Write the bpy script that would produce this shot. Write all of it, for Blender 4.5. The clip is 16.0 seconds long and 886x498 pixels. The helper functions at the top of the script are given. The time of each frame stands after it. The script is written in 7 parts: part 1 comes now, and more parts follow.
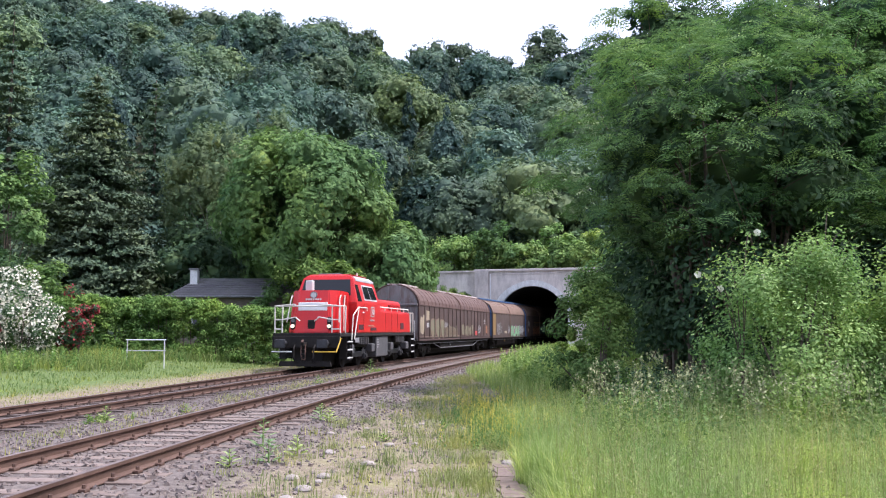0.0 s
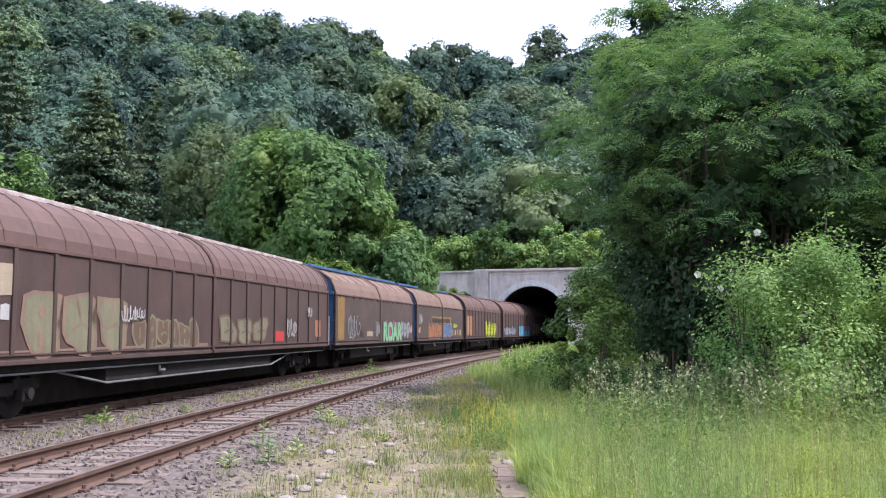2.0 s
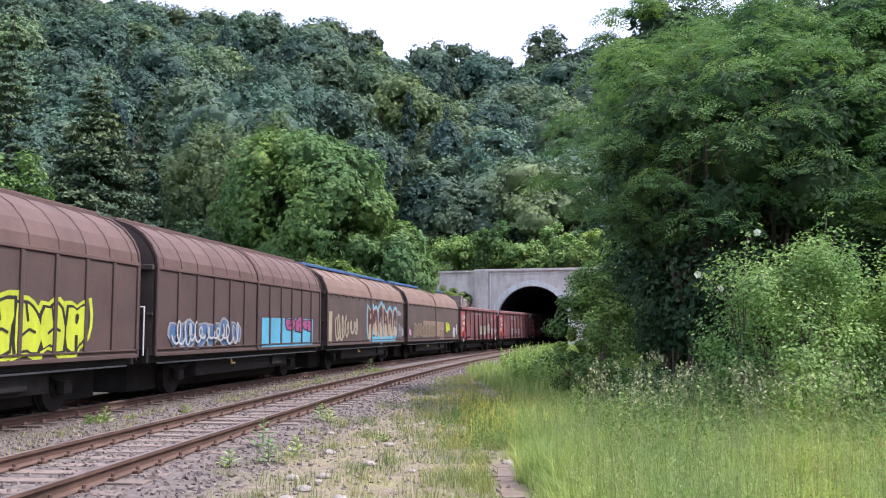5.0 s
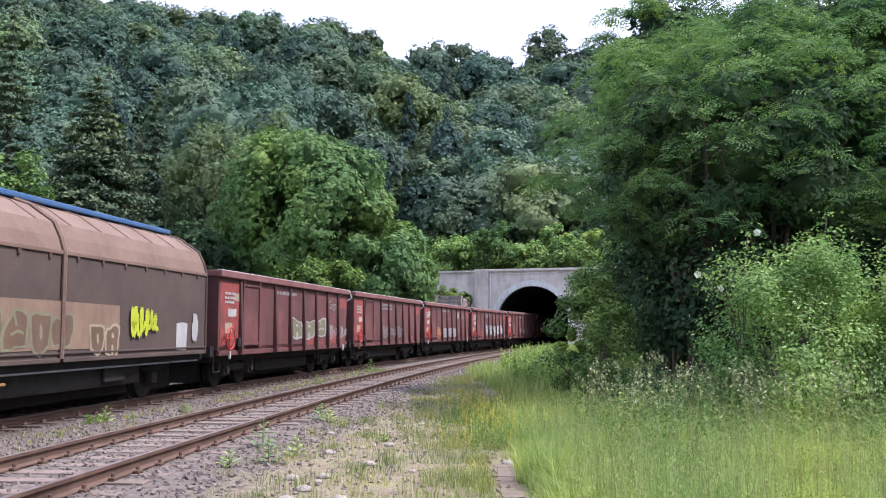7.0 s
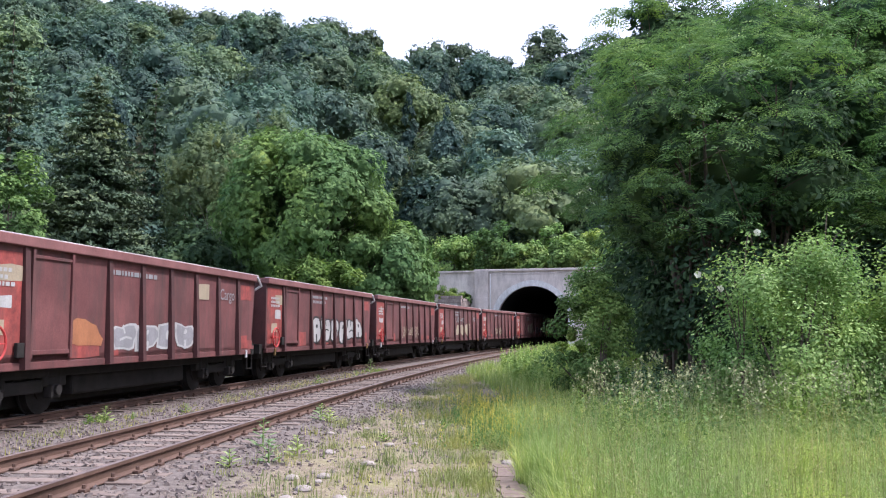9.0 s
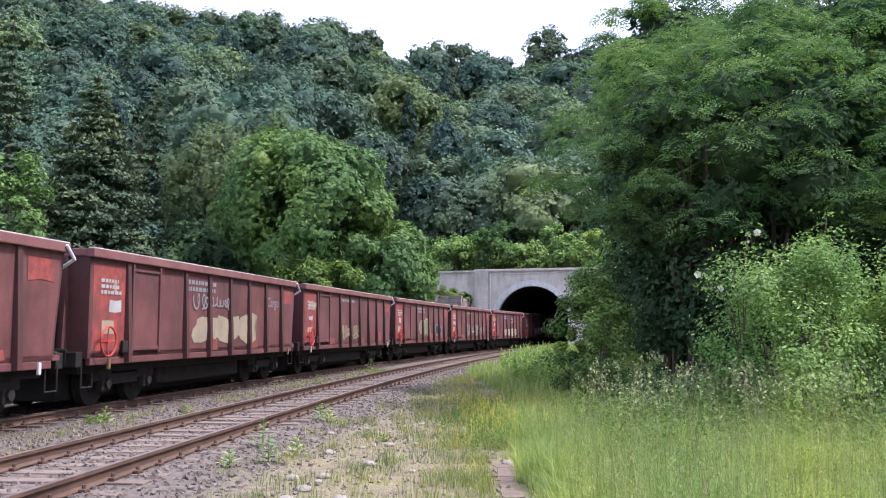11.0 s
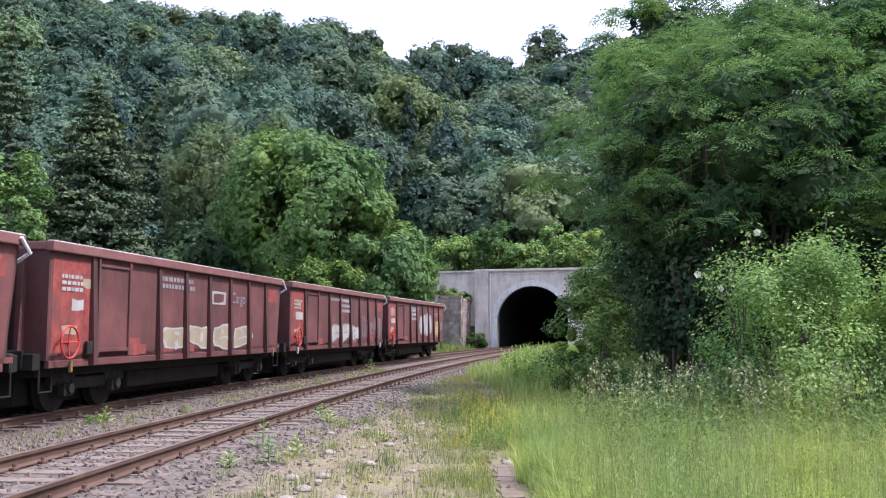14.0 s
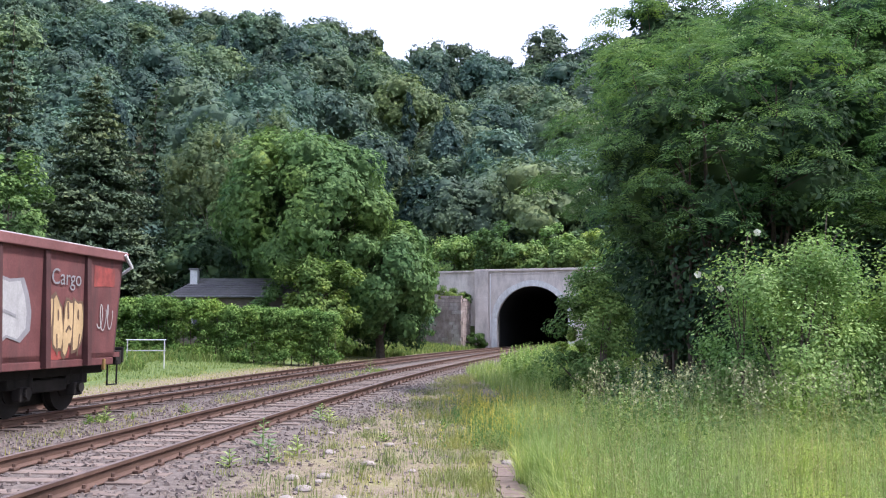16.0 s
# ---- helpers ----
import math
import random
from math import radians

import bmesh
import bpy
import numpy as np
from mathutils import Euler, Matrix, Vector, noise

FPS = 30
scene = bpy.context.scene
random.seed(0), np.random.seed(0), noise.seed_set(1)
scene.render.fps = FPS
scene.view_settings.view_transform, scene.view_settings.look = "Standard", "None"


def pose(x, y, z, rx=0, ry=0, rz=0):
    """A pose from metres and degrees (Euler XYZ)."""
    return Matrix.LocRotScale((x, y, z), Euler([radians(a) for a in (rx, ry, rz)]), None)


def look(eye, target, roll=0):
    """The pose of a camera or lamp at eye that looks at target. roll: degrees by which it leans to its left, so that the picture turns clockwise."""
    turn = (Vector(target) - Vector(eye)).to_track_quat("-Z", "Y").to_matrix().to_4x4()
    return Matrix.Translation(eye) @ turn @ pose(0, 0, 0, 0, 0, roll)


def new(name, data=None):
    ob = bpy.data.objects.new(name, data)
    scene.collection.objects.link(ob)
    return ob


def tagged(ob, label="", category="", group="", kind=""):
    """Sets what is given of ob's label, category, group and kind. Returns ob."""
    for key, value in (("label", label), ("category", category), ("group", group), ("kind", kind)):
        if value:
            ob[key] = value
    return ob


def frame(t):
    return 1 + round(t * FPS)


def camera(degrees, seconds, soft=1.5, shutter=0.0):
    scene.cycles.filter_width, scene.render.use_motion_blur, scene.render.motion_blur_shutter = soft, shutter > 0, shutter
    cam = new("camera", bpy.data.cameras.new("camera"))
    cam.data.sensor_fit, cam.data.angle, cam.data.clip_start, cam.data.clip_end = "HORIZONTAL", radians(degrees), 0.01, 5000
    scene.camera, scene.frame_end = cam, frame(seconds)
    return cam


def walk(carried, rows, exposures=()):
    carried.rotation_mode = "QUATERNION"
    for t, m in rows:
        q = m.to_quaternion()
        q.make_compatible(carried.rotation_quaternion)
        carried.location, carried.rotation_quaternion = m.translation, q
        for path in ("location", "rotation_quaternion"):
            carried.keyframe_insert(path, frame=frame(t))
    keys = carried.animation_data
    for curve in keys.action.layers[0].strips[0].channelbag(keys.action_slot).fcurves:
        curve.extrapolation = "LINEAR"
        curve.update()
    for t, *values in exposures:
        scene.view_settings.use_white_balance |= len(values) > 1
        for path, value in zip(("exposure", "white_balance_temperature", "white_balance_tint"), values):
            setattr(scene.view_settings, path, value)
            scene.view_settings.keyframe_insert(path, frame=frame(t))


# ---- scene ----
cam = camera(52.214, 16.0, soft=1.15)
EYE_Z = 1.57
CAM_POSE = pose(0, 0, EYE_Z, 90 + 5.143, 0, 0)
walk(cam, [(0.0, CAM_POSE), (16.0, CAM_POSE)], exposures=[(0.0, 0.9, 5850, 21), (16.0, 0.9, 5850, 21)])

# ---------------------------------------------------------------- light
SUN_EL, SUN_AZ = 60.0, 88.0          # degrees; azimuth from +y towards +x
world = bpy.data.worlds.new("sky_world")
scene.world = world
world.use_nodes = True
wn = world.node_tree
sky = wn.nodes.new("ShaderNodeTexSky")
sky.sky_type, sky.sun_disc = "NISHITA", False
sky.sun_elevation, sky.sun_rotation = radians(SUN_EL), radians(SUN_AZ)
sky.dust_density, sky.air_density, sky.ozone_density = 7.0, 1.3, 0.6
haze = wn.nodes.new("ShaderNodeMix")             # bright summer haze over the blue
haze.data_type = "RGBA"
haze.inputs[0].default_value = 0.55
haze.inputs[7].default_value = (7.4, 8.1, 9.5, 1)
wn.nodes["Background"].inputs["Strength"].default_value = 0.15
wn.links.new(sky.outputs["Color"], haze.inputs[6])
wn.links.new(haze.outputs[2], wn.nodes["Background"].inputs["Color"])
sun_data = bpy.data.lights.new("sun", "SUN")
sun_data.energy, sun_data.angle, sun_data.color = 3.65, radians(1.2), (1.0, 0.95, 0.86)
sun = new("sun", sun_data)
_d = Vector((math.sin(radians(SUN_AZ)) * math.cos(radians(SUN_EL)), math.cos(radians(SUN_AZ)) * math.cos(radians(SUN_EL)), math.sin(radians(SUN_EL))))
sun.matrix_world = look(_d * 300, (0, 0, 0))

# ---------------------------------------------------------------- materials
def mat(name, rough=0.7, metal=0.0, spec=0.4):
    m = bpy.data.materials.new(name)
    m.use_nodes = True
    b = m.node_tree.nodes["Principled BSDF"]
    b.inputs["Roughness"].default_value, b.inputs["Metallic"].default_value = rough, metal
    b.inputs["Specular IOR Level"].default_value = spec
    return m, m.node_tree, b


def ramp(nt, fac, stops):
    r = nt.nodes.new("ShaderNodeValToRGB")
    el = r.color_ramp.elements
    while len(el) < len(stops):
        el.new(0.5)
    for e, (p, c) in zip(el, stops):
        e.position, e.color = p, (*c, 1)
    nt.links.new(fac, r.inputs["Fac"])
    return r.outputs["Color"]


def noise_tex(nt, scale, detail=4.0, rough=0.6, stretch=None, coord="Object"):
    tc = nt.nodes.new("ShaderNodeTexCoord")
    n = nt.nodes.new("ShaderNodeTexNoise")
    n.inputs["Scale"].default_value, n.inputs["Detail"].default_value, n.inputs["Roughness"].default_value = scale, detail, rough
    src = tc.outputs[coord]
    if stretch:
        mp = nt.nodes.new("ShaderNodeMapping")
        mp.inputs["Scale"].default_value = stretch
        nt.links.new(src, mp.inputs["Vector"])
        src = mp.outputs["Vector"]
    nt.links.new(src, n.inputs["Vector"])
    return n.outputs["Fac"]


def mix(nt, fac, a, b, mode="MIX"):
    m = nt.nodes.new("ShaderNodeMix")
    m.data_type, m.blend_type = "RGBA", mode
    for val, sock in ((fac, m.inputs[0]), (a, m.inputs[6]), (b, m.inputs[7])):
        if isinstance(val, (int, float)):
            sock.default_value = val
        elif isinstance(val, tuple):
            sock.default_value = (*val, 1)
        else:
            nt.links.new(val, sock)
    return m.outputs[2]


def bump(nt, b, height, strength, dist=0.02):
    n = nt.nodes.new("ShaderNodeBump")
    n.inputs["Strength"].default_value, n.inputs["Distance"].default_value = strength, dist
    nt.links.new(height, n.inputs["Height"])
    nt.links.new(n.outputs["Normal"], b.inputs["Normal"])


def worn(name, c1, c2, scale=3.0, rough=0.7, metal=0.0, grain=40.0, dirt=None, dirt_amt=0.45, stretch=None, bumps=0.25, spec=0.35):
    """Two-scale weathered surface: base between two tints, a finer grain and streaky dirt."""
    m, nt, b = mat(name, rough, metal, spec)
    big = noise_tex(nt, scale, 5, 0.6)
    col = ramp(nt, big, [(0.3, c1), (0.7, c2)])
    fine = noise_tex(nt, grain, 3, 0.7)
    col = mix(nt, 0.35, col, ramp(nt, fine, [(0.3, (0.35, 0.35, 0.35)), (0.7, (1.0, 1.0, 1.0))]), "MULTIPLY")
    if dirt:
        st = noise_tex(nt, 1.6, 5, 0.65, stretch or (2.0, 2.0, 0.5))
        fac = ramp(nt, st, [(0.45, (0, 0, 0)), (0.7, (dirt_amt,) * 3)])
        col = mix(nt, fac, col, dirt)
    nt.links.new(col, b.inputs["Base Color"])
    bump(nt, b, fine, bumps, 0.01)
    return m


def leaf_mat(name, dark, light, warm, patch=0.12, trans=0.35, rough=0.55, species=False, mottle=0.0):
    """Foliage: per-leaf and per-crown tint, and light that shines through the blades."""
    m, nt, b = mat(name, max(rough, 0.68), 0.0, 0.14)
    geo = nt.nodes.new("ShaderNodeNewGeometry")
    rnd = geo.outputs["Random Per Island"]
    base = ramp(nt, rnd, [(0.0, dark), (0.65, light), (1.0, warm)])
    n = nt.nodes.new("ShaderNodeTexNoise")
    n.inputs["Scale"].default_value, n.inputs["Detail"].default_value = patch, 3
    nt.links.new(geo.outputs["Position"], n.inputs["Vector"])
    tint = ramp(nt, n.outputs["Fac"], [(0.3, (0.62, 0.74, 0.72)), (0.5, (1, 1, 1)), (0.7, (1.35, 1.2, 0.85))])
    info = nt.nodes.new("ShaderNodeObjectInfo")
    tint2 = ramp(nt, info.outputs["Random"], [(0.0, (0.8, 0.9, 0.9)), (1.0, (1.2, 1.12, 0.95))])
    col = mix(nt, 1.0, mix(nt, 1.0, base, tint, "MULTIPLY"), tint2, "MULTIPLY")
    if species:
        at_ = nt.nodes.new("ShaderNodeAttribute")
        at_.attribute_name = "crown_tint"
        col = mix(nt, 1.0, col, at_.outputs["Color"], "MULTIPLY")
    if mottle:
        fine = nt.nodes.new("ShaderNodeTexNoise")
        fine.inputs["Scale"].default_value, fine.inputs["Detail"].default_value = mottle, 4
        nt.links.new(geo.outputs["Position"], fine.inputs["Vector"])
        col = mix(nt, 1.0, col, ramp(nt, fine.outputs["Fac"], [(0.32, (0.7, 0.76, 0.8)), (0.68, (1.2, 1.18, 1.1))]), "MULTIPLY")
        bump(nt, b, fine.outputs["Fac"], 0.7, 0.5 / mottle)
    nt.links.new(col, b.inputs["Base Color"])
    tr = nt.nodes.new("ShaderNodeBsdfTranslucent")
    nt.links.new(mix(nt, 1.0, col, (1.1, 1.2, 0.95), "MULTIPLY"), tr.inputs["Color"])
    mx = nt.nodes.new("ShaderNodeMixShader")
    mx.inputs[0].default_value = trans
    nt.links.new(b.outputs[0], mx.inputs[1])
    nt.links.new(tr.outputs[0], mx.inputs[2])
    nt.links.new(mx.outputs[0], nt.nodes["Material Output"].inputs["Surface"])
    return m


RUST = worn("rusty_rail", (0.075, 0.043, 0.032), (0.14, 0.085, 0.062), 2.0, 0.75, 0.2, 60)
RAILTOP = worn("rail_running_surface", (0.14, 0.1, 0.085), (0.24, 0.19, 0.17), 3.0, 0.5, 0.6, 60)
SLEEPER = worn("old_sleeper", (0.095, 0.068, 0.054), (0.235, 0.188, 0.16), 2.5, 0.9, 0, 30, (0.1, 0.07, 0.055), 0.6)
STEELBLACK = worn("dark_running_gear", (0.012, 0.011, 0.01), (0.026, 0.023, 0.021), 3, 0.85, 0.0, 40, (0.032, 0.025, 0.021), 0.35, spec=0.2)
STEELGREY = worn("grey_steel", (0.13, 0.135, 0.14), (0.22, 0.22, 0.225), 3, 0.55, 0.3, 40, (0.07, 0.06, 0.05), 0.4)
RED = worn("traffic_red_paint", (0.47, 0.012, 0.013), (0.56, 0.018, 0.018), 1.2, 0.36, 0, 50, (0.38, 0.03, 0.022), 0.3, bumps=0.05, spec=0.35)
LIGHTGREY = worn("light_grey_paint", (0.5, 0.5, 0.5), (0.62, 0.62, 0.62), 2, 0.45, 0, 40, (0.3, 0.29, 0.28), 0.4, bumps=0.06)
WHITE = worn("white_paint", (0.7, 0.7, 0.69), (0.82, 0.82, 0.8), 2, 0.5, 0, 40, (0.5, 0.48, 0.45), 0.3, bumps=0.05)
BROWN = worn("brown_wagon_paint", (0.052, 0.031, 0.026), (0.086, 0.052, 0.043), 0.8, 0.75, 0, 25, (0.06, 0.045, 0.04), 0.6)
BROWN2 = worn("faded_brown_wagon_paint", (0.055, 0.038, 0.032), (0.092, 0.064, 0.053), 0.8, 0.8, 0, 25, (0.055, 0.04, 0.033), 0.6)
ROOFTAN = worn("sun_bleached_roof", (0.125, 0.077, 0.056), (0.175, 0.114, 0.085), 0.9, 0.8, 0, 25, (0.15, 0.11, 0.09), 0.5, (0.6, 3, 3))
ROOFBROWN = worn("brown_roof", (0.078, 0.043, 0.035), (0.115, 0.066, 0.053), 0.9, 0.75, 0, 25, (0.1, 0.07, 0.06), 0.5, (0.6, 3, 3))
WAGONRED = worn("oxide_red_wagon_paint", (0.09, 0.03, 0.029), (0.165, 0.061, 0.057), 1.1, 0.78, 0, 25, (0.05, 0.03, 0.027), 0.8, (1.6, 1.6, 0.3))
FRESHRED = worn("brighter_red_panel", (0.15, 0.032, 0.028), (0.36, 0.075, 0.06), 3.5, 0.75, 0, 25, (0.1, 0.04, 0.036), 0.85, (2.0, 2.0, 0.6))
RIDGERUST = worn("flaking_white_ridge", (0.3, 0.24, 0.21), (0.5, 0.47, 0.45), 1.5, 0.8, 0, 25, (0.14, 0.06, 0.04), 0.95, (3, 1.2, 3))
BLUE = worn("blue_paint", (0.03, 0.085, 0.2), (0.05, 0.13, 0.28), 1, 0.6, 0, 30, (0.06, 0.07, 0.09), 0.5)
CONCRETE = worn("grey_rendered_portal", (0.54, 0.475, 0.43), (0.72, 0.65, 0.6), 0.5, 0.9, 0, 12, (0.25, 0.22, 0.2), 0.6, (1, 1, 0.35))
PALESTONE = worn("pale_arch_stone", (0.6, 0.6, 0.59), (0.78, 0.78, 0.76), 1.5, 0.85, 0, 15, (0.3, 0.29, 0.28), 0.5)
MASONRY = worn("old_masonry_stone", (0.2, 0.155, 0.135), (0.4, 0.34, 0.31), 1.3, 0.95, 0, 10, (0.12, 0.09, 0.08), 0.7)
PALEDULL = worn("dull_pale_stone", (0.3, 0.26, 0.24), (0.45, 0.41, 0.38), 1.3, 0.95, 0, 10, (0.2, 0.16, 0.14), 0.7)
# Near-black lining and floor: the tunnel's darkness is put into the colour.
TUNNELDARK = worn("darkened_tunnel_lining", (0.004, 0.004, 0.004), (0.009, 0.0085, 0.008), 0.6, 0.95, 0, 10)
BARK = worn("bark", (0.06, 0.045, 0.035), (0.14, 0.11, 0.085), 6, 0.95, 0, 40, None, stretch=None, bumps=0.6)
OILY = worn("oily_ballast", (0.045, 0.034, 0.029), (0.1, 0.08, 0.07), 6, 0.9, 0, 60, (0.05, 0.032, 0.024), 0.6)
SLEEPERDARK = worn("oily_sleeper", (0.05, 0.037, 0.031), (0.12, 0.09, 0.075), 2.5, 0.9, 0, 30, (0.04, 0.027, 0.022), 0.6)
STONE = worn("ballast_stone", (0.085, 0.068, 0.06), (0.19, 0.16, 0.146), 8, 0.95, 0, 60, (0.1, 0.066, 0.05), 0.55)
# Hill and ridge leaves bluer and greyer: distance haze is put into the colour.
FOREST = leaf_mat("hazed_ridge_foliage", (0.05, 0.076, 0.06), (0.064, 0.096, 0.07), (0.09, 0.125, 0.08), 0.07, 0.15, mottle=1.0)
WOODLEAF = leaf_mat("hazed_hill_leaves", (0.074, 0.107, 0.083), (0.095, 0.136, 0.098), (0.12, 0.162, 0.108), 0.05, 0.2, species=True, mottle=1.1)
GREEN = leaf_mat("broad_leaf_green", (0.064, 0.125, 0.05), (0.095, 0.175, 0.067), (0.132, 0.218, 0.088), 0.2, 0.28, mottle=2.5)


# ---------------------------------------------------------------- mesh helpers
def part(name, bm, material, parent=None, label="", smooth=False):
    me = bpy.data.meshes.new(name)
    if smooth:
        for f in bm.faces:
            f.smooth = True
    bm.to_mesh(me)
    bm.free()
    for m in (material if isinstance(material, (list, tuple)) else [material]):
        me.materials.append(m)
    ob = new(name, me)
    if parent is not None:
        ob.parent = parent
    if label:
        tagged(ob, label)
    return ob


def raw(name, verts, faces, material, parent=None, smooth=False, label=""):
    """A mesh from numpy arrays; all faces have the same number of corners."""
    verts, faces = np.asarray(verts, np.float32), np.asarray(faces, np.int32)
    me = bpy.data.meshes.new(name)
    me.vertices.add(len(verts))
    me.vertices.foreach_set("co", verts.ravel())
    n = faces.shape[1]
    me.loops.add(faces.size)
    me.loops.foreach_set("vertex_index", faces.ravel())
    me.polygons.add(len(faces))
    me.polygons.foreach_set("loop_start", np.arange(0, faces.size, n, dtype=np.int32))
    me.polygons.foreach_set("use_smooth", np.full(len(faces), smooth))
    me.update(calc_edges=True)
    for m in (material if isinstance(material, (list, tuple)) else [material]):
        me.materials.append(m)
    ob = new(name, me)
    if parent is not None:
        ob.parent = parent
    if label:
        tagged(ob, label)
    return ob


def box(bm, x0, y0, z0, x1, y1, z1, bevel=0.0):
    m = Matrix.Translation(((x0 + x1) / 2, (y0 + y1) / 2, (z0 + z1) / 2)) @ Matrix.Diagonal((abs(x1 - x0), abs(y1 - y0), abs(z1 - z0), 1))
    r = bmesh.ops.create_cube(bm, size=1.0, matrix=m)
    if bevel:
        es = list({e for v in r["verts"] for e in v.link_edges})
        bmesh.ops.bevel(bm, geom=es, offset=bevel, segments=2, affect="EDGES", profile=0.6)
    return bm


def cyl(bm, a, b, r, seg=10, r2=None):
    a, b = Vector(a), Vector(b)
    d = b - a
    q = d.to_track_quat("Z", "Y").to_matrix().to_4x4()
    bmesh.ops.create_cone(bm, cap_ends=True, segments=seg, radius1=r, radius2=r if r2 is None else r2, depth=d.length,
                          matrix=Matrix.Translation((a + b) / 2) @ q)
    return bm


def tube(bm, pts, r, seg=6):
    """One bent pipe through the points."""
    pts = [Vector(p) for p in pts]
    rings = []
    for i, p in enumerate(pts):
        a = (p - pts[i - 1]).normalized() if i else None
        b = (pts[i + 1] - p).normalized() if i + 1 < len(pts) else None
        d = (a or b) + (b or a)
        if d.length < 1e-3:
            d = a
        d = d.normalized()
        u = d.cross(Vector((0.31, 0.17, 0.93)) if abs(d.z) < 0.9 else Vector((0.9, 0.3, 0.1))).normalized()
        w = d.cross(u)
        k = 1.0 if a is None or b is None else 1.0 / max(0.5, math.cos(a.angle(b) / 2))
        rings.append([bm.verts.new(p + (u * math.cos(2 * math.pi * j / seg) + w * math.sin(2 * math.pi * j / seg)) * r * (1 + (k - 1) * 0.5)) for j in range(seg)])
    for p, q in zip(rings, rings[1:]):
        off = min(range(seg), key=lambda o: sum((p[j].co - q[(j + o) % seg].co).length for j in range(seg)))
        for j in range(seg):
            bm.faces.new((p[j], p[(j + 1) % seg], q[(j + 1 + off) % seg], q[(j + off) % seg]))
    bm.faces.new(rings[0][::-1])
    bm.faces.new(rings[-1])
    return bm


def prism(bm, outline, y0, y1):
    """Extrudes an outline of (x, z) from y0 to y1."""
    a = [bm.verts.new((x, y0, z)) for x, z in outline]
    b = [bm.verts.new((x, y1, z)) for x, z in outline]
    n = len(outline)
    bm.faces.new(a)
    bm.faces.new(b[::-1])
    for i in range(n):
        bm.faces.new((a[i], b[i], b[(i + 1) % n], a[(i + 1) % n]))
    bmesh.ops.recalc_face_normals(bm, faces=bm.faces[:])
    return bm


def B():
    return bmesh.new()


def empty(name, m=None):
    ob = new(name)
    ob.empty_display_size = 0.3
    if m is not None:
        ob.matrix_world = m
    return ob


# ---------------------------------------------------------------- the lie of the two tracks
FAR_C = (1.72883e-06, 9.40400e-04, 0.1006424, -10.46984)
NEAR_C = (8.09341e-06, 5.63565e-04, 0.0942779, -5.445023)
NEAR_Z = 0.10


def poly(c, y, a, b):
    def v(t):
        return ((c[0] * t + c[1]) * t + c[2]) * t + c[3]

    def d(t):
        return (3 * c[0] * t + 2 * c[1]) * t + c[2]
    t = np.clip(y, a, b)
    return v(t) + (y - t) * d(t)


def far_x(y):
    return poly(FAR_C, np.asarray(y, float), 12.0, 88.0)


def near_x(y):
    y = np.asarray(y, float)
    w = np.clip((y - 45) / 40, 0, 1)
    w = w * w * (3 - 2 * w)
    return (1 - w) * poly(NEAR_C, y, 6.0, 62.0) + w * (far_x(y) + 3.75)


def heading(fn, y):
    return float((fn(y + 0.2) - fn(y - 0.2)) / 0.4)


_ty = np.arange(-330.0, 480.0, 0.25)
_tx = far_x(_ty)
_ts = np.concatenate([[0], np.cumsum(np.hypot(np.diff(_tx), np.diff(_ty)))])
_ts -= np.interp(0, _ty, _ts)


def on_far(s):
    y = float(np.interp(s, _ts, _ty))
    return Vector((float(far_x(y)), y, 0.0))


PORTAL = Vector((8.5, 86.5, 0.0))
PA = heading(far_x, 87.0)
PN = Vector((PA, 1, 0)).normalized()             # into the hill
PT = Vector((1, -PA, 0)).normalized()            # along the portal wall


def smooth(x, a, b):
    t = np.clip((np.asarray(x, float) - a) / (b - a), 0, 1)
    return t * t * (3 - 2 * t)


def vnoise(x, y, scale, seed=0):
    """Cheap smooth noise from summed sines."""
    r = np.random.RandomState(seed)
    out = 0
    for k in range(5):
        a, p, w = r.rand() * 6.28, r.rand() * 6.28, (0.6 + 0.9 * r.rand()) / scale
        out = out + np.sin((x * np.cos(a) + y * np.sin(a)) * w * 2 * np.pi + p)
    return out / 5


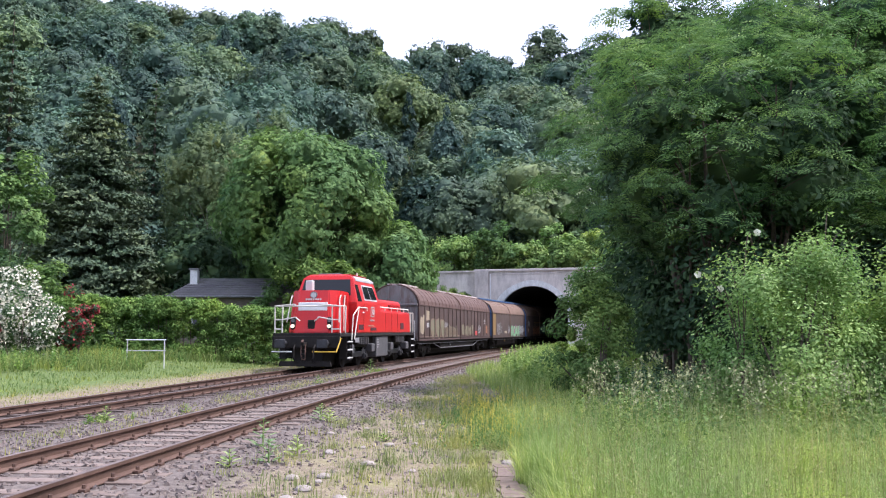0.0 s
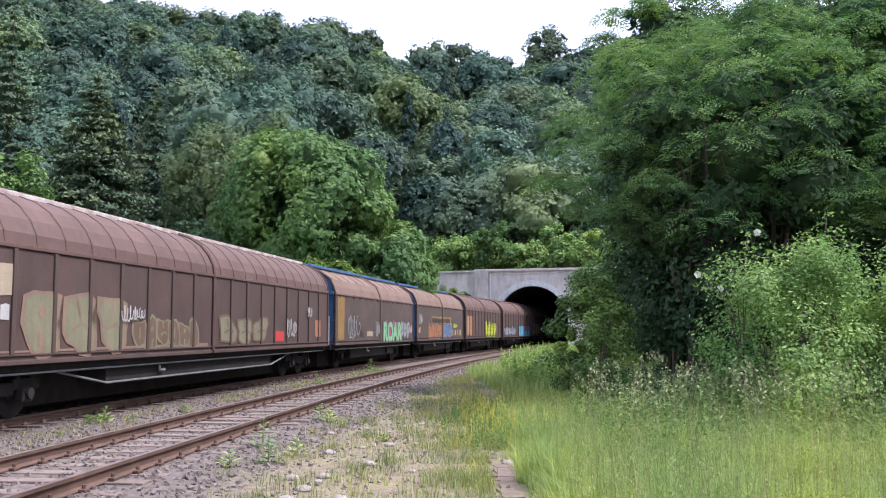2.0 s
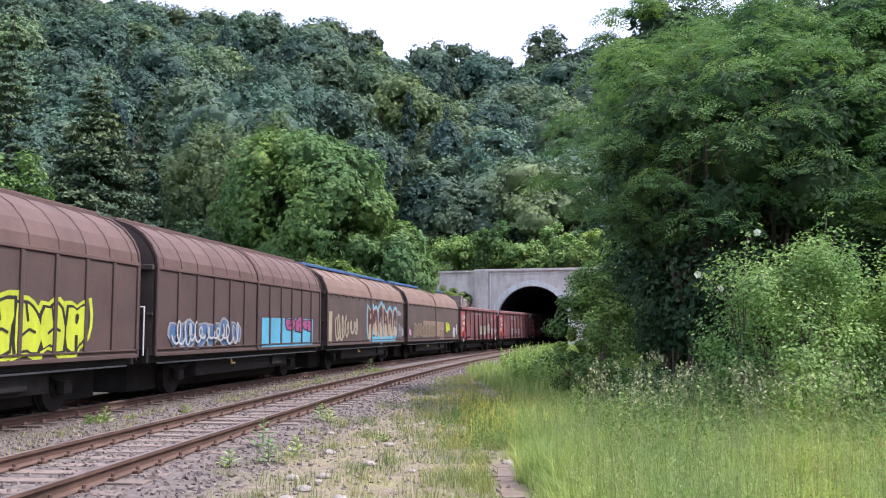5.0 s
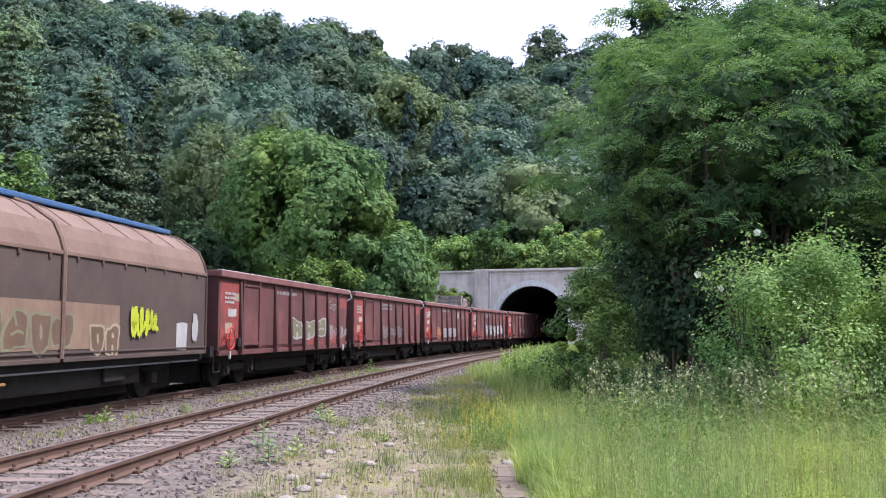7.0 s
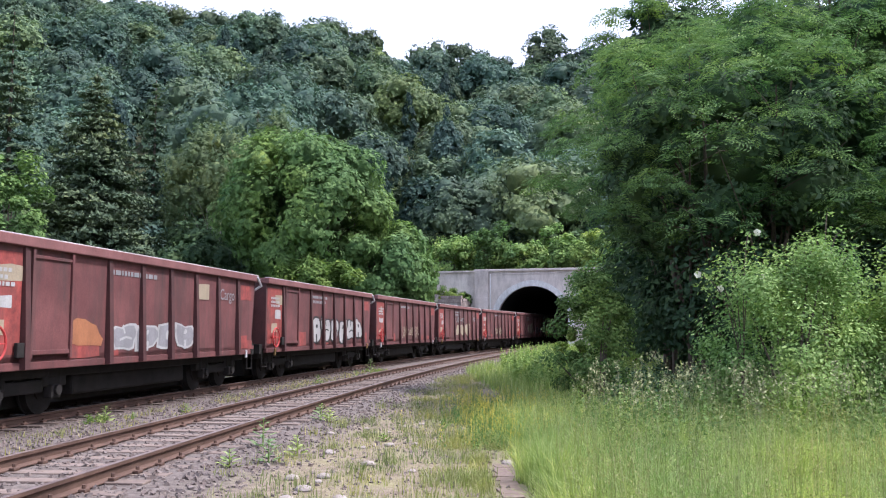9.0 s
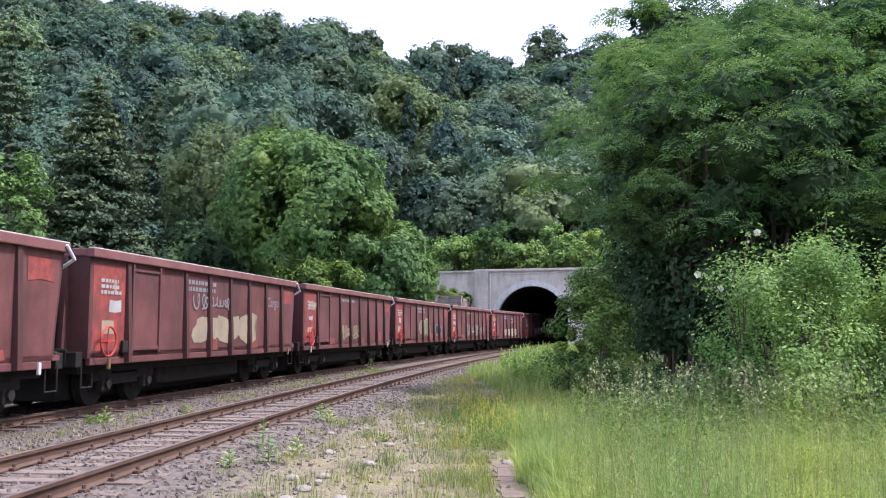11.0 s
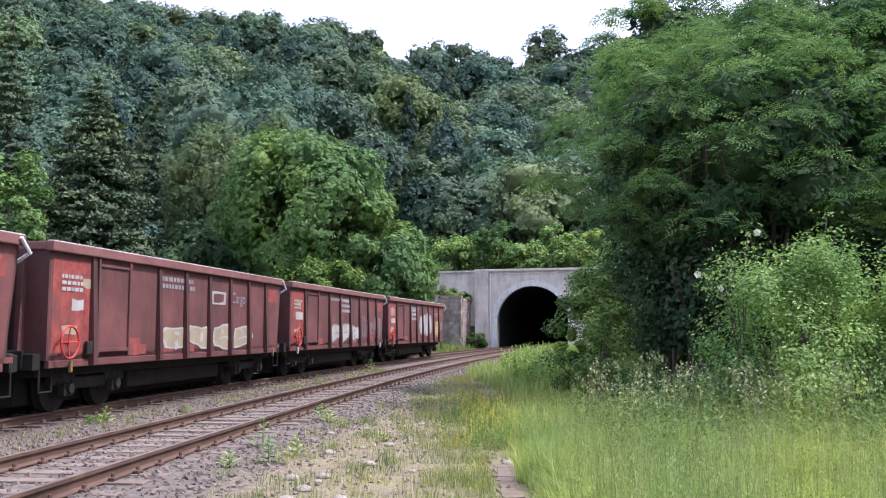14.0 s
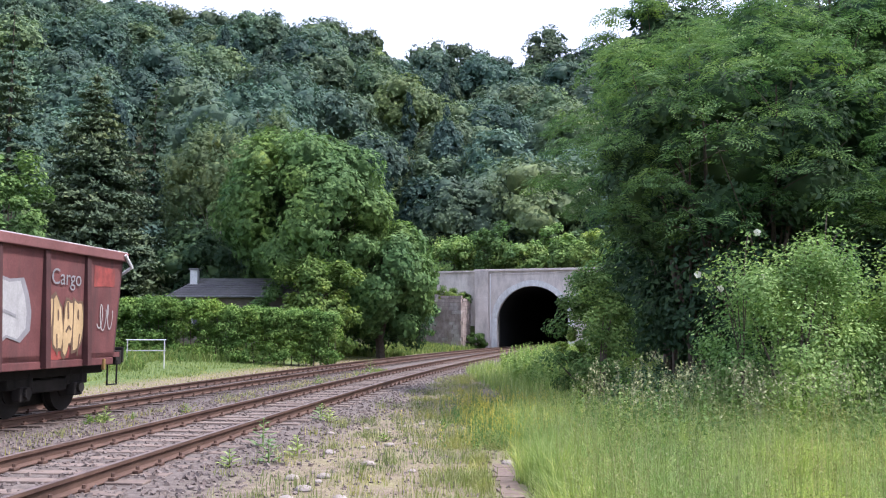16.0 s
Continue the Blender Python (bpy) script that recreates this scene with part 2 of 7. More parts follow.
def land(x, y):
    """Height of the ground."""
    x, y = np.asarray(x, float), np.asarray(y, float)
    fx, nx = far_x(y), near_x(y)
    left = fx - x                                   # metres beyond the far track
    right = x - nx
    z = -0.185 + (NEAR_Z + 0.005) * smooth(x - fx, 1.3, 3.2)
    z = z + 0.55 * smooth(left, 2.4, 9) - 0.05 * smooth(right, 1.4, 2.4) + 0.06 * smooth(right, 4, 9)
    z = z + 0.02 * vnoise(x, y, 5.0, 3) * smooth(np.abs(x - nx), 1.2, 2.5) * smooth(np.abs(x - fx), 1.2, 2.5) + 0.05 * vnoise(x, y, 17, 4) * smooth(np.abs(x - fx), 3, 9)
    a = (x - PORTAL.x) * PT.x + (y - PORTAL.y) * PT.y
    b = (x - PORTAL.x) * PN.x + (y - PORTAL.y) * PN.y
    foot = 66 + 16 * smooth(x, -40, 0)
    hill = 0.40 * np.maximum(0, y - foot) * smooth(y, foot, foot + 40)
    hill = hill + 5 * vnoise(x, y, 90, 8) * smooth(y, 110, 200) + 14 * smooth(-x, 40, 130) * smooth(y, 90, 220)
    top = 61 + 3 * vnoise(x, 0 * y, 75, 11) + 25 * smooth(-x, 22, 105)
    hill = np.where(hill > top, top + 0.05 * (hill - top), hill)
    cap = 7.15 * smooth(a, -13.5, -8.5) * smooth(b, 0.55, 0.9)
    rbank = 7.0 * smooth(a, 6.2, 12.0) * smooth(b, -28.0, -2.0) * 0.9
    side = 26 * smooth(right, 16, 75) * smooth(y, -60, 40)
    return z + np.maximum.reduce([hill * np.where(a > -14, smooth(b, 0.6, 1.2), 1.0), cap, rbank, side * np.where(b < 0.6, 1, 1)])



# ---------------------------------------------------------------- ground
def ground_material():
    m, nt, b = mat("ground", 0.95, 0, 0.2)
    at_ = nt.nodes.new("ShaderNodeAttribute")
    at_.attribute_name = "cover"
    sep = nt.nodes.new("ShaderNodeSeparateColor")
    nt.links.new(at_.outputs["Color"], sep.inputs["Color"])
    fine = noise_tex(nt, 9.0, 6, 0.75)
    mid = noise_tex(nt, 1.3, 5, 0.7)
    soil = ramp(nt, fine, [(0.3, (0.09, 0.066, 0.045)), (0.5, (0.165, 0.132, 0.095)), (0.7, (0.26, 0.225, 0.175))])
    soil = mix(nt, ramp(nt, mid, [(0.45, (0, 0, 0)), (0.65, (0.6, 0.6, 0.6))]), soil, (0.2, 0.19, 0.085))
    grass = ramp(nt, fine, [(0.3, (0.05, 0.08, 0.022)), (0.7, (0.12, 0.16, 0.05))])
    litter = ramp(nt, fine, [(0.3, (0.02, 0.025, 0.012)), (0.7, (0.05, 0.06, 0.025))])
    ball = ramp(nt, fine, [(0.3, (0.06, 0.048, 0.042)), (0.7, (0.17, 0.145, 0.13))])
    col = mix(nt, sep.outputs[0], soil, grass)
    col = mix(nt, sep.outputs[2], col, ball)
    oily = ramp(nt, fine, [(0.3, (0.025, 0.019, 0.016)), (0.7, (0.075, 0.058, 0.05))])
    st = nt.nodes.new("ShaderNodeAttribute")
    st.attribute_name = "oil"
    col = mix(nt, st.outputs["Fac"], col, oily)
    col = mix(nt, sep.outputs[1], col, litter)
    nt.links.new(col, b.inputs["Base Color"])
    bump(nt, b, fine, 0.6, 0.05)
    return m


def build_ground():
    xs = np.concatenate([np.arange(-900, -60, 30), np.arange(-60, -22, 2.0), np.arange(-22, 34, 0.5), np.arange(34, 90, 2), np.arange(90, 901, 30)])
    ys = np.concatenate([np.arange(-600, -20, 20), np.arange(-20, 0, 1.0), np.arange(0, 60, 0.5), np.arange(60, 110, 0.5), np.arange(110, 240, 4), np.arange(240, 1001, 40)])
    gx, gy = np.meshgrid(xs, ys)
    gz = land(gx, gy)
    n, w = gx.size, len(xs)
    v = np.stack([gx.ravel(), gy.ravel(), gz.ravel()], 1)
    i = (np.arange(len(ys) - 1)[:, None] * w + np.arange(w - 1)[None, :]).ravel()
    f = np.stack([i, i + 1, i + w + 1, i + w], 1)
    cx, cy = v[f].mean(1)[:, 0], v[f].mean(1)[:, 1]
    a = (cx - PORTAL.x) * PT.x + (cy - PORTAL.y) * PT.y
    b = (cx - PORTAL.x) * PN.x + (cy - PORTAL.y) * PN.y
    keep = ~((np.abs(a) < 3.6) & (b > -0.3) & (b < 1.6))
    g = raw("ground", v, f[keep], ground_material(), smooth=True)
    vx, vy = v[:, 0], v[:, 1]
    fx, nx = far_x(vy), near_x(vy)
    av = (vx - PORTAL.x) * PT.x + (vy - PORTAL.y) * PT.y
    bv = (vx - PORTAL.x) * PN.x + (vy - PORTAL.y) * PN.y
    ball = smooth(vx, fx - 2.4, fx - 1.7) * (1 - smooth(vx, nx + 1.7, nx + 2.6)) * (bv < 1)
    green = np.maximum(smooth(fx - vx, 3.0, 4.2), smooth(vx - nx, 4.6, 6.4))
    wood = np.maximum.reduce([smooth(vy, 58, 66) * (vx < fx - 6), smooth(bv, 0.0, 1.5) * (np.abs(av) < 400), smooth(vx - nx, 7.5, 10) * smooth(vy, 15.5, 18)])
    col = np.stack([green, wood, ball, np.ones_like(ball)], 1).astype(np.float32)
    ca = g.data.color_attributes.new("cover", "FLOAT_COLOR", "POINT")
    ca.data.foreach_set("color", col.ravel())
    oil = (1 - smooth(np.abs(vx - fx), 1.0, 1.7)) * (bv < 1)
    oa = g.data.attributes.new("oil", "FLOAT", "POINT")
    oa.data.foreach_set("value", oil.astype(np.float32))
    tagged(bpy.data.objects["ground"], "stony grassy ground rising into a wooded hill", "ground", kind="structure")


build_ground()


def sweep(name, fn, z, outline, y0, y1, step, material, parent):
    """A profile of (across, up) carried along a track."""
    ys = np.arange(y0, y1 + step, step)
    xs = fn(ys)
    g = np.gradient(xs, ys)
    nrm = np.sqrt(1 + g * g)
    k = len(outline)
    v = np.zeros((len(ys), k, 3))
    for j, (o, u) in enumerate(outline):
        v[:, j] = np.stack([xs + o / nrm, ys - o * g / nrm, np.full(len(ys), z + u)], 1)
    i = np.arange(len(ys) - 1)[:, None] * k
    j = np.arange(k)[None, :]
    jn = (j + 1) % k
    f = np.stack([(i + j).ravel(), (i + jn).ravel(), (i + k + jn).ravel(), (i + k + j).ravel()], 1)
    return raw(name, v.reshape(-1, 3), f, material, parent)


RAIL = [(-0.036, 0.0), (0.036, 0.0), (0.036, -0.035), (0.009, -0.055), (0.009, -0.125), (0.07, -0.148), (0.07, -0.16), (-0.07, -0.16), (-0.07, -0.148), (-0.009, -0.125), (-0.009, -0.055), (-0.036, -0.035)]


def build_track(name, fn, z, label, first, last, wood):
    tr = tagged(empty(name), label, "railway track", kind="structure")
    for side in (-0.755, 0.755):
        sweep("rail", fn, z, [(o + side, u) for o, u in RAIL], -330, 420, 1.5, RUST, tr)
        sweep("rail_head", fn, z, [(side - 0.03, 0.003), (side + 0.03, 0.003), (side + 0.03, 0.001), (side - 0.03, 0.001)], -330, 420, 1.5, RAILTOP, tr)
    bm = B()
    box(bm, -1.25, -0.12, -0.30, 1.25, 0.12, -0.155, 0.015)
    me = bpy.data.meshes.new("sleeper")
    bm.to_mesh(me)
    bm.free()
    me.materials.append(wood)
    bm = B()
    for s in (-0.755, 0.755):
        for d in (-1, 1):
            box(bm, s + d * 0.075, -0.06, -0.155, s + d * 0.15, 0.06, -0.115, 0.012)
            cyl(bm, (s + d * 0.11, 0, -0.12), (s + d * 0.11, 0, -0.075), 0.022, 6)
    mf = bpy.data.meshes.new("rail_fastening")
    bm.to_mesh(mf)
    bm.free()
    mf.materials.append(RUST)
    rnd = random.Random(5)
    y = first
    while y < last:
        m = Matrix.Translation((float(fn(y)), y, z + rnd.uniform(-0.015, 0.005))) @ pose(0, 0, 0, 0, 0, -math.degrees(math.atan(heading(fn, y))) + rnd.uniform(-0.8, 0.8))
        for nm, data in (("sleeper", me), ("rail_fastening", mf)):
            if nm == "rail_fastening" and y > 45:
                continue
            ob = new(nm, data)
            ob.parent, ob.matrix_basis = tr, m
        y += 0.62 + rnd.uniform(-0.02, 0.02)


build_track("track_far", far_x, 0.0, "rusty rails on worn sleepers in grey ballast", 2.0, 90.0, SLEEPERDARK)
build_track("track_near", near_x, NEAR_Z, "rusty rails on weathered sleepers beside the path", 2.0, 88.0, SLEEPER)


# ---------------------------------------------------------------- tunnel
def build_portal():
    pm = Matrix.Translation(PORTAL) @ Matrix(((PT.x, PN.x, 0, 0), (PT.y, PN.y, 0, 0), (0, 0, 1, 0), (0, 0, 0, 1)))
    th = tagged(empty("tunnel_portal", pm), "grey rendered tunnel portal with a pale stone arch", "tunnel portal", kind="structure")
    R, spring, n = 3.45, 2.35, 28
    arc = [(R * math.cos(math.pi * k / n), spring + R * math.sin(math.pi * k / n)) for k in range(n + 1)]
    arc = [(R * 0.97, -0.5)] + arc + [(-R * 0.97, -0.5)]
    L, RT, TOP = -5.6, 12.0, 7.25
    bm = B()
    out = []
    for (x, z) in arc:
        a = math.atan2(max(z - spring, 0), x) if z > spring - 0.01 else (0.0 if x > 0 else math.pi)
        if z <= spring + 1e-3:
            out.append((RT if x > 0 else L, z))
        else:
            out.append((L + (RT - L) * (math.cos(a) + 1) / 2, TOP))
    for d0, d1 in ((0.0, 0.5),):
        fi = [bm.verts.new((x, d0, z)) for x, z in arc]
        fo = [bm.verts.new((x, d0, z)) for x, z in out]
        bi = [bm.verts.new((x, d1, z)) for x, z in arc]
        bo = [bm.verts.new((x, d1, z)) for x, z in out]
        for i in range(len(arc) - 1):
            bm.faces.new((fi[i], fo[i], fo[i + 1], fi[i + 1]))
            bm.faces.new((bi[i], bi[i + 1], bo[i + 1], bo[i]))
            bm.faces.new((fi[i], fi[i + 1], bi[i + 1], bi[i]))
            bm.faces.new((fo[i], bo[i], bo[i + 1], fo[i + 1]))
    bmesh.ops.recalc_face_normals(bm, faces=bm.faces[:])
    part("face_wall", bm, CONCRETE, th)
    part("coping", box(B(), L - 0.1, -0.18, TOP, RT, 0.6, TOP + 0.22, 0.03), CONCRETE, th)
    part("string_course", box(B(), L + 1.45, -0.05, TOP - 0.32, RT, 0.0, TOP - 0.22, 0.015), CONCRETE, th)
    part("pilaster", box(B(), L, -0.22, -0.5, L + 1.35, 0.0, TOP - 0.004, 0.03), CONCRETE, th)
    part("drain_pipe", tube(B(), [(L + 1.55, -0.08, 0.6), (L + 1.55, -0.08, TOP - 0.25)], 0.05, 8), WHITE, th, "pale drain pipe")
    part("upper_wall", box(B(), L - 4.3, 0.35, 2.0, L, 0.8, TOP - 0.02, 0.02), CONCRETE, th)
    part("upper_coping", box(B(), L - 4.4, 0.2, TOP - 0.02, L - 0.1, 0.95, TOP + 0.15, 0.02), CONCRETE, th)
    # pale voussoirs
    nv = 25
    r2 = R + 0.55
    for k in range(nv):
        a0, a1 = math.pi * k / nv + 0.004, math.pi * (k + 1) / nv - 0.004
        bm = B()
        jut = 0.07 + 0.02 * math.sin(k * 12.9)
        ol = []
        for a, r in ((a0, R), ((a0 + a1) / 2, R), (a1, R), (a1, r2 + 0.03 * math.sin(k * 7)), ((a0 + a1) / 2, r2 + 0.03 * math.sin(k * 7)), (a0, r2 + 0.03 * math.sin(k * 7))):
            ol.append((r * math.cos(a), spring + r * math.sin(a)))
        prism(bm, ol, -jut, 0.3)
        part("arch_stone", bm, PALESTONE, th)
    for s in (-1, 1):
        z = -0.4
        k = 0
        while z < spring - 0.05:
            h = min(0.46, spring - z)
            w = 0.5 + 0.08 * (k % 2)
            x0, x1 = sorted((s * R, s * (R + w)))
            part("arch_stone", box(B(), x0, -0.075 - 0.02 * (k % 3), z + 0.008, x1, 0.3, z + h - 0.008, 0.012), PALESTONE, th)
            z += h
            k += 1
    # lining
    bm = B()
    a = [bm.verts.new((x, 0.5, z)) for x, z in arc]
    b = [bm.verts.new((x, 335.0, z)) for x, z in arc]
    for i in range(len(arc) - 1):
        bm.faces.new((a[i], a[i + 1], b[i + 1], b[i]))
    bm.faces.new(b)
    part("tunnel_lining", bm, TUNNELDARK, th)
    part("tunnel_floor", box(B(), -3.5, -0.4, -0.6, 3.5, 335.0, -0.2), TUNNELDARK, th)


build_portal()


def build_wing():
    pm = Matrix.Translation(PORTAL) @ Matrix(((PT.x, PN.x, 0, 0), (PT.y, PN.y, 0, 0), (0, 0, 1, 0), (0, 0, 0, 1)))
    th = tagged(empty("wing_wall", pm), "old crumbling stone retaining wall beside the portal", "retaining wall", kind="structure")
    rnd = random.Random(12)
    part("core", box(B(), -10.6, -2.6, -0.6, -6.35, 0.34, 4.3, 0.05), MASONRY, th)
    z, row = -0.5, 0
    while z < 4.75:
        h = rnd.uniform(0.3, 0.44)
        left = -10.9 + 0.16 * max(0, row - 3) + rnd.uniform(-0.1, 0.1)
        x = left
        while x < -6.2:
            w = rnd.uniform(0.42, 0.85)
            x1 = min(x + w, -6.2)
            if x1 - x > 0.12 and not (z > 4.1 and rnd.random() < 0.35):
                pale = -7.35 < x < -6.95
                part("stone_block", box(B(), x + 0.012, -2.78 - rnd.uniform(0, 0.09), z + 0.012, x1 - 0.012, -2.4, z + h - 0.012, 0.025), PALEDULL if pale or rnd.random() < 0.08 else MASONRY, th)
            x = x1
        z += h
        row += 1
    # return of the wall towards the portal
    z = -0.5
    while z < 4.4:
        h = rnd.uniform(0.3, 0.44)
        y = -2.4
        while y < 0.3:
            w = rnd.uniform(0.42, 0.85)
            part("stone_block", box(B(), -6.5, y + 0.012, z + 0.012, -6.2 + rnd.uniform(0, 0.06), min(y + w, 0.3) - 0.012, z + h - 0.012, 0.025), MASONRY, th)
            y += w
        z += h


build_wing()

# ---------------------------------------------------------------- plants
def rot_frames(nrm, rng):
    """Frames (n, 3, 3) whose third column is nrm, with a random turn about it."""
    nrm = nrm / np.linalg.norm(nrm, axis=1, keepdims=True)
    r = rng.normal(size=nrm.shape)
    a = np.cross(nrm, r)
    a /= np.linalg.norm(a, axis=1, keepdims=True) + 1e-9
    b = np.cross(nrm, a)
    return np.stack([a, b, nrm], 2)


def scatter(tv, tf, pos, frames, scale):
    tv, tf = np.asarray(tv, float), np.asarray(tf, int)
    v = np.einsum("nij,kj->nki", frames, tv) * scale[:, None, None] + pos[:, None, :]
    f = tf[None] + (np.arange(len(pos)) * len(tv))[:, None, None]
    return v.reshape(-1, 3), f.reshape(-1, tf.shape[1])


LEAF = ([(0, -0.5, 0), (0.27, -0.05, 0.06), (0, 0.5, 0.0), (-0.27, -0.05, 0.06)], [(0, 1, 2, 3)])


def spray(n, width, droop):
    """A twig of n pairs of leaflets."""
    v, f = [], []
    for i in range(n):
        t = i / n
        for s in (-1, 1):
            b = len(v)
            y, z = t - 0.5, -droop * t * t
            w = width * (1 - 0.5 * abs(t - 0.45))
            v += [(0, y, z), (s * w * 0.5, y + 0.02, z + 0.03), (s * w, y + 0.14, z - 0.02), (s * w * 0.45, y + 0.15, z + 0.02)]
            f.append((b, b + 1, b + 2, b + 3))
    return v, f


FEATHER = spray(4, 0.46, 0.3)
TUFT = ([(-0.5, -0.3, 0.0), (0.1, -0.5, 0.08), (0.5, 0.2, -0.04), (-0.1, 0.5, 0.06), (0.0, -0.2, -0.3), (0.25, 0.3, 0.25), (-0.1, 0.5, 0.5), (-0.35, 0.1, 0.2)], [(0, 1, 2, 3), (4, 5, 6, 7)])

NEEDLES = ([(x * 0.5, y * 1.1, z * 0.7) for x, y, z in TUFT[0]], TUFT[1])


def cloud(centres, radii, per, size, rng, tmpl=LEAF, flat=0.75, up=0.6, wild=0.45, inner=0.45, core=None, form=0.7):
    """Leaves gathered in clumps, facing out and up."""
    c = np.repeat(np.asarray(centres, float), per, 0)
    r = np.repeat(np.asarray(radii, float), per)
    d = rng.normal(size=c.shape)
    d /= np.linalg.norm(d, axis=1, keepdims=True)
    k = (inner + (1 - inner) * rng.random(len(c))) * r
    p = c + d * k[:, None] * np.array([1, 1, flat])
    n = d * 0.8 + np.array([0, 0, up]) + rng.normal(size=c.shape) * wild
    if core is not None:
        q = c - np.asarray(core, float)
        n = n + form * q / (np.linalg.norm(q, axis=1, keepdims=True) + 1e-6)
    return scatter(*tmpl, p, rot_frames(n, rng), size * (0.65 + 0.7 * rng.random(len(c))))


def crown_clumps(w, h, n, rng, low=0.0, clump=0.16, lob=0.22):
    """Clump centres over an uneven ellipsoid of width w and height h whose base is at z = 0."""
    u = rng.random(n) * 2 * np.pi
    cz = rng.uniform(-0.85 + low, 1.0, n)
    rr = np.sqrt(np.maximum(0, 1 - cz * cz))
    bumps = 1 + lob * np.sin(2 * u + rng.random() * 6) * np.cos(3 * cz + rng.random() * 6) + lob * 0.7 * np.sin(5 * u + 4 * cz + rng.random() * 6)
    k = (0.62 + 0.38 * rng.random(n) ** 0.5) * bumps
    c = np.stack([rr * np.cos(u) * k * w / 2, rr * np.sin(u) * k * w / 2, h / 2 + cz * k * h / 2], 1)
    return c, clump * w * (0.6 + 0.7 * rng.random(n))


def quad_ball():
    """A small ball of 24 four-sided faces."""
    bm = B()
    bmesh.ops.create_cube(bm, size=2.0)
    bmesh.ops.subdivide_edges(bm, edges=bm.edges[:], cuts=1, use_grid_fill=True)
    bm.verts.ensure_lookup_table()
    v = [tuple(q.co.normalized()) for q in bm.verts]
    f = [tuple(q.index for q in fc.verts) for fc in bm.faces]
    bm.free()
    return v, f


QUADBALL = quad_ball()


def branchlet(n, spread, seed, broad=1.0):
    """A loose fan of n leaf blades round one twig's end."""
    r = random.Random(seed)
    v, f = [], []
    for i in range(n):
        a = 6.283 * i / n + r.uniform(-0.4, 0.4)
        o = spread * r.uniform(0.5, 1.0)
        cx, cy, cz = o * math.cos(a), o * math.sin(a), r.uniform(-0.22, 0.22)
        l, w = r.uniform(0.3, 0.42), r.uniform(0.13, 0.2) * broad
        ux, uy = math.cos(a + r.uniform(-0.7, 0.7)), math.sin(a + r.uniform(-0.7, 0.7))
        b = len(v)
        t = r.uniform(-0.16, 0.16)
        v += [(cx - ux * l, cy - uy * l, cz - t), (cx + uy * w, cy - ux * w, cz + 0.04), (cx + ux * l, cy + uy * l, cz + t), (cx - uy * w, cy + ux * w, cz + 0.04)]
        f.append((b, b + 1, b + 2, b + 3))
    return v, f


FAN = branchlet(3, 0.34, 4, 1.45)
FAN4 = branchlet(5, 0.4, 7)


def lobed(w, h, lobes, per, size, rng, low=-0.55, lobe=0.3, facing=False, tmpl=FAN, wild=0.2, heart=0.84, flat=0.85, up=0.3, hang=0.0):
    """A crown of rounded boughs: each bough a mass of leaves that face outwards round a leafy heart."""
    i = np.arange(lobes) + 0.5
    cz = low + (1 - low) * i / lobes + rng.normal(size=lobes) * 0.06
    cz = np.clip(cz, -0.98, 0.98)
    u = i * 2.39996 + rng.random() * 6.28 + rng.normal(size=lobes) * 0.3
    rr = np.sqrt(1 - cz * cz)
    d0 = np.stack([rr * np.cos(u), rr * np.sin(u), cz], 1)
    k = 0.7 * (0.82 + 0.36 * rng.random(lobes))
    c = d0 * k[:, None] * (w / 2, w / 2, h / 2) + (0, 0, h / 2)
    r = lobe * min(w, h * 1.1) * (0.7 + 0.55 * rng.random(lobes))
    if facing:
        keep = ((d0[:, 1] < 0.15) & (d0[:, 2] > -0.3)) | (d0[:, 2] > 0.8)
        d0, c, r = d0[keep], c[keep], r[keep]
    c = np.concatenate([c, [(0, 0, h * 0.5)]])
    r = np.append(r, min(w, h) * 0.33)
    d0 = np.concatenate([d0, [(0, 0, 1)]])
    m = len(c)
    D0, C, R = np.repeat(d0, per, 0), np.repeat(c, per, 0), np.repeat(r, per)
    d = rng.normal(size=C.shape)
    d /= np.linalg.norm(d, axis=1, keepdims=True)
    d = d + 0.55 * D0
    d /= np.linalg.norm(d, axis=1, keepdims=True)
    reach = 0.74 + 0.38 * rng.random(len(C))
    p = C + d * (R * reach)[:, None] * (1, 1, flat)
    p[:, 2] -= hang * rng.random(len(C)) ** 2
    n = d + 0.35 * D0 + np.array([0, 0, up]) + rng.normal(size=C.shape) * wild
    v, f = scatter(*tmpl, p, rot_frames(n, rng), size * (0.7 + 0.6 * rng.random(len(p))))
    fr = rot_frames(rng.normal(size=(m, 3)), rng)
    v2, f2 = scatter(*QUADBALL, np.zeros((m, 3)), fr, r * heart)
    v2 = v2 * (1, 1, flat) + np.repeat(c, 26, 0)
    v2 = v2 + rng.normal(size=v2.shape) * 0.1 * np.repeat(r, 26)[:, None]
    return np.concatenate([v, v2]), np.concatenate([f, f2 + len(v)]), c


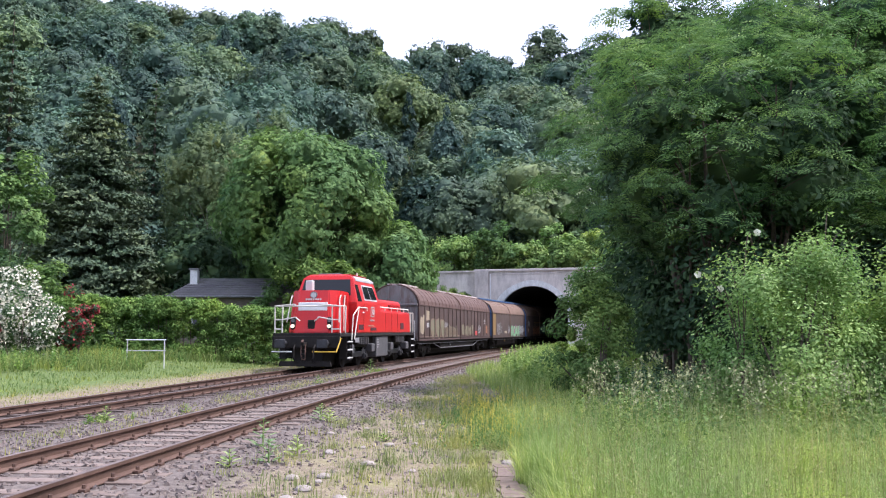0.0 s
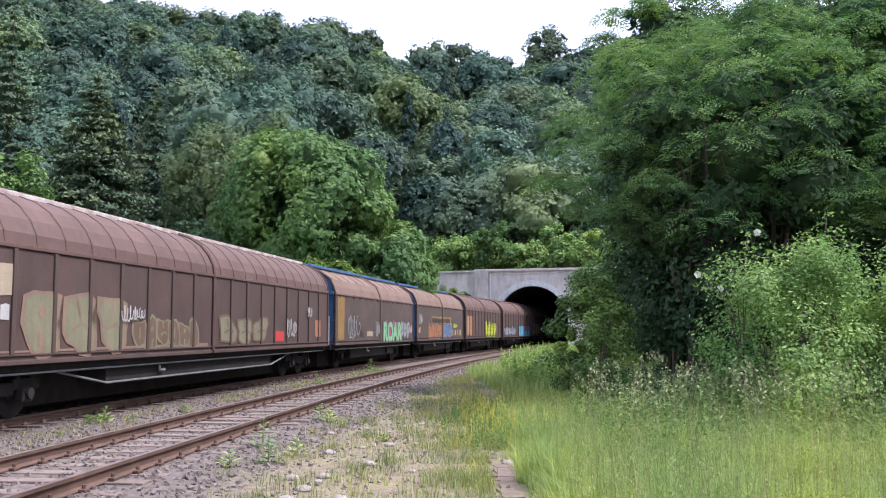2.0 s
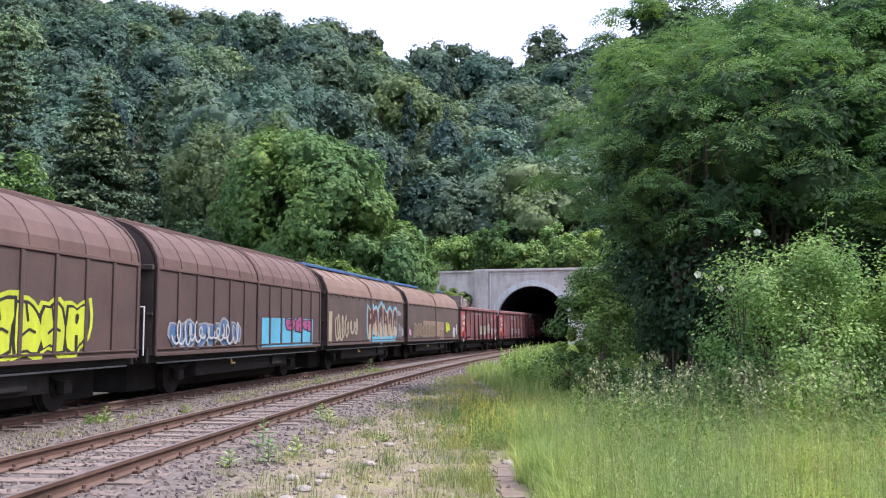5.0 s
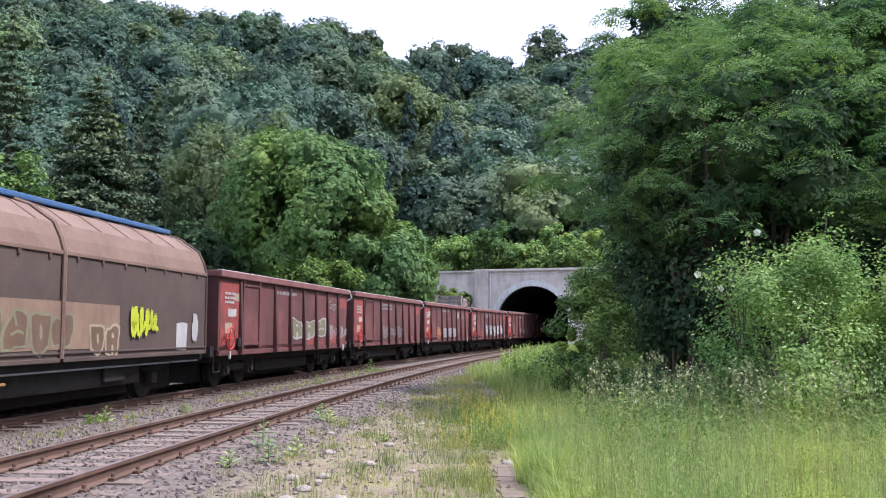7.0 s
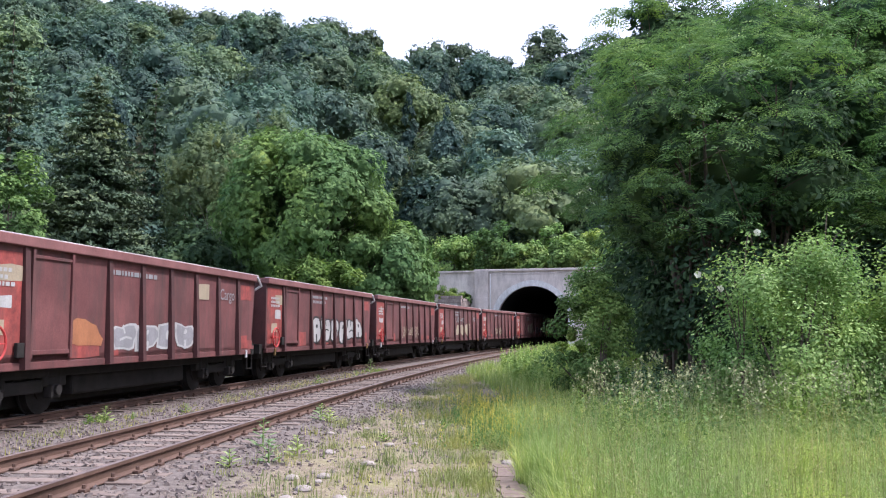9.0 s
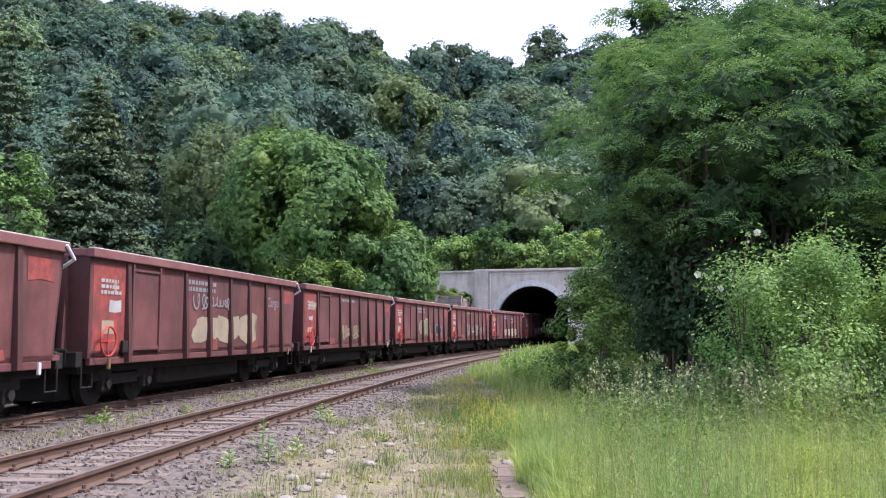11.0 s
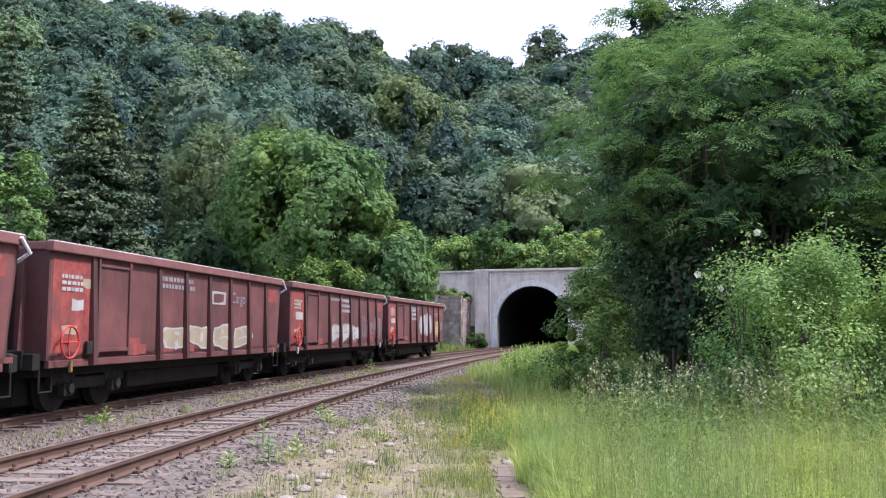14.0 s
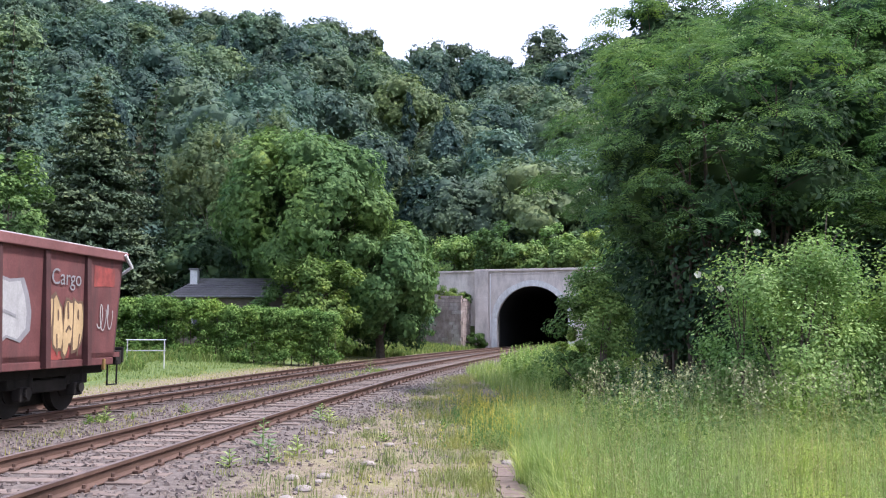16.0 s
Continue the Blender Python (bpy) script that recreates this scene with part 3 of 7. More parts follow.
def limbs(bm, base, tip, r, ends, rng, seg=7):
    """A bent tapered trunk, and limbs from it towards the given ends."""
    base, tip = Vector(base), Vector(tip)
    pts = []
    for i in range(6):
        t = i / 5
        j = Vector((rng.normal() * 0.25 * r * 3, rng.normal() * 0.25 * r * 3, 0)) if 0 < i < 5 else Vector()
        pts.append(base.lerp(tip, t) + j)
    for i in range(5):
        cyl(bm, pts[i], pts[i + 1], r * (1 - 0.15 * i), seg, r * (1 - 0.15 * (i + 1)))
    for e in ends:
        e = Vector(e)
        k = 1 + int(rng.integers(0, 4))
        a = pts[k]
        mid = a.lerp(e, 0.5) + Vector((0, 0, 0.08 * (e - a).length))
        r0 = r * 0.45 * (1 - 0.12 * k)
        cyl(bm, a, mid, r0, 5, r0 * 0.65)
        cyl(bm, mid, e, r0 * 0.65, 5, r0 * 0.2)
    return bm


def tree(name, x, y, z0, w, z_crown, h, n, per, size, material, label, seed, tmpl=LEAF, trunk_r=0.2, bark=None, stems=1, low=0.0, clump=0.16, category="tree", group="", up=0.6, flat=0.75, inner=0.45, squash=1.0):
    rng = np.random.default_rng(seed)
    g = float(land(x, y)) if z0 is None else z0
    e = tagged(empty(name, Matrix.Translation((x, y, g - 0.05))), label, category, group)
    c, r = crown_clumps(w, h, n, rng, low, clump)
    c[:, 1] *= squash
    c[:, 2] += z_crown
    bm = B()
    for k in range(stems):
        off = Vector((rng.normal() * 0.1 * w, rng.normal() * 0.1 * w, 0)) if stems > 1 else Vector()
        pick = c[rng.choice(len(c), size=min(len(c), 14 // stems + 3), replace=False)]
        limbs(bm, off * 0.6, off + Vector((0, 0, z_crown + h * 0.72)), trunk_r, pick, rng)
    part("trunk", bm, bark or BARK, e)
    v, f = cloud(c, r, per, size, rng, tmpl, up=up, flat=flat, inner=inner, core=(0, 0, z_crown + 0.35 * h))
    raw("crown", v, f, material, e)
    return e


def broad_tree(name, x, y, z0, w, z_crown, h, lobes, per, size, material, label, seed, trunk_r=0.3, bark=None, group="", tmpl=FAN4, lobe=0.27, low=-0.7, wild=0.3, hang=0.0, heart=0.55, flat=0.85):
    """A tree whose crown is made of rounded leafy boughs."""
    rng = np.random.default_rng(seed)
    g = float(land(x, y)) if z0 is None else z0
    e = tagged(empty(name, Matrix.Translation((x, y, g - 0.05))), label, "tree", group)
    v, f, c = lobed(w, h, lobes, per, size, rng, low, lobe, False, tmpl, wild, heart, flat, 0.3, hang)
    c[:, 2] += z_crown
    v[:, 2] += z_crown
    pick = c[rng.choice(len(c), size=min(len(c), 12), replace=False)]
    part("trunk", limbs(B(), (0, 0, 0), (0, 0, z_crown + h * 0.7), trunk_r, pick, rng), bark or BARK, e)
    raw("crown", v, f, material, e, True)
    return e


def conifer(name, x, y, h, rad, seed, material, label, layers=26, bough=13, size=0.5):
    rng = np.random.default_rng(seed)
    g = float(land(x, y))
    e = tagged(empty(name, Matrix.Translation((x, y, g - 0.05))), label, "tree", "spruces beside the house")
    part("trunk", cyl(B(), (0, 0, 0), (0, 0, h * 0.98), 0.22 + h * 0.006, 8, 0.03), BARK, e)
    P, N, S = [], [], []
    for i in range(layers):
        t = i / layers
        z = 0.8 + (h - 1.0) * t
        L = rad * (1 - t) ** 0.8 * (1 + 0.18 * rng.normal())
        for k in range(max(4, int(bough * (1 - 0.55 * t)))):
            a = rng.random() * 6.283
            l = L * (0.7 + 0.45 * rng.random())
            m = max(4, int(l / (size * 0.13)))
            q = np.linspace(0.06, 1, m)
            fan = rng.normal(size=m) * 0.16 * l * q
            px = np.cos(a) * l * q - np.sin(a) * fan
            py = np.sin(a) * l * q + np.cos(a) * fan
            pz = z - 0.32 * l * q + 0.16 * l * q * q * q - np.abs(fan) * 0.35 + rng.normal(size=m) * 0.07
            P.append(np.stack([px, py, pz], 1))
            N.append(np.stack([np.cos(a) * 0.45 + rng.normal(size=m) * 0.4, np.sin(a) * 0.45 + rng.normal(size=m) * 0.4, np.full(m, 0.8)], 1))
            S.append(size * (0.7 + 0.6 * rng.random(m)) * (0.7 + 0.3 * (1 - t)))
    v, f = scatter(*NEEDLES, np.concatenate(P), rot_frames(np.concatenate(N), rng), np.concatenate(S))
    raw("crown", v, f, material, e)
    return e


def shrub(name, x, y, w, h, depth, n, per, size, material, label, seed, tmpl=LEAF, category="bush", group="", sink=0.1, up=0.6, twigs=8, clump=0.2):
    rng = np.random.default_rng(seed)
    e = tagged(empty(name, Matrix.Translation((x, y, float(land(x, y)) - 0.03))), label, category, group)
    c, r = crown_clumps(w, h, n, rng, 0.0, clump)
    c[:, 1] *= depth / w
    r = np.minimum(r, h * 0.3)
    bm = B()
    for k in range(twigs):
        t = c[rng.integers(0, len(c))]
        cyl(bm, (t[0] * 0.2, t[1] * 0.2, 0.0), (t[0] * 0.5, t[1] * 0.5, t[2] * 0.6), 0.035, 5, 0.02)
        cyl(bm, (t[0] * 0.5, t[1] * 0.5, t[2] * 0.6), tuple(t), 0.02, 5, 0.008)
    part("stem", bm, BARK, e)
    v, f = cloud(c, r, per, size, rng, tmpl, up=up, core=(0, 0, 0.3 * h))
    v[:, 2] = np.maximum(v[:, 2], 0.02)
    raw("crown", v, f, material, e)
    return e


def locust(x, y, w, z_crown, h, tiers, per, size, material, label, seed):
    """Thin stems and level tiers of feathered leaves that shade one another."""
    rng = np.random.default_rng(seed)
    e = tagged(empty("locust_tree", Matrix.Translation((x, y, float(land(x, y)) - 0.05))), label, "tree", "locust trees beside the meadow")
    i = np.arange(tiers) + 0.5
    cz = -0.8 + 1.78 * i / tiers
    u = i * 2.39996 + rng.random() * 6.28
    k = 0.5 + 0.5 * rng.random(tiers) ** 0.6
    rr = np.sqrt(1 - np.clip(cz, -0.97, 0.97) ** 2) * k
    c = np.stack([rr * np.cos(u) * w / 2, rr * np.sin(u) * w / 2, z_crown + h / 2 + cz * h / 2 * (0.9 + 0.15 * rng.random(tiers))], 1)
    stems = 4
    feet = [Vector((rng.normal() * 0.07 * w, rng.normal() * 0.07 * w, 0)) for q in range(stems)]
    for q in range(stems):
        mine = c[q::stems]
        pick = mine[rng.choice(len(mine), size=min(len(mine), 9), replace=False)]
        part("stem", limbs(B(), feet[q], feet[q] * 1.6 + Vector((0, 0, z_crown + h * 0.75)), 0.085, pick, rng), BARK, e)
    C = np.repeat(c, per, 0)
    R = np.repeat(w * (0.085 + 0.06 * rng.random(tiers)), per)
    a = rng.random(len(C)) * 6.283
    q = np.sqrt(rng.random(len(C)))
    out = np.repeat(np.stack([np.cos(u), np.sin(u)], 1), per, 0)
    p = C.copy()
    p[:, 0] += np.cos(a) * q * R
    p[:, 1] += np.sin(a) * q * R
    p[:, 2] += 0.3 * R * (1 - 1.6 * q * q) + rng.normal(size=len(C)) * 0.1 * R
    n = np.stack([np.cos(a) * q * 0.55 + out[:, 0] * 0.15, np.sin(a) * q * 0.55 + out[:, 1] * 0.15, np.full(len(C), 0.85)], 1) + rng.normal(size=C.shape) * 0.22
    v, f = scatter(*FEATHER, p, rot_frames(n, rng), size * (0.65 + 0.6 * rng.random(len(p))))
    raw("crown", v, f, material, e)
    # Inner mass in a deeper green: the crown's shade put into colour.
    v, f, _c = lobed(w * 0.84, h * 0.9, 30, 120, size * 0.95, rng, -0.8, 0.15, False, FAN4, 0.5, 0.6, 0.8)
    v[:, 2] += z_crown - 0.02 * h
    raw("inner_foliage", v, f, DEEPGREEN, e, True, label="inner leaves whose darker green stands for the crown's shade")
    return e


SPRUCE = leaf_mat("spruce_needles", (0.056, 0.086, 0.062), (0.076, 0.112, 0.075), (0.098, 0.14, 0.086), 0.3, 0.12, 0.7)
BIRCHLEAF = leaf_mat("birch_leaves", (0.095, 0.13, 0.07), (0.13, 0.17, 0.09), (0.17, 0.215, 0.115), 0.3, 0.3, mottle=2.5)
LOCUST = leaf_mat("light_green_leaflets", (0.075, 0.14, 0.054), (0.102, 0.185, 0.072), (0.155, 0.25, 0.092), 0.9, 0.34)
# Deep green; also stands for shade inside crowns and under trees.
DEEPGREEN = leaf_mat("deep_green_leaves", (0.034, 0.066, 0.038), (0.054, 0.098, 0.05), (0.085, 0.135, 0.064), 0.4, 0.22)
YOUNG = leaf_mat("yellow_green_leaves", (0.085, 0.145, 0.04), (0.12, 0.19, 0.055), (0.17, 0.24, 0.075), 0.5, 0.35)
BUSHGREEN = leaf_mat("bush_leaves", (0.13, 0.21, 0.06), (0.21, 0.31, 0.1), (0.34, 0.43, 0.18), 0.6, 0.35)
NETTLE = leaf_mat("nettle_leaves", (0.06, 0.115, 0.035), (0.1, 0.17, 0.05), (0.17, 0.24, 0.09), 0.5, 0.3)
HEDGELEAF = leaf_mat("hedge_leaves", (0.075, 0.14, 0.035), (0.15, 0.24, 0.06), (0.24, 0.33, 0.1), 0.5, 0.3)
BIRCHBARK = worn("birch_bark", (0.45, 0.43, 0.4), (0.62, 0.6, 0.57), 5, 0.8, 0, 30, (0.08, 0.07, 0.06), 0.9, (0.4, 0.4, 2.5))
GRASSBLADE = leaf_mat("meadow_grass", (0.15, 0.215, 0.06), (0.26, 0.335, 0.11), (0.45, 0.48, 0.23), 0.8, 0.5)
VERGEGRASS = leaf_mat("verge_grass", (0.09, 0.14, 0.045), (0.155, 0.215, 0.075), (0.26, 0.3, 0.13), 0.6, 0.35)
DRYGRASS = leaf_mat("dry_grass", (0.14, 0.17, 0.05), (0.28, 0.28, 0.11), (0.42, 0.38, 0.2), 0.7, 0.3)
PANICLE = worn("pale_panicle", (0.2, 0.22, 0.1), (0.32, 0.33, 0.17), 5, 0.9)
WHITEFLOWER = worn("white_petals", (0.6, 0.58, 0.44), (0.74, 0.72, 0.6), 5, 0.7)
REDFLOWER = worn("red_blossom", (0.2, 0.022, 0.026), (0.32, 0.045, 0.045), 5, 0.7)
YELLOWFLOWER = worn("yellow_petals", (0.6, 0.5, 0.06), (0.75, 0.62, 0.1), 5, 0.7)


def build_woods():
    """The wood on the hill: countless crowns, one mass."""
    rng = np.random.default_rng(21)
    C, R = [], []
    n = 0
    pos = []
    for y in np.arange(66, 286, 9.0):
        half = y * 0.53 + 10
        for x in np.arange(-half, y * 0.25 + 4, 8.4 + y * 0.008):
            px, py = x + rng.normal() * 2.2, y + rng.normal() * 2.2
            a = (px - PORTAL.x) * PT.x + (py - PORTAL.y) * PT.y
            b = (px - PORTAL.x) * PN.x + (py - PORTAL.y) * PN.y
            if a > -14 and b < 9:
                continue
            if py < 74 and px > -12:
                continue
            if py < 70 and -34 < px < -8:
                continue
            pos.append((px, py))
    for y in np.arange(93, 128, 3.6):
        for x in np.arange(-18, 34, 4.0):
            px, py = x + rng.normal() * 1.2, y + rng.normal() * 1.2
            if (px - PORTAL.x) * PN.x + (py - PORTAL.y) * PN.y > 6:
                pos.append((px, -py))
    V, F, T, off = [], [], [], 0
    kinds = np.array([(1.0, 1.0, 1.0), (1.2, 1.12, 0.9), (0.7, 0.8, 0.9), (0.9, 1.0, 1.0), (1.25, 1.22, 0.9), (0.58, 0.68, 0.76), (1.05, 1.1, 1.15), (0.8, 0.85, 0.9)])
    for px, py in pos:
        brush = py < 0
        py = abs(py)
        g = float(land(px, py))
        w = rng.uniform(4.0, 6.0) if brush else rng.uniform(8.0, 13.0)
        h = w * (rng.uniform(0.65, 0.95) if brush else rng.uniform(0.85, 1.3))
        if py > 225:
            h = min(h, 11.5)
        pointed = (not brush) and py < 190 and px < 5 and rng.random() < 0.16
        if pointed:
            w, h = rng.uniform(4.0, 5.5), rng.uniform(13, 18)
        lift = -0.5 if brush else rng.uniform(-1.0, 2.5)
        size = 0.44 + 0.0036 * py
        v, f, _c = lobed(w, h, 12 if brush else 18, 48 if brush else 56, size, rng, -0.35, 0.26 if pointed else 0.24, True, FAN, 0.24, 0.6, 0.85)
        if pointed:
            q = np.clip(v[:, 2] / h, 0, 1)
            v[:, :2] *= (1.25 - 0.95 * q)[:, None]
        v = v + (px, py, g + lift)
        tint = kinds[rng.integers(0, len(kinds))] * rng.uniform(0.82, 1.2) * ((1.25, 1.2, 0.95) if brush else (1, 1, 1)) * ((0.6, 0.66, 0.75) if pointed else (1, 1, 1))
        V.append(v)
        F.append(f + off)
        T.append(np.tile(np.append(tint, 1.0), (len(v), 1)))
        off += len(v)
    ob = raw("hill_woods", np.concatenate(V), np.concatenate(F), WOODLEAF, smooth=True)
    ca = ob.data.color_attributes.new("crown_tint", "FLOAT_COLOR", "POINT")
    ca.data.foreach_set("color", np.concatenate(T).astype(np.float32).ravel())
    tagged(ob, "dense mixed green wood covering the hillside", "woods", kind="stuff")


build_woods()

# the trees that stand out, nearest the line first
conifer("spruce", -24.2, 62, 19.5, 7.4, 31, SPRUCE, "tall dark green spruce with drooping boughs", 38, 26, 0.46)
conifer("spruce", -24.6, 76, 23.0, 3.6, 32, SPRUCE, "slender dark spruce behind the house", 32, 18)
conifer("spruce", -38.0, 78, 29.0, 5.0, 33, SPRUCE, "very tall dark spruce at the wood's edge", 32, 16)
conifer("spruce", -17.5, 84, 22.0, 3.2, 34, SPRUCE, "slender dark spruce beside the birch", 28, 15)
broad_tree("birch", -17.0, 66, None, 7.6, 6.2, 10.6, 34, 150, 0.3, BIRCHLEAF, "slender birch with a pale trunk and drooping twigs", 41, 0.13, BIRCHBARK, lobe=0.17, low=-0.5, hang=1.6, heart=0.4, flat=1.3, wild=0.5)
broad_tree("birch", -13.6, 74, None, 6.0, 9.0, 11.0, 26, 120, 0.32, BIRCHLEAF, "second birch behind with hanging twigs", 141, 0.13, BIRCHBARK, lobe=0.18, low=-0.5, hang=1.6, heart=0.4, flat=1.3, wild=0.5)
broad_tree("walnut_tree", -8.4, 56.5, None, 11.4, 2.4, 12.0, 46, 200, 0.44, GREEN, "broad walnut tree with a full rounded green crown", 42, 0.4, lobe=0.135, low=-0.75)
broad_tree("walnut_tree", -3.9, 57.0, None, 6.4, 0.6, 8.6, 34, 170, 0.44, GREEN, "lower walnut tree with dense hanging foliage beside the line", 43, 0.3, lobe=0.18, low=-0.85, hang=0.6)
# Hornbeam added to fill the shaded space below the birch with dark green.
broad_tree("hornbeam", -17.2, 62.8, None, 6.6, 0.5, 8.6, 26, 110, 0.4, DEEPGREEN, "added hornbeam, darkened to stand for the shade below the birch", 143, 0.2, lobe=0.2)
broad_tree("ash_tree", -21.5, 80, None, 8.0, 3.0, 14.0, 30, 110, 0.5, DEEPGREEN, "dark ash tree between the spruces", 142, 0.3, lobe=0.18)
broad_tree("walnut_tree", -11.4, 60, None, 7.0, 5.0, 8.6, 30, 130, 0.44, GREEN, "tall walnut tree behind the house roof", 44, 0.3, lobe=0.19)
shrub("hazel_bush", -7.0, 51.5, 4.0, 6.2, 3.5, 34, 240, 0.26, YOUNG, "bright yellow-green hazel bush behind the hedge", 45)
shrub("hazel_bush", -10.0, 54, 3.2, 4.2, 3.0, 26, 180, 0.25, GREEN, "green hazel bush beside the house", 46)
tree("young_maple", -24.2, 50, None, 4.6, 3.4, 7.4, 36, 200, 0.28, GREEN, "bright green young maple behind the flowering bushes", 47, trunk_r=0.12)
shrub("elder_bush", -19.5, 44.5, 3.6, 4.2, 3.0, 28, 190, 0.22, YOUNG, "light green elder bush behind the hedge", 48)
# The next four bushes have shade put into a deeper leaf green.
shrub("elder_bush", -23.0, 47, 6.5, 4.6, 4.0, 34, 190, 0.24, DEEPGREEN, "bush under the spruce, its leaves darkened for shade", 49)
shrub("elder_bush", -17.0, 64.5, 8.0, 5.0, 4.0, 40, 190, 0.28, DEEPGREEN, "bush behind the house, its leaves darkened for shade", 50)
shrub("elder_bush", -10.5, 65, 9.0, 6.0, 4.0, 40, 190, 0.3, DEEPGREEN, "undergrowth below the walnut tree, darkened for shade", 51)
shrub("elder_bush", -4.8, 61, 6.0, 4.5, 4.0, 34, 190, 0.3, DEEPGREEN, "undergrowth beside the line, darkened for shade", 52)
shrub("ivy_bush", -2.1, 80, 2.8, 6.5, 2.2, 30, 150, 0.3, GREEN, "ivy and bramble hanging over the old wall", 53)
for k, (a, b, w, h) in enumerate([(-9.6, -1.6, 2.4, 1.6), (-7.6, -1.2, 2.2, 1.3), (-6.6, 0.0, 1.3, 1.0)]):
    p = PORTAL + PT * a + PN * b
    e = shrub("wall_ivy", p.x, p.y, w, h, 1.6, 20, 120, 0.2, YOUNG, "green ivy tufts on top of the old wall", 160 + k, group="ivy on the wall")
    e.location.z = 4.2
p = PORTAL + PT * -5.2 + PN * -1.0
shrub("elder_bush", p.x, p.y, 1.9, 1.7, 1.2, 20, 120, 0.2, YOUNG, "low bright green bush at the portal's foot", 165)
for k in range(8):
    a = -12 + k * 2.6
    p = PORTAL + PT * a + PN * (3.2 + (k % 3) * 1.6)
    shrub("bramble_bush", p.x, p.y, 4.6, 3.4 + (k % 2) * 1.2, 3.6, 26, 170, 0.36, BUSHGREEN if k % 3 else GREEN, "light green bramble on the bank above the portal", 60 + k, group="brambles above the portal")
# crowns against the sky: place, width, height, top above rail level
for k, (x, y, w, h, top) in enumerate([(-129.8, 263, 25.9, 31.2, 112.4), (-116.2, 265, 22.6, 31.5, 110.6), (-101.2, 265, 15.7, 21.5, 96.7), (-87.7, 261, 14.6, 21.2, 101.5), (-78.5, 264, 15.6, 23.1, 100.6), (-67.2, 262, 14.6, 21.3, 97.4),
                                       (-57.6, 261, 10.3, 16.3, 91.1), (-51.2, 261, 10.3, 14.7, 88.1), (-44.1, 265, 13.0, 23.2, 96.4), (-33.9, 261, 14.6, 24.5, 96.0), (-24.1, 261, 10.6, 21.2, 93.2), (-19.7, 265, 7.0, 18.2, 90.1),
                                       (-13.2, 261, 10.3, 13.0, 81.2), (-3.2, 261, 13.7, 22.8, 89.8), (4.4, 262, 11.2, 19.7, 88.4), (11.3, 260, 10.6, 16.2, 84.0), (17.0, 261, 9.4, 14.7, 82.9), (22.2, 259, 8.5, 12.9, 78.6),
                                       (30.5, 260, 11.9, 20.3, 91.5), (38.4, 260, 10.2, 14.6, 83.3), (44.5, 261, 12.0, 17.9, 87.0), (54.8, 262, 17.2, 19.7, 89.4)]):
    broad_tree("oak", x, y, top - h - 6.0, w * 1.2, 1.0, h + 5.0, 24, 64, 1.1, FOREST, "dark oak standing out against the sky on the ridge", 80 + k, 0.4, group="oaks on the ridge", tmpl=FAN, lobe=0.21, low=-0.85, wild=0.3, heart=0.6)
# a thin half-bare tree on the ridge
broad_tree("sparse_ash", -56.9, 258, 82.0, 8.0, 3.0, 10.0, 12, 30, 0.8, FOREST, "thin half-bare ash against the sky on the ridge", 131, 0.15, group="", tmpl=FAN, lobe=0.16, low=-0.3, wild=0.5, heart=0.1)

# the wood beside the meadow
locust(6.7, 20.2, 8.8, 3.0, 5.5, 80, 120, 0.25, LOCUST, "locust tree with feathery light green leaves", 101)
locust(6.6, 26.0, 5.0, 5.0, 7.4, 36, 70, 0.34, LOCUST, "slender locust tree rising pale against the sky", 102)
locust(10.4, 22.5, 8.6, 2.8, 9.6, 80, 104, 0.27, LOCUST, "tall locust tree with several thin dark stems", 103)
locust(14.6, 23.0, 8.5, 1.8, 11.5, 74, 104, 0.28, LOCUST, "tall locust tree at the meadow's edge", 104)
# The two rear locusts have the wood's shade put into darker leaves.
locust(11.5, 29.5, 10.0, 3.5, 11.0, 50, 60, 0.45, DEEPGREEN, "tall locust tree deeper in the wood, leaves darkened for shade", 105)
locust(17.5, 31, 11.0, 3.0, 13.5, 50, 60, 0.47, DEEPGREEN, "tall locust tree closing the wood, leaves darkened for shade", 106)
# Added hornbeam: casts shade on the grass and fills the dark below.
tree("hornbeam", 6.6, 20.6, None, 4.8, 0.5, 5.2, 90, 150, 0.16, DEEPGREEN, "added hornbeam, darkened to fill the shade below the locust tree", 117, trunk_r=0.05, stems=4, clump=0.16)
# The other hornbeams take a deeper green as the wood's shade.
tree("hornbeam", 7.6, 23.0, None, 6.2, 0.2, 5.4, 80, 150, 0.2, DEEPGREEN, "hornbeam thicket, its leaves darkened for deep shade", 106, trunk_r=0.06, stems=4, clump=0.15)
tree("hornbeam", 10.8, 22.5, None, 7.0, 0.2, 5.6, 80, 140, 0.21, DEEPGREEN, "hornbeam thicket under the locust trees, darkened for shade", 107, trunk_r=0.06, stems=4, clump=0.15)
tree("hornbeam", 15.0, 23, None, 8.0, 0.2, 6.0, 80, 140, 0.21, DEEPGREEN, "hornbeam thicket at the meadow's edge, darkened for shade", 108, trunk_r=0.06, stems=4, clump=0.15)
tree("hornbeam", 11.0, 33, None, 9.0, 0.2, 8.0, 70, 100, 0.32, DEEPGREEN, "hornbeam closing the wood behind, darkened for shade", 113, trunk_r=0.08, stems=3, clump=0.15)
tree("hornbeam", 18.0, 36, None, 12.0, 0.2, 11.0, 70, 100, 0.38, DEEPGREEN, "tall hornbeam closing the wood, darkened for shade", 114, trunk_r=0.1, stems=3, clump=0.15)
shrub("privet_bush", 3.1, 20.2, 0.85, 2.0, 1.0, 26, 220, 0.085, BUSHGREEN, "low privet bush beside the cutting", 118)
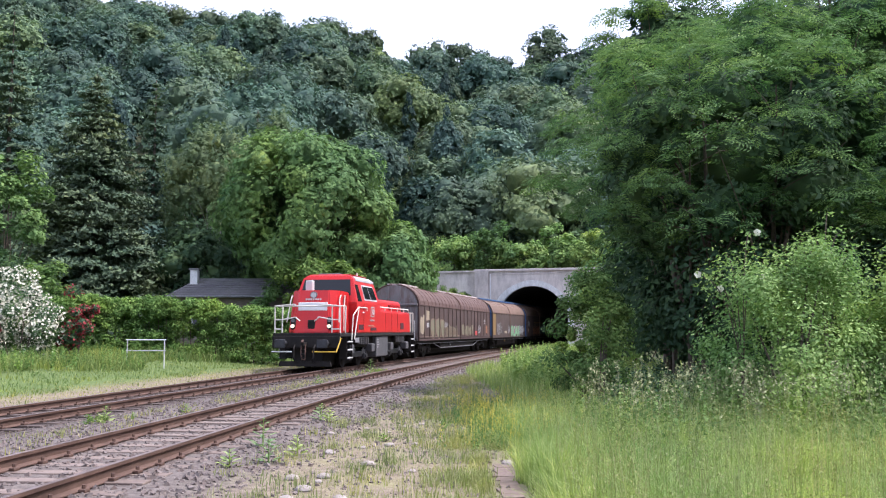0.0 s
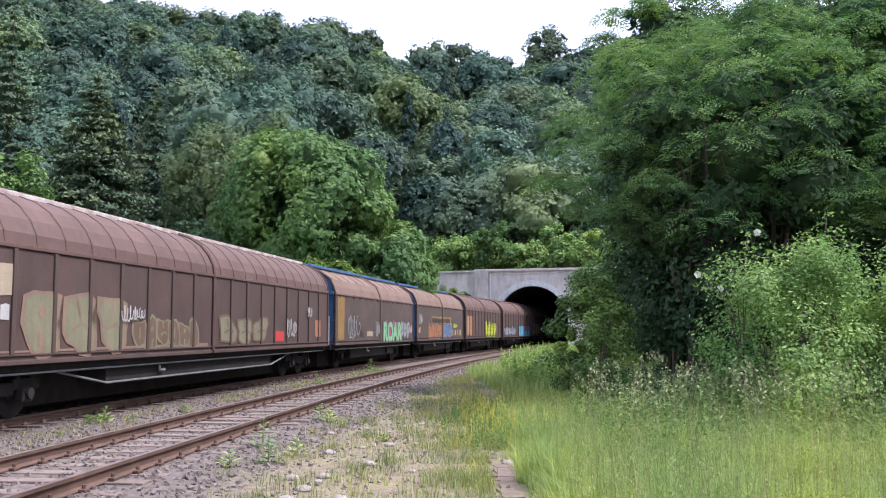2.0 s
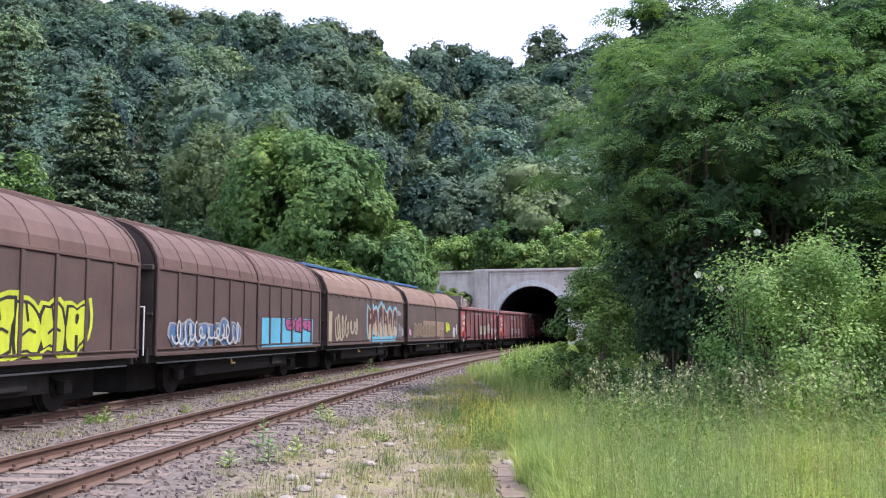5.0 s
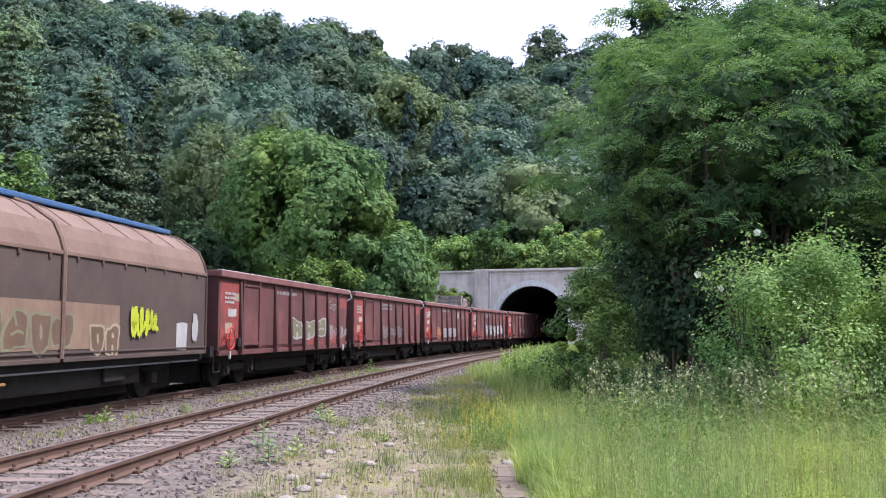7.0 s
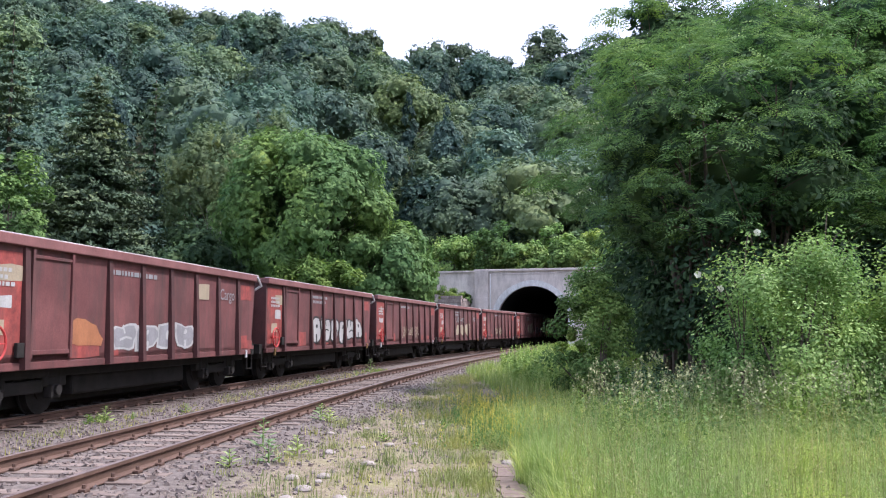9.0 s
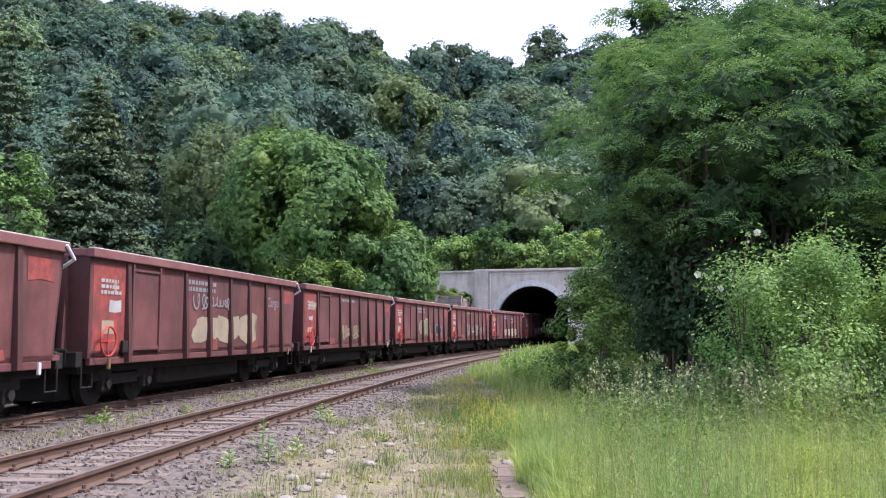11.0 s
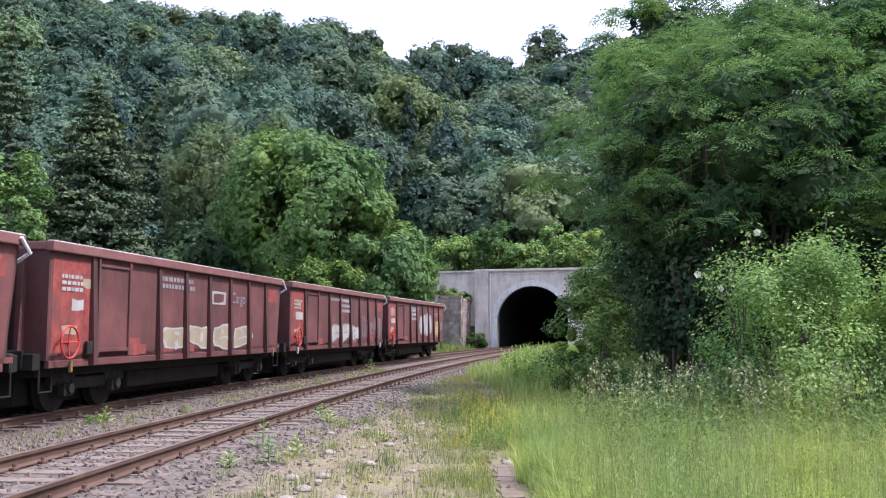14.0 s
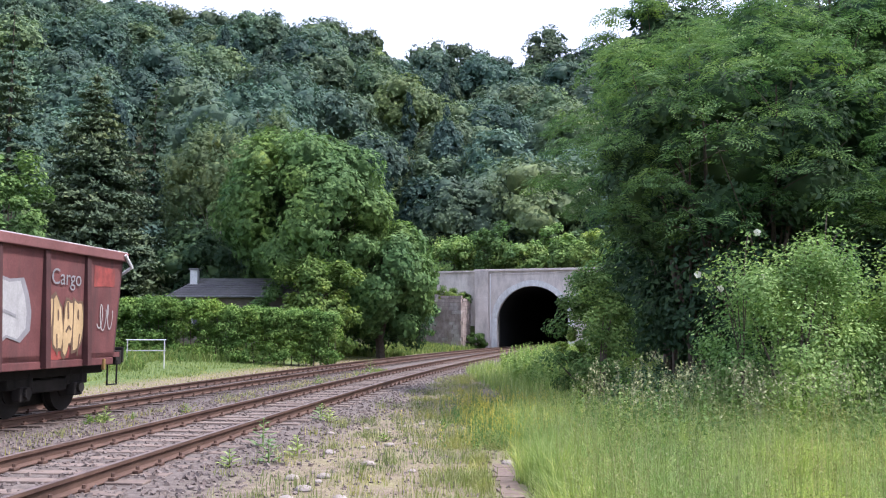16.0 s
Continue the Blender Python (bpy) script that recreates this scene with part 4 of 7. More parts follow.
shrub("privet_bush", 3.12, 18.4, 1.6, 3.0, 1.7, 44, 300, 0.075, NETTLE, "rounded grey-green privet bush before the tunnel", 109)
shrub("privet_bush", 8.6, 40, 5.0, 4.2, 4.0, 40, 220, 0.2, BUSHGREEN, "grey-green privet bush beside the cutting", 115)
shrub("privet_bush", 13.4, 62, 8.0, 6.5, 6.0, 50, 190, 0.32, GREEN, "green bush on the bank beside the portal", 116)
shrub("wild_rose_bush", 5.2, 13.6, 2.5, 2.8, 2.2, 60, 400, 0.062, BUSHGREEN, "wild rose bush with a few white blossoms", 110)
shrub("dogwood_bush", 7.0, 14.2, 3.4, 2.7, 2.4, 70, 420, 0.072, BUSHGREEN, "pale green dogwood bush in full leaf", 111)
shrub("dogwood_bush", 9.4, 14.6, 3.2, 3.0, 2.4, 60, 420, 0.075, BUSHGREEN, "pale green dogwood bush at the meadow's edge", 112)


def arching_spray(name, x, y, z, tips, label, seed, blossom=False):
    """Long shoots that stand out of a bush, with leaves and a few open flowers."""
    rng = np.random.default_rng(seed)
    e = tagged(empty(name, Matrix.Translation((x, y, float(land(x, y)) - 0.02))), label, "bush")
    P, N, F = [], [], []
    for tx, ty, tz in tips:
        pts = []
        for i in range(9):
            t = i / 8
            pts.append((tx * t * t, ty * t * t, 0.2 + (tz - 0.2) * (1 - (1 - t) ** 1.7)))
        part("shoot", tube(B(), pts, 0.008, 5), BARK, e)
        q = np.array(pts[3:])
        for p in q:
            for k in range(16):
                P.append(p + rng.normal(size=3) * 0.1)
                N.append(rng.normal(size=3) * 0.6 + (0, 0, 0.8))
        if blossom:
            for p in q[-1:]:
                if rng.random() < 0.85:
                    F.append(p + rng.normal(size=3) * 0.08 + (0, -0.1, 0))
    v, f = scatter(*LEAF, np.array(P), rot_frames(np.array(N), rng), 0.07 * (0.7 + 0.6 * rng.random(len(P))))
    raw("leaves", v, f, BUSHGREEN, e)
    for p in F:
        a = rng.random() * 6
        bm = B()
        for i in range(5):
            c = Vector((0.03 * math.cos(a + i * 1.257), 0, 0.03 * math.sin(a + i * 1.257)))
            bmesh.ops.create_circle(bm, cap_ends=True, segments=7, radius=0.026, matrix=Matrix.Translation(c + Vector(p)) @ Matrix.Rotation(math.pi / 2 + 0.3 * math.sin(i), 4, "X"))
        part("blossom", bm, WHITEFLOWER, e)


arching_spray("wild_rose_shoots", 4.35, 13.2, 0, [(-0.55, 0, 2.45), (-0.3, 0.1, 2.35), (0.15, 0, 3.1), (-0.2, 0, 2.8), (0.1, -0.1, 2.3)], "arching wild rose shoots with open white flowers", 120, True)
arching_spray("dogwood_shoots", 5.9, 14.0, 0, [(0.1, 0, 3.5), (0.25, 0, 3.2), (-0.1, 0, 3.1), (0.6, 0, 3.0)], "upright leafy shoots above the bush", 121)
arching_spray("dogwood_shoots", 7.2, 13.8, 0, [(0.3, 0, 3.1), (-0.3, 0, 3.0), (0.8, 0, 2.9)], "thin leafy shoots above the bush", 122)


def hedge():
    rng = np.random.default_rng(7)
    ax, ay, bx, by = -18.4, 39.0, -5.4, 45.5
    n_ = 1050
    e = tagged(empty("hedge", Matrix.Translation((0, 0, 0))), "clipped leafy hedge in front of the low house", "hedge")
    t = rng.random(n_)
    side = np.where(rng.random(n_) < 0.6, -0.45, 0.3) + rng.normal(size=n_) * 0.12
    z = np.where(rng.random(n_) < 0.4, rng.uniform(1.9, 2.5, n_), rng.uniform(0.1, 2.3, n_))
    dx, dy = bx - ax, by - ay
    L = math.hypot(dx, dy)
    c = np.stack([ax + dx * t - dy / L * side, ay + dy * t + dx / L * side, z], 1)
    c[:, 2] += land(c[:, 0], c[:, 1]) + 0.1 + 0.07 * np.sin(t * 37) * (z > 1.6) + 0.06 * np.sin(t * 91) * (z > 1.6)
    v, f = cloud(c, rng.uniform(0.24, 0.42, n_), 100, 0.125, rng, up=0.5)
    raw("foliage", v, f, HEDGELEAF, e)
    bm = B()
    for k in range(40):
        q = k / 39
        x, y = ax + dx * q, ay + dy * q
        g = float(land(x, y))
        cyl(bm, (x, y, g - 0.05), (x + rng.normal() * 0.1, y, g + 1.9), 0.03, 5, 0.015)
    part("stem", bm, BARK, e)


hedge()


def flowering(name, x, y, w, h, seed, petal, label, n=34, share=90):
    e = shrub(name, x, y, w, h, w * 0.8, n, 170, 0.12, DEEPGREEN, label, seed)
    rng = np.random.default_rng(seed)
    c, r = crown_clumps(w, h, n, rng, 0.0, 0.2)
    c[:, 1] *= 0.8
    v, f = cloud(c, np.minimum(r, h * 0.3) * 1.08, share, 0.09, rng, TUFT, up=0.5, inner=0.85)
    v[:, 2] = np.maximum(v[:, 2], 0.1)
    raw("blossom", v, f, petal, e)


flowering("white_flowering_bush", -16.2, 34.5, 2.9, 3.0, 201, WHITEFLOWER, "bush covered in white blossom", 34, 80)
flowering("white_flowering_bush", -17.6, 37.0, 2.6, 3.9, 202, WHITEFLOWER, "taller bush with white blossom", 30, 70)
flowering("red_flowering_bush", -14.2, 35.2, 1.4, 2.6, 203, REDFLOWER, "bush with dark red blossom", 20, 36)
flowering("red_flowering_bush", -17.2, 33.2, 1.5, 2.3, 204, REDFLOWER, "red blossoming bush among the white one", 20, 36)


# ---------------------------------------------------------------- grass and stones
def blades(n, sampler, hmin, hmax, wid, rng, lean=0.35):
    x, y = sampler(n, rng)
    n = len(x)
    z = land(x, y) - 0.02
    h = rng.uniform(hmin, hmax, n) * (0.82 + 0.4 * vnoise(x, y, 1.7, 5) + 0.2 * vnoise(x, y, 0.6, 6))
    a = rng.random(n) * 6.283
    b = rng.random(n) * 6.283
    l = np.abs(rng.normal(size=n)) * lean * h
    w = wid * rng.uniform(0.6, 1.3, n)
    wx, wy = np.cos(a) * w, np.sin(a) * w
    lx, ly = np.cos(b) * l, np.sin(b) * l
    p = np.stack([np.stack([x - wx, y - wy, z], 1), np.stack([x + wx, y + wy, z], 1),
                  np.stack([x + wx * 0.7 + lx * 0.35, y + wy * 0.7 + ly * 0.35, z + h * 0.6], 1), np.stack([x - wx * 0.7 + lx * 0.35, y - wy * 0.7 + ly * 0.35, z + h * 0.6], 1),
                  np.stack([x + wx * 0.1 + lx, y + ly, z + h * (1 - 0.15 * (l / h))], 1), np.stack([x - wx * 0.1 + lx, y + ly, z + h * (1 - 0.15 * (l / h))], 1)], 1)
    f = np.array([(0, 1, 2, 3), (3, 2, 4, 5)])[None] + (np.arange(n) * 6)[:, None, None]
    return p.reshape(-1, 3), f.reshape(-1, 4)


def strew(name, jobs, material, label, category, seed):
    rng = np.random.default_rng(seed)
    V, F, off = [], [], 0
    for job in jobs:
        v, f = blades(*job, rng) if len(job) == 5 else blades(*job[:5], rng, job[5])
        V.append(v)
        F.append(f + off)
        off += len(v)
    raw(name, np.concatenate(V), np.concatenate(F), material)
    tagged(bpy.data.objects[name], label, category, kind="stuff")


def edge_x(y):
    """Where the tall grass begins beside the trodden path."""
    return 1.05 + 0.012 * (y - 8) + 0.18 * np.sin(y * 1.7) + 0.1 * np.sin(y * 4.1)


def meadow(n, rng):
    y = 5.2 + 11.5 * rng.random(n) ** 1.25
    x = edge_x(y) + (y * 0.56 + 0.6 - edge_x(y)) * rng.random(n)
    return x, y


def shade_strip(n, rng):
    y = rng.uniform(15, 44, n)
    x = near_x(y) + np.clip(4.2 - 0.2 * (y - 24), 1.7, 4.6) + rng.random(n) * (y * 0.25 + 1.0)
    keep = x < 4.6 + (y - 15) * 0.55
    return x[keep], y[keep]


def gravel_tufts(n, rng):
    m = n // 22
    cy = 6.5 + 27 * rng.random(m) ** 1.4
    cx = near_x(cy) + 1.7 + rng.random(m) ** 0.7 * np.maximum(1.2, edge_x(cy) - near_x(cy) - 1.9)
    k = rng.integers(0, m, n)
    x, y = cx[k] + rng.normal(size=n) * 0.09, cy[k] + rng.normal(size=n) * 0.09
    keep = ~((np.abs(x - 0.75) < 0.13) & (y < 12))
    return x[keep], y[keep]


def path_side(n, rng):
    y = rng.uniform(6.5, 20, n)
    x = edge_x(y) - np.abs(rng.normal(size=n)) * 0.5
    keep = ~((np.abs(x - 0.72) < 0.19) & (y < 13))
    return x[keep], y[keep]


def path_rim(n, rng):
    y = rng.uniform(6.5, 20, n)
    x = edge_x(y) - np.abs(rng.normal(size=n)) * 0.16
    keep = ~((np.abs(x - 0.72) < 0.19) & (y < 13))
    return x[keep], y[keep]


def verge(n, rng):
    y = rng.uniform(14, 60, n)
    x = far_x(y) - 3.9 - rng.random(n) ** 1.2 * 7.5 - 0.6 * np.sin(y * 0.7)
    return x, y


def verge_back(n, rng):
    y = rng.uniform(20, 58, n)
    x = far_x(y) - 6.2 - rng.random(n) * 5.5 - 0.8 * np.sin(y * 0.7)
    return x, y


def bank(n, rng):
    y = rng.uniform(58, 84, n)
    x = far_x(y) - 2.6 - rng.random(n) * 5
    return x, y


strew("meadow_grass", [(84000, meadow, 0.26, 0.8, 0.0044, 0.85), (20000, shade_strip, 0.2, 0.6, 0.009), (3500, path_rim, 0.1, 0.35, 0.004), (3000, path_side, 0.06, 0.24, 0.004, 0.6)], GRASSBLADE, "tall uncut green meadow grass in seed", "grass", 301)
strew("dry_tufts", [(21000, gravel_tufts, 0.05, 0.22, 0.0045), (11000, path_side, 0.06, 0.27, 0.004, 0.6)], DRYGRASS, "sparse dry grass tufts on stony ground", "grass", 302)
strew("verge_grass", [(20000, verge, 0.06, 0.22, 0.012, 0.6), (22000, verge_back, 0.25, 0.75, 0.014, 0.7), (7000, bank, 0.2, 0.6, 0.03)], VERGEGRASS, "green grass verge below the hedge", "grass", 303)


def seed_heads(name, sampler, n, h0, h1, material, label, seed, head=0.06):
    """Thin stalks that carry pale panicles."""
    rng = np.random.default_rng(seed)
    x, y = sampler(n, rng)
    z = land(x, y)
    h = rng.uniform(h0, h1, len(x))
    lean = rng.normal(size=(len(x), 2)) * 0.12 * h[:, None]
    V, F = [], []
    k = 9
    P = np.repeat(np.stack([x + lean[:, 0], y + lean[:, 1], z + h], 1), k, 0)
    t = np.tile(np.linspace(0, 1, k), len(x))
    hh = np.repeat(h, k)
    P[:, 2] -= t * 0.3 * hh * 0.6
    P += rng.normal(size=P.shape) * (0.012 + 0.03 * t[:, None])
    v, f = scatter(*LEAF, P, rot_frames(rng.normal(size=P.shape) + (0, 0, 0.2), rng), head * (0.3 + 0.5 * rng.random(len(P))))
    w = 0.0013
    s = np.stack([np.stack([x - w, y, z], 1), np.stack([x + w, y, z], 1), np.stack([x + lean[:, 0] + w, y + lean[:, 1], z + h], 1), np.stack([x + lean[:, 0] - w, y + lean[:, 1], z + h], 1)], 1)
    sf = np.array([(0, 1, 2, 3)])[None] + (np.arange(len(x)) * 4)[:, None, None]
    raw(name, np.concatenate([v, s.reshape(-1, 3)]), np.concatenate([f, sf.reshape(-1, 4) + len(v)]), material)
    tagged(bpy.data.objects[name], label, "grass", kind="stuff")


def meadow_back(n, rng):
    y = rng.uniform(10.5, 15.5, n)
    x = 2.0 + (y * 0.56 - 1.6) * rng.random(n)
    return x, y


def leafy_weeds(name, sampler, n, h0, h1, size, material, label, seed, per=26, category="weeds"):
    """Upright stalks with leaves up their height."""
    rng = np.random.default_rng(seed)
    x, y = sampler(n, rng)
    z = land(x, y)
    h = rng.uniform(h0, h1, len(x))
    t = np.tile(np.linspace(0.12, 1, per), len(x))
    P = np.repeat(np.stack([x, y, z], 1), per, 0)
    hh = np.repeat(h, per)
    a = rng.random(len(P)) * 6.283
    r = (0.1 * (1.1 - t)) * hh * 0.9 + 0.015
    P[:, 0] += np.cos(a) * r
    P[:, 1] += np.sin(a) * r
    P[:, 2] += t * hh
    N = np.stack([np.cos(a) * 0.6, np.sin(a) * 0.6, np.full(len(P), 0.8)], 1) + rng.normal(size=P.shape) * 0.25
    v, f = scatter(*LEAF, P, rot_frames(N, rng), size * (1.25 - 0.8 * t) * (0.7 + 0.6 * rng.random(len(P))))
    raw(name, v, f, material)
    tagged(bpy.data.objects[name], label, category, kind="stuff")


def portal_weeds(n, rng):
    y = rng.uniform(26, 66, n)
    x = near_x(y) + np.clip(4.6 - 0.13 * (y - 26), 2.2, 4.6) + rng.random(n) * 3.5
    return x, y


def yellow_zone(n, rng):
    y = rng.uniform(12.5, 20, n)
    x = 1.2 + rng.normal(size=n) * 0.55
    keep = ~((np.abs(x - 0.72) < 0.19) & (y < 13))
    return x[keep], y[keep]


def between_tracks(n, rng):
    m = max(3, n // 14)
    cy = 12 + 26 * rng.random(m)
    cx = far_x(cy) + 1.6 + rng.random(m) * np.maximum(0.4, near_x(cy) - far_x(cy) - 2.9)
    k = rng.integers(0, m, n)
    return cx[k] + rng.normal(size=n) * 0.14, cy[k] + rng.normal(size=n) * 0.14


def wood_edge(n, rng):
    y = rng.uniform(15.2, 19.5, n)
    x = 3.0 + rng.random(n) * (y * 0.56 - 2.4)
    return x, y


def ochre_strip(n, rng):
    y = rng.uniform(15, 60, n)
    x = far_x(y) - 2.0 - rng.random(n) * 2.2
    return x, y


leafy_weeds("meadow_herbs", meadow, 2600, 0.25, 0.6, 0.03, GRASSBLADE, "fine leafy herbs among the meadow grass", 321, 20)
seed_heads("grass_panicles", meadow, 2400, 0.55, 0.95, DRYGRASS, "pale grass panicles above the meadow", 311, 0.03)
seed_heads("tall_panicles", meadow_back, 420, 0.8, 1.3, PANICLE, "tall pale seed heads before the bushes", 312, 0.07)
leafy_weeds("verge_weeds", verge_back, 700, 0.3, 0.8, 0.12, HEDGELEAF, "leafy weeds in the verge below the hedge", 322)
leafy_weeds("nettles", meadow_back, 480, 0.5, 1.1, 0.1, NETTLE, "nettles and tall weeds along the wood's edge", 313)
# Shade under the trees is put into these weeds' darker green.
leafy_weeds("undergrowth", wood_edge, 900, 0.4, 1.1, 0.14, DEEPGREEN, "weeds with leaves darkened for the shade of the trees", 314)
leafy_weeds("cutting_weeds", portal_weeds, 560, 0.35, 1.0, 0.18, BUSHGREEN, "tall green weeds beside the track before the tunnel", 318)
leafy_weeds("yellow_weeds", yellow_zone, 520, 0.2, 0.5, 0.05, YOUNG, "yellow-green weeds beside the path", 315)
seed_heads("yellow_flowers", yellow_zone, 620, 0.2, 0.5, YELLOWFLOWER, "small yellow flowers beside the path", 316, 0.03)
leafy_weeds("ballast_weeds", between_tracks, 40, 0.06, 0.18, 0.07, YOUNG, "weeds growing in the ballast", 317, 22)
strew("ochre_grass", [(8000, ochre_strip, 0.03, 0.12, 0.01), (2500, between_tracks, 0.05, 0.18, 0.006)], DRYGRASS, "dry ochre grass along the far rails", "grass", 304)


def weed(name, x, y, h, n, size, seed, material, label):
    """A single broad-leaved plant."""
    rng = np.random.default_rng(seed)
    e = tagged(empty(name, Matrix.Translation((x, y, float(land(x, y)) - 0.01))), label, "weed")
    part("stalk", cyl(B(), (0, 0, 0), (0, 0, h), 0.012, 6, 0.004), GRASSBLADE, e)
    t = np.linspace(0.05, 1, n)
    a = np.arange(n) * 2.4
    r = 0.3 * (1.15 - t) * h * 1.3 + 0.02
    P = np.stack([np.cos(a) * r, np.sin(a) * r, t * h * 0.98], 1)
    N = np.stack([np.cos(a) * 0.55, np.sin(a) * 0.55, np.full(n, 0.8)], 1) + rng.normal(size=(n, 3)) * 0.12
    fr = rot_frames(N, rng)
    out = np.stack([np.cos(a), np.sin(a), np.full(n, 0.35)], 1)
    out /= np.linalg.norm(out, axis=1, keepdims=True)
    sidev = np.cross(out, N / np.linalg.norm(N, axis=1, keepdims=True))
    sidev /= np.linalg.norm(sidev, axis=1, keepdims=True)
    fr = np.stack([sidev, out, np.cross(sidev, out)], 2)
    v, f = scatter([(0, -0.5, 0), (0.2, -0.15, 0.04), (0.16, 0.25, 0.02), (0, 0.5, -0.05), (-0.16, 0.25, 0.02), (-0.2, -0.15, 0.04)], [(0, 1, 2, 3, 4, 5)], P, fr, size * (1.5 - 0.9 * t))
    raw("leaves", v, f, material, e)


MULLEIN = leaf_mat("grey_green_mullein", (0.14, 0.2, 0.09), (0.2, 0.27, 0.12), (0.26, 0.33, 0.16), 0.8, 0.25)
for k, (x, y, h, n, size, mt) in enumerate([(-2.25, 16.9, 0.42, 34, 0.2, MULLEIN), (-2.05, 16.6, 0.36, 26, 0.18, MULLEIN), (-2.55, 13.0, 0.55, 20, 0.24, MULLEIN), (-2.2, 11.6, 0.42, 26, 0.2, MULLEIN), (-1.95, 12.3, 0.38, 26, 0.18, MULLEIN), (-2.6, 11.2, 0.3, 22, 0.18, MULLEIN),
                                               (-6.55, 16.9, 0.26, 24, 0.18, YOUNG), (-6.2, 16.8, 0.45, 22, 0.2, MULLEIN), (-5.9, 17.4, 0.2, 16, 0.13, YOUNG), (-5.2, 18.5, 0.25, 18, 0.16, YOUNG), (-2.9, 30.5, 0.45, 22, 0.2, YOUNG), (-2.7, 34.0, 0.8, 30, 0.22, MULLEIN), (-3.9, 28.5, 0.4, 24, 0.2, YOUNG), (-0.9, 14.0, 0.2, 20, 0.14, YOUNG)]):
    weed("mullein" if mt is MULLEIN else "dock_plant", x, y, h * 0.75, n, size * 0.62, 900 + k, mt, "broad-leaved grey-green weed in the gravel" if mt is MULLEIN else "yellow-green leafy weed in the ballast")


def path_stones():
    rnd = random.Random(3)
    for k in range(16):
        y = 7.6 + k * 0.26
        x = 0.68 + 0.004 * k + rnd.uniform(-0.03, 0.03)
        w, d = rnd.uniform(0.1, 0.14), rnd.uniform(0.1, 0.13)
        s = part("path_slab", box(B(), -w, -d, -0.05, w, d, 0.008, 0.006), SLAB)
        s.matrix_world = pose(x, y, float(land(x, y)) + 0.004, rnd.uniform(-3, 3), rnd.uniform(-3, 3), rnd.uniform(-12, 12))
        tagged(s, "worn flat reddish stone slab in the trodden path", "stone slab", "slabs of the path")
    for k in range(26):
        y = rnd.uniform(7.5, 17)
        x = float(near_x(y)) + 2.0 + rnd.random() * (float(edge_x(y)) - float(near_x(y)) - 2.2)
        r = rnd.uniform(0.035, 0.1)
        bm = B()
        bmesh.ops.create_icosphere(bm, subdivisions=2, radius=r)
        for v in bm.verts:
            v.co *= 1 + 0.25 * noise.noise(v.co * 9 + Vector((k, 0, 0)))
            v.co.z *= 0.5
        s = part("loose_stone", bm, PALEROCK)
        s.matrix_world = pose(x, y, float(land(x, y)) + r * 0.15, 0, 0, rnd.uniform(0, 360))
        tagged(s, "loose pale stone lying on the gravel", "stone", "loose stones on the gravel")


SLAB = worn("path_slab", (0.13, 0.095, 0.075), (0.2, 0.15, 0.125), 4, 0.95, 0, 30)
PALEROCK = worn("pale_rock", (0.22, 0.19, 0.165), (0.33, 0.295, 0.265), 5, 0.95, 0, 40)
path_stones()


def house():
    e = tagged(empty("house", Matrix.Translation((-12.6, 56.4, 0.25))), "low house with a dark slate roof behind the hedge", "house")
    # Wall darkened to brown: the shade under the eaves is in its colour.
    HOUSEWALL = worn("eaves_shaded_wall", (0.12, 0.1, 0.08), (0.2, 0.17, 0.14), 1.5, 0.9, 0, 20)
    SLATE = worn("dark_slate", (0.085, 0.08, 0.085), (0.15, 0.14, 0.145), 1.2, 0.65, 0, 14, (0.07, 0.075, 0.05), 0.5)
    w, d, ez, rz = 3.9, 2.6, 3.35, 4.55
    part("wall", box(B(), -w + 0.4, -d + 0.4, -0.3, w - 0.4, d - 0.4, ez - 0.05), HOUSEWALL, e)
    bm = B()
    a = [bm.verts.new(p) for p in ((-w, -d, ez), (w, -d, ez), (w, d, ez), (-w, d, ez))]
    r = [bm.verts.new((-w + 1.2, 0, rz)), bm.verts.new((w - 0.3, 0, rz))]
    bm.faces.new((a[0], a[1], r[1], r[0]))
    bm.faces.new((a[2], a[3], r[0], r[1]))
    bm.faces.new((a[3], a[0], r[0]))
    bm.faces.new((a[1], a[2], r[1]))
    bm.faces.new(a[::-1])
    bmesh.ops.recalc_face_normals(bm, faces=bm.faces[:])
    roof = part("roof", bm, SLATE, e)
    for k in range(9):
        t = (k + 0.5) / 9.5
        y, z = -d + d * t, ez + (rz - ez) * t
        part("slate_course", box(B(), -w + 1.15 * t + 0.1, y - 0.02, z + 0.0, w - 0.3 * t - 0.1, y + 0.02, z + 0.035), SLATE, roof)
    part("gutter", tube(B(), [(-w, -d - 0.05, ez - 0.03), (w, -d - 0.05, ez - 0.03)], 0.06, 8), STEELGREY, e)
    ch = part("chimney", box(B(), -2.95, -0.9, ez + 0.3, -2.5, -0.4, 5.0, 0.02), PALESTONE, roof, "pale rendered chimney")
    part("chimney_cap", box(B(), -3.03, -0.98, 5.03, -2.42, -0.32, 5.12, 0.02), STEELGREY, ch)
    for x in (-1.9, 0.4, 2.2):
        wn_ = part("window", box(B(), x - 0.55, -d + 0.36, 1.1, x + 0.55, -d + 0.41, 2.3, 0.01), WHITE, e)
        part("pane", box(B(), x - 0.46, -d + 0.345, 1.2, x + 0.46, -d + 0.358, 2.2), GLASSDARK, wn_)


GLASSDARK, _g1, _g2 = mat("dark_window_glass", 0.08, 0, 0.6)
_g2.inputs["Base Color"].default_value = (0.02, 0.024, 0.026, 1)
house()


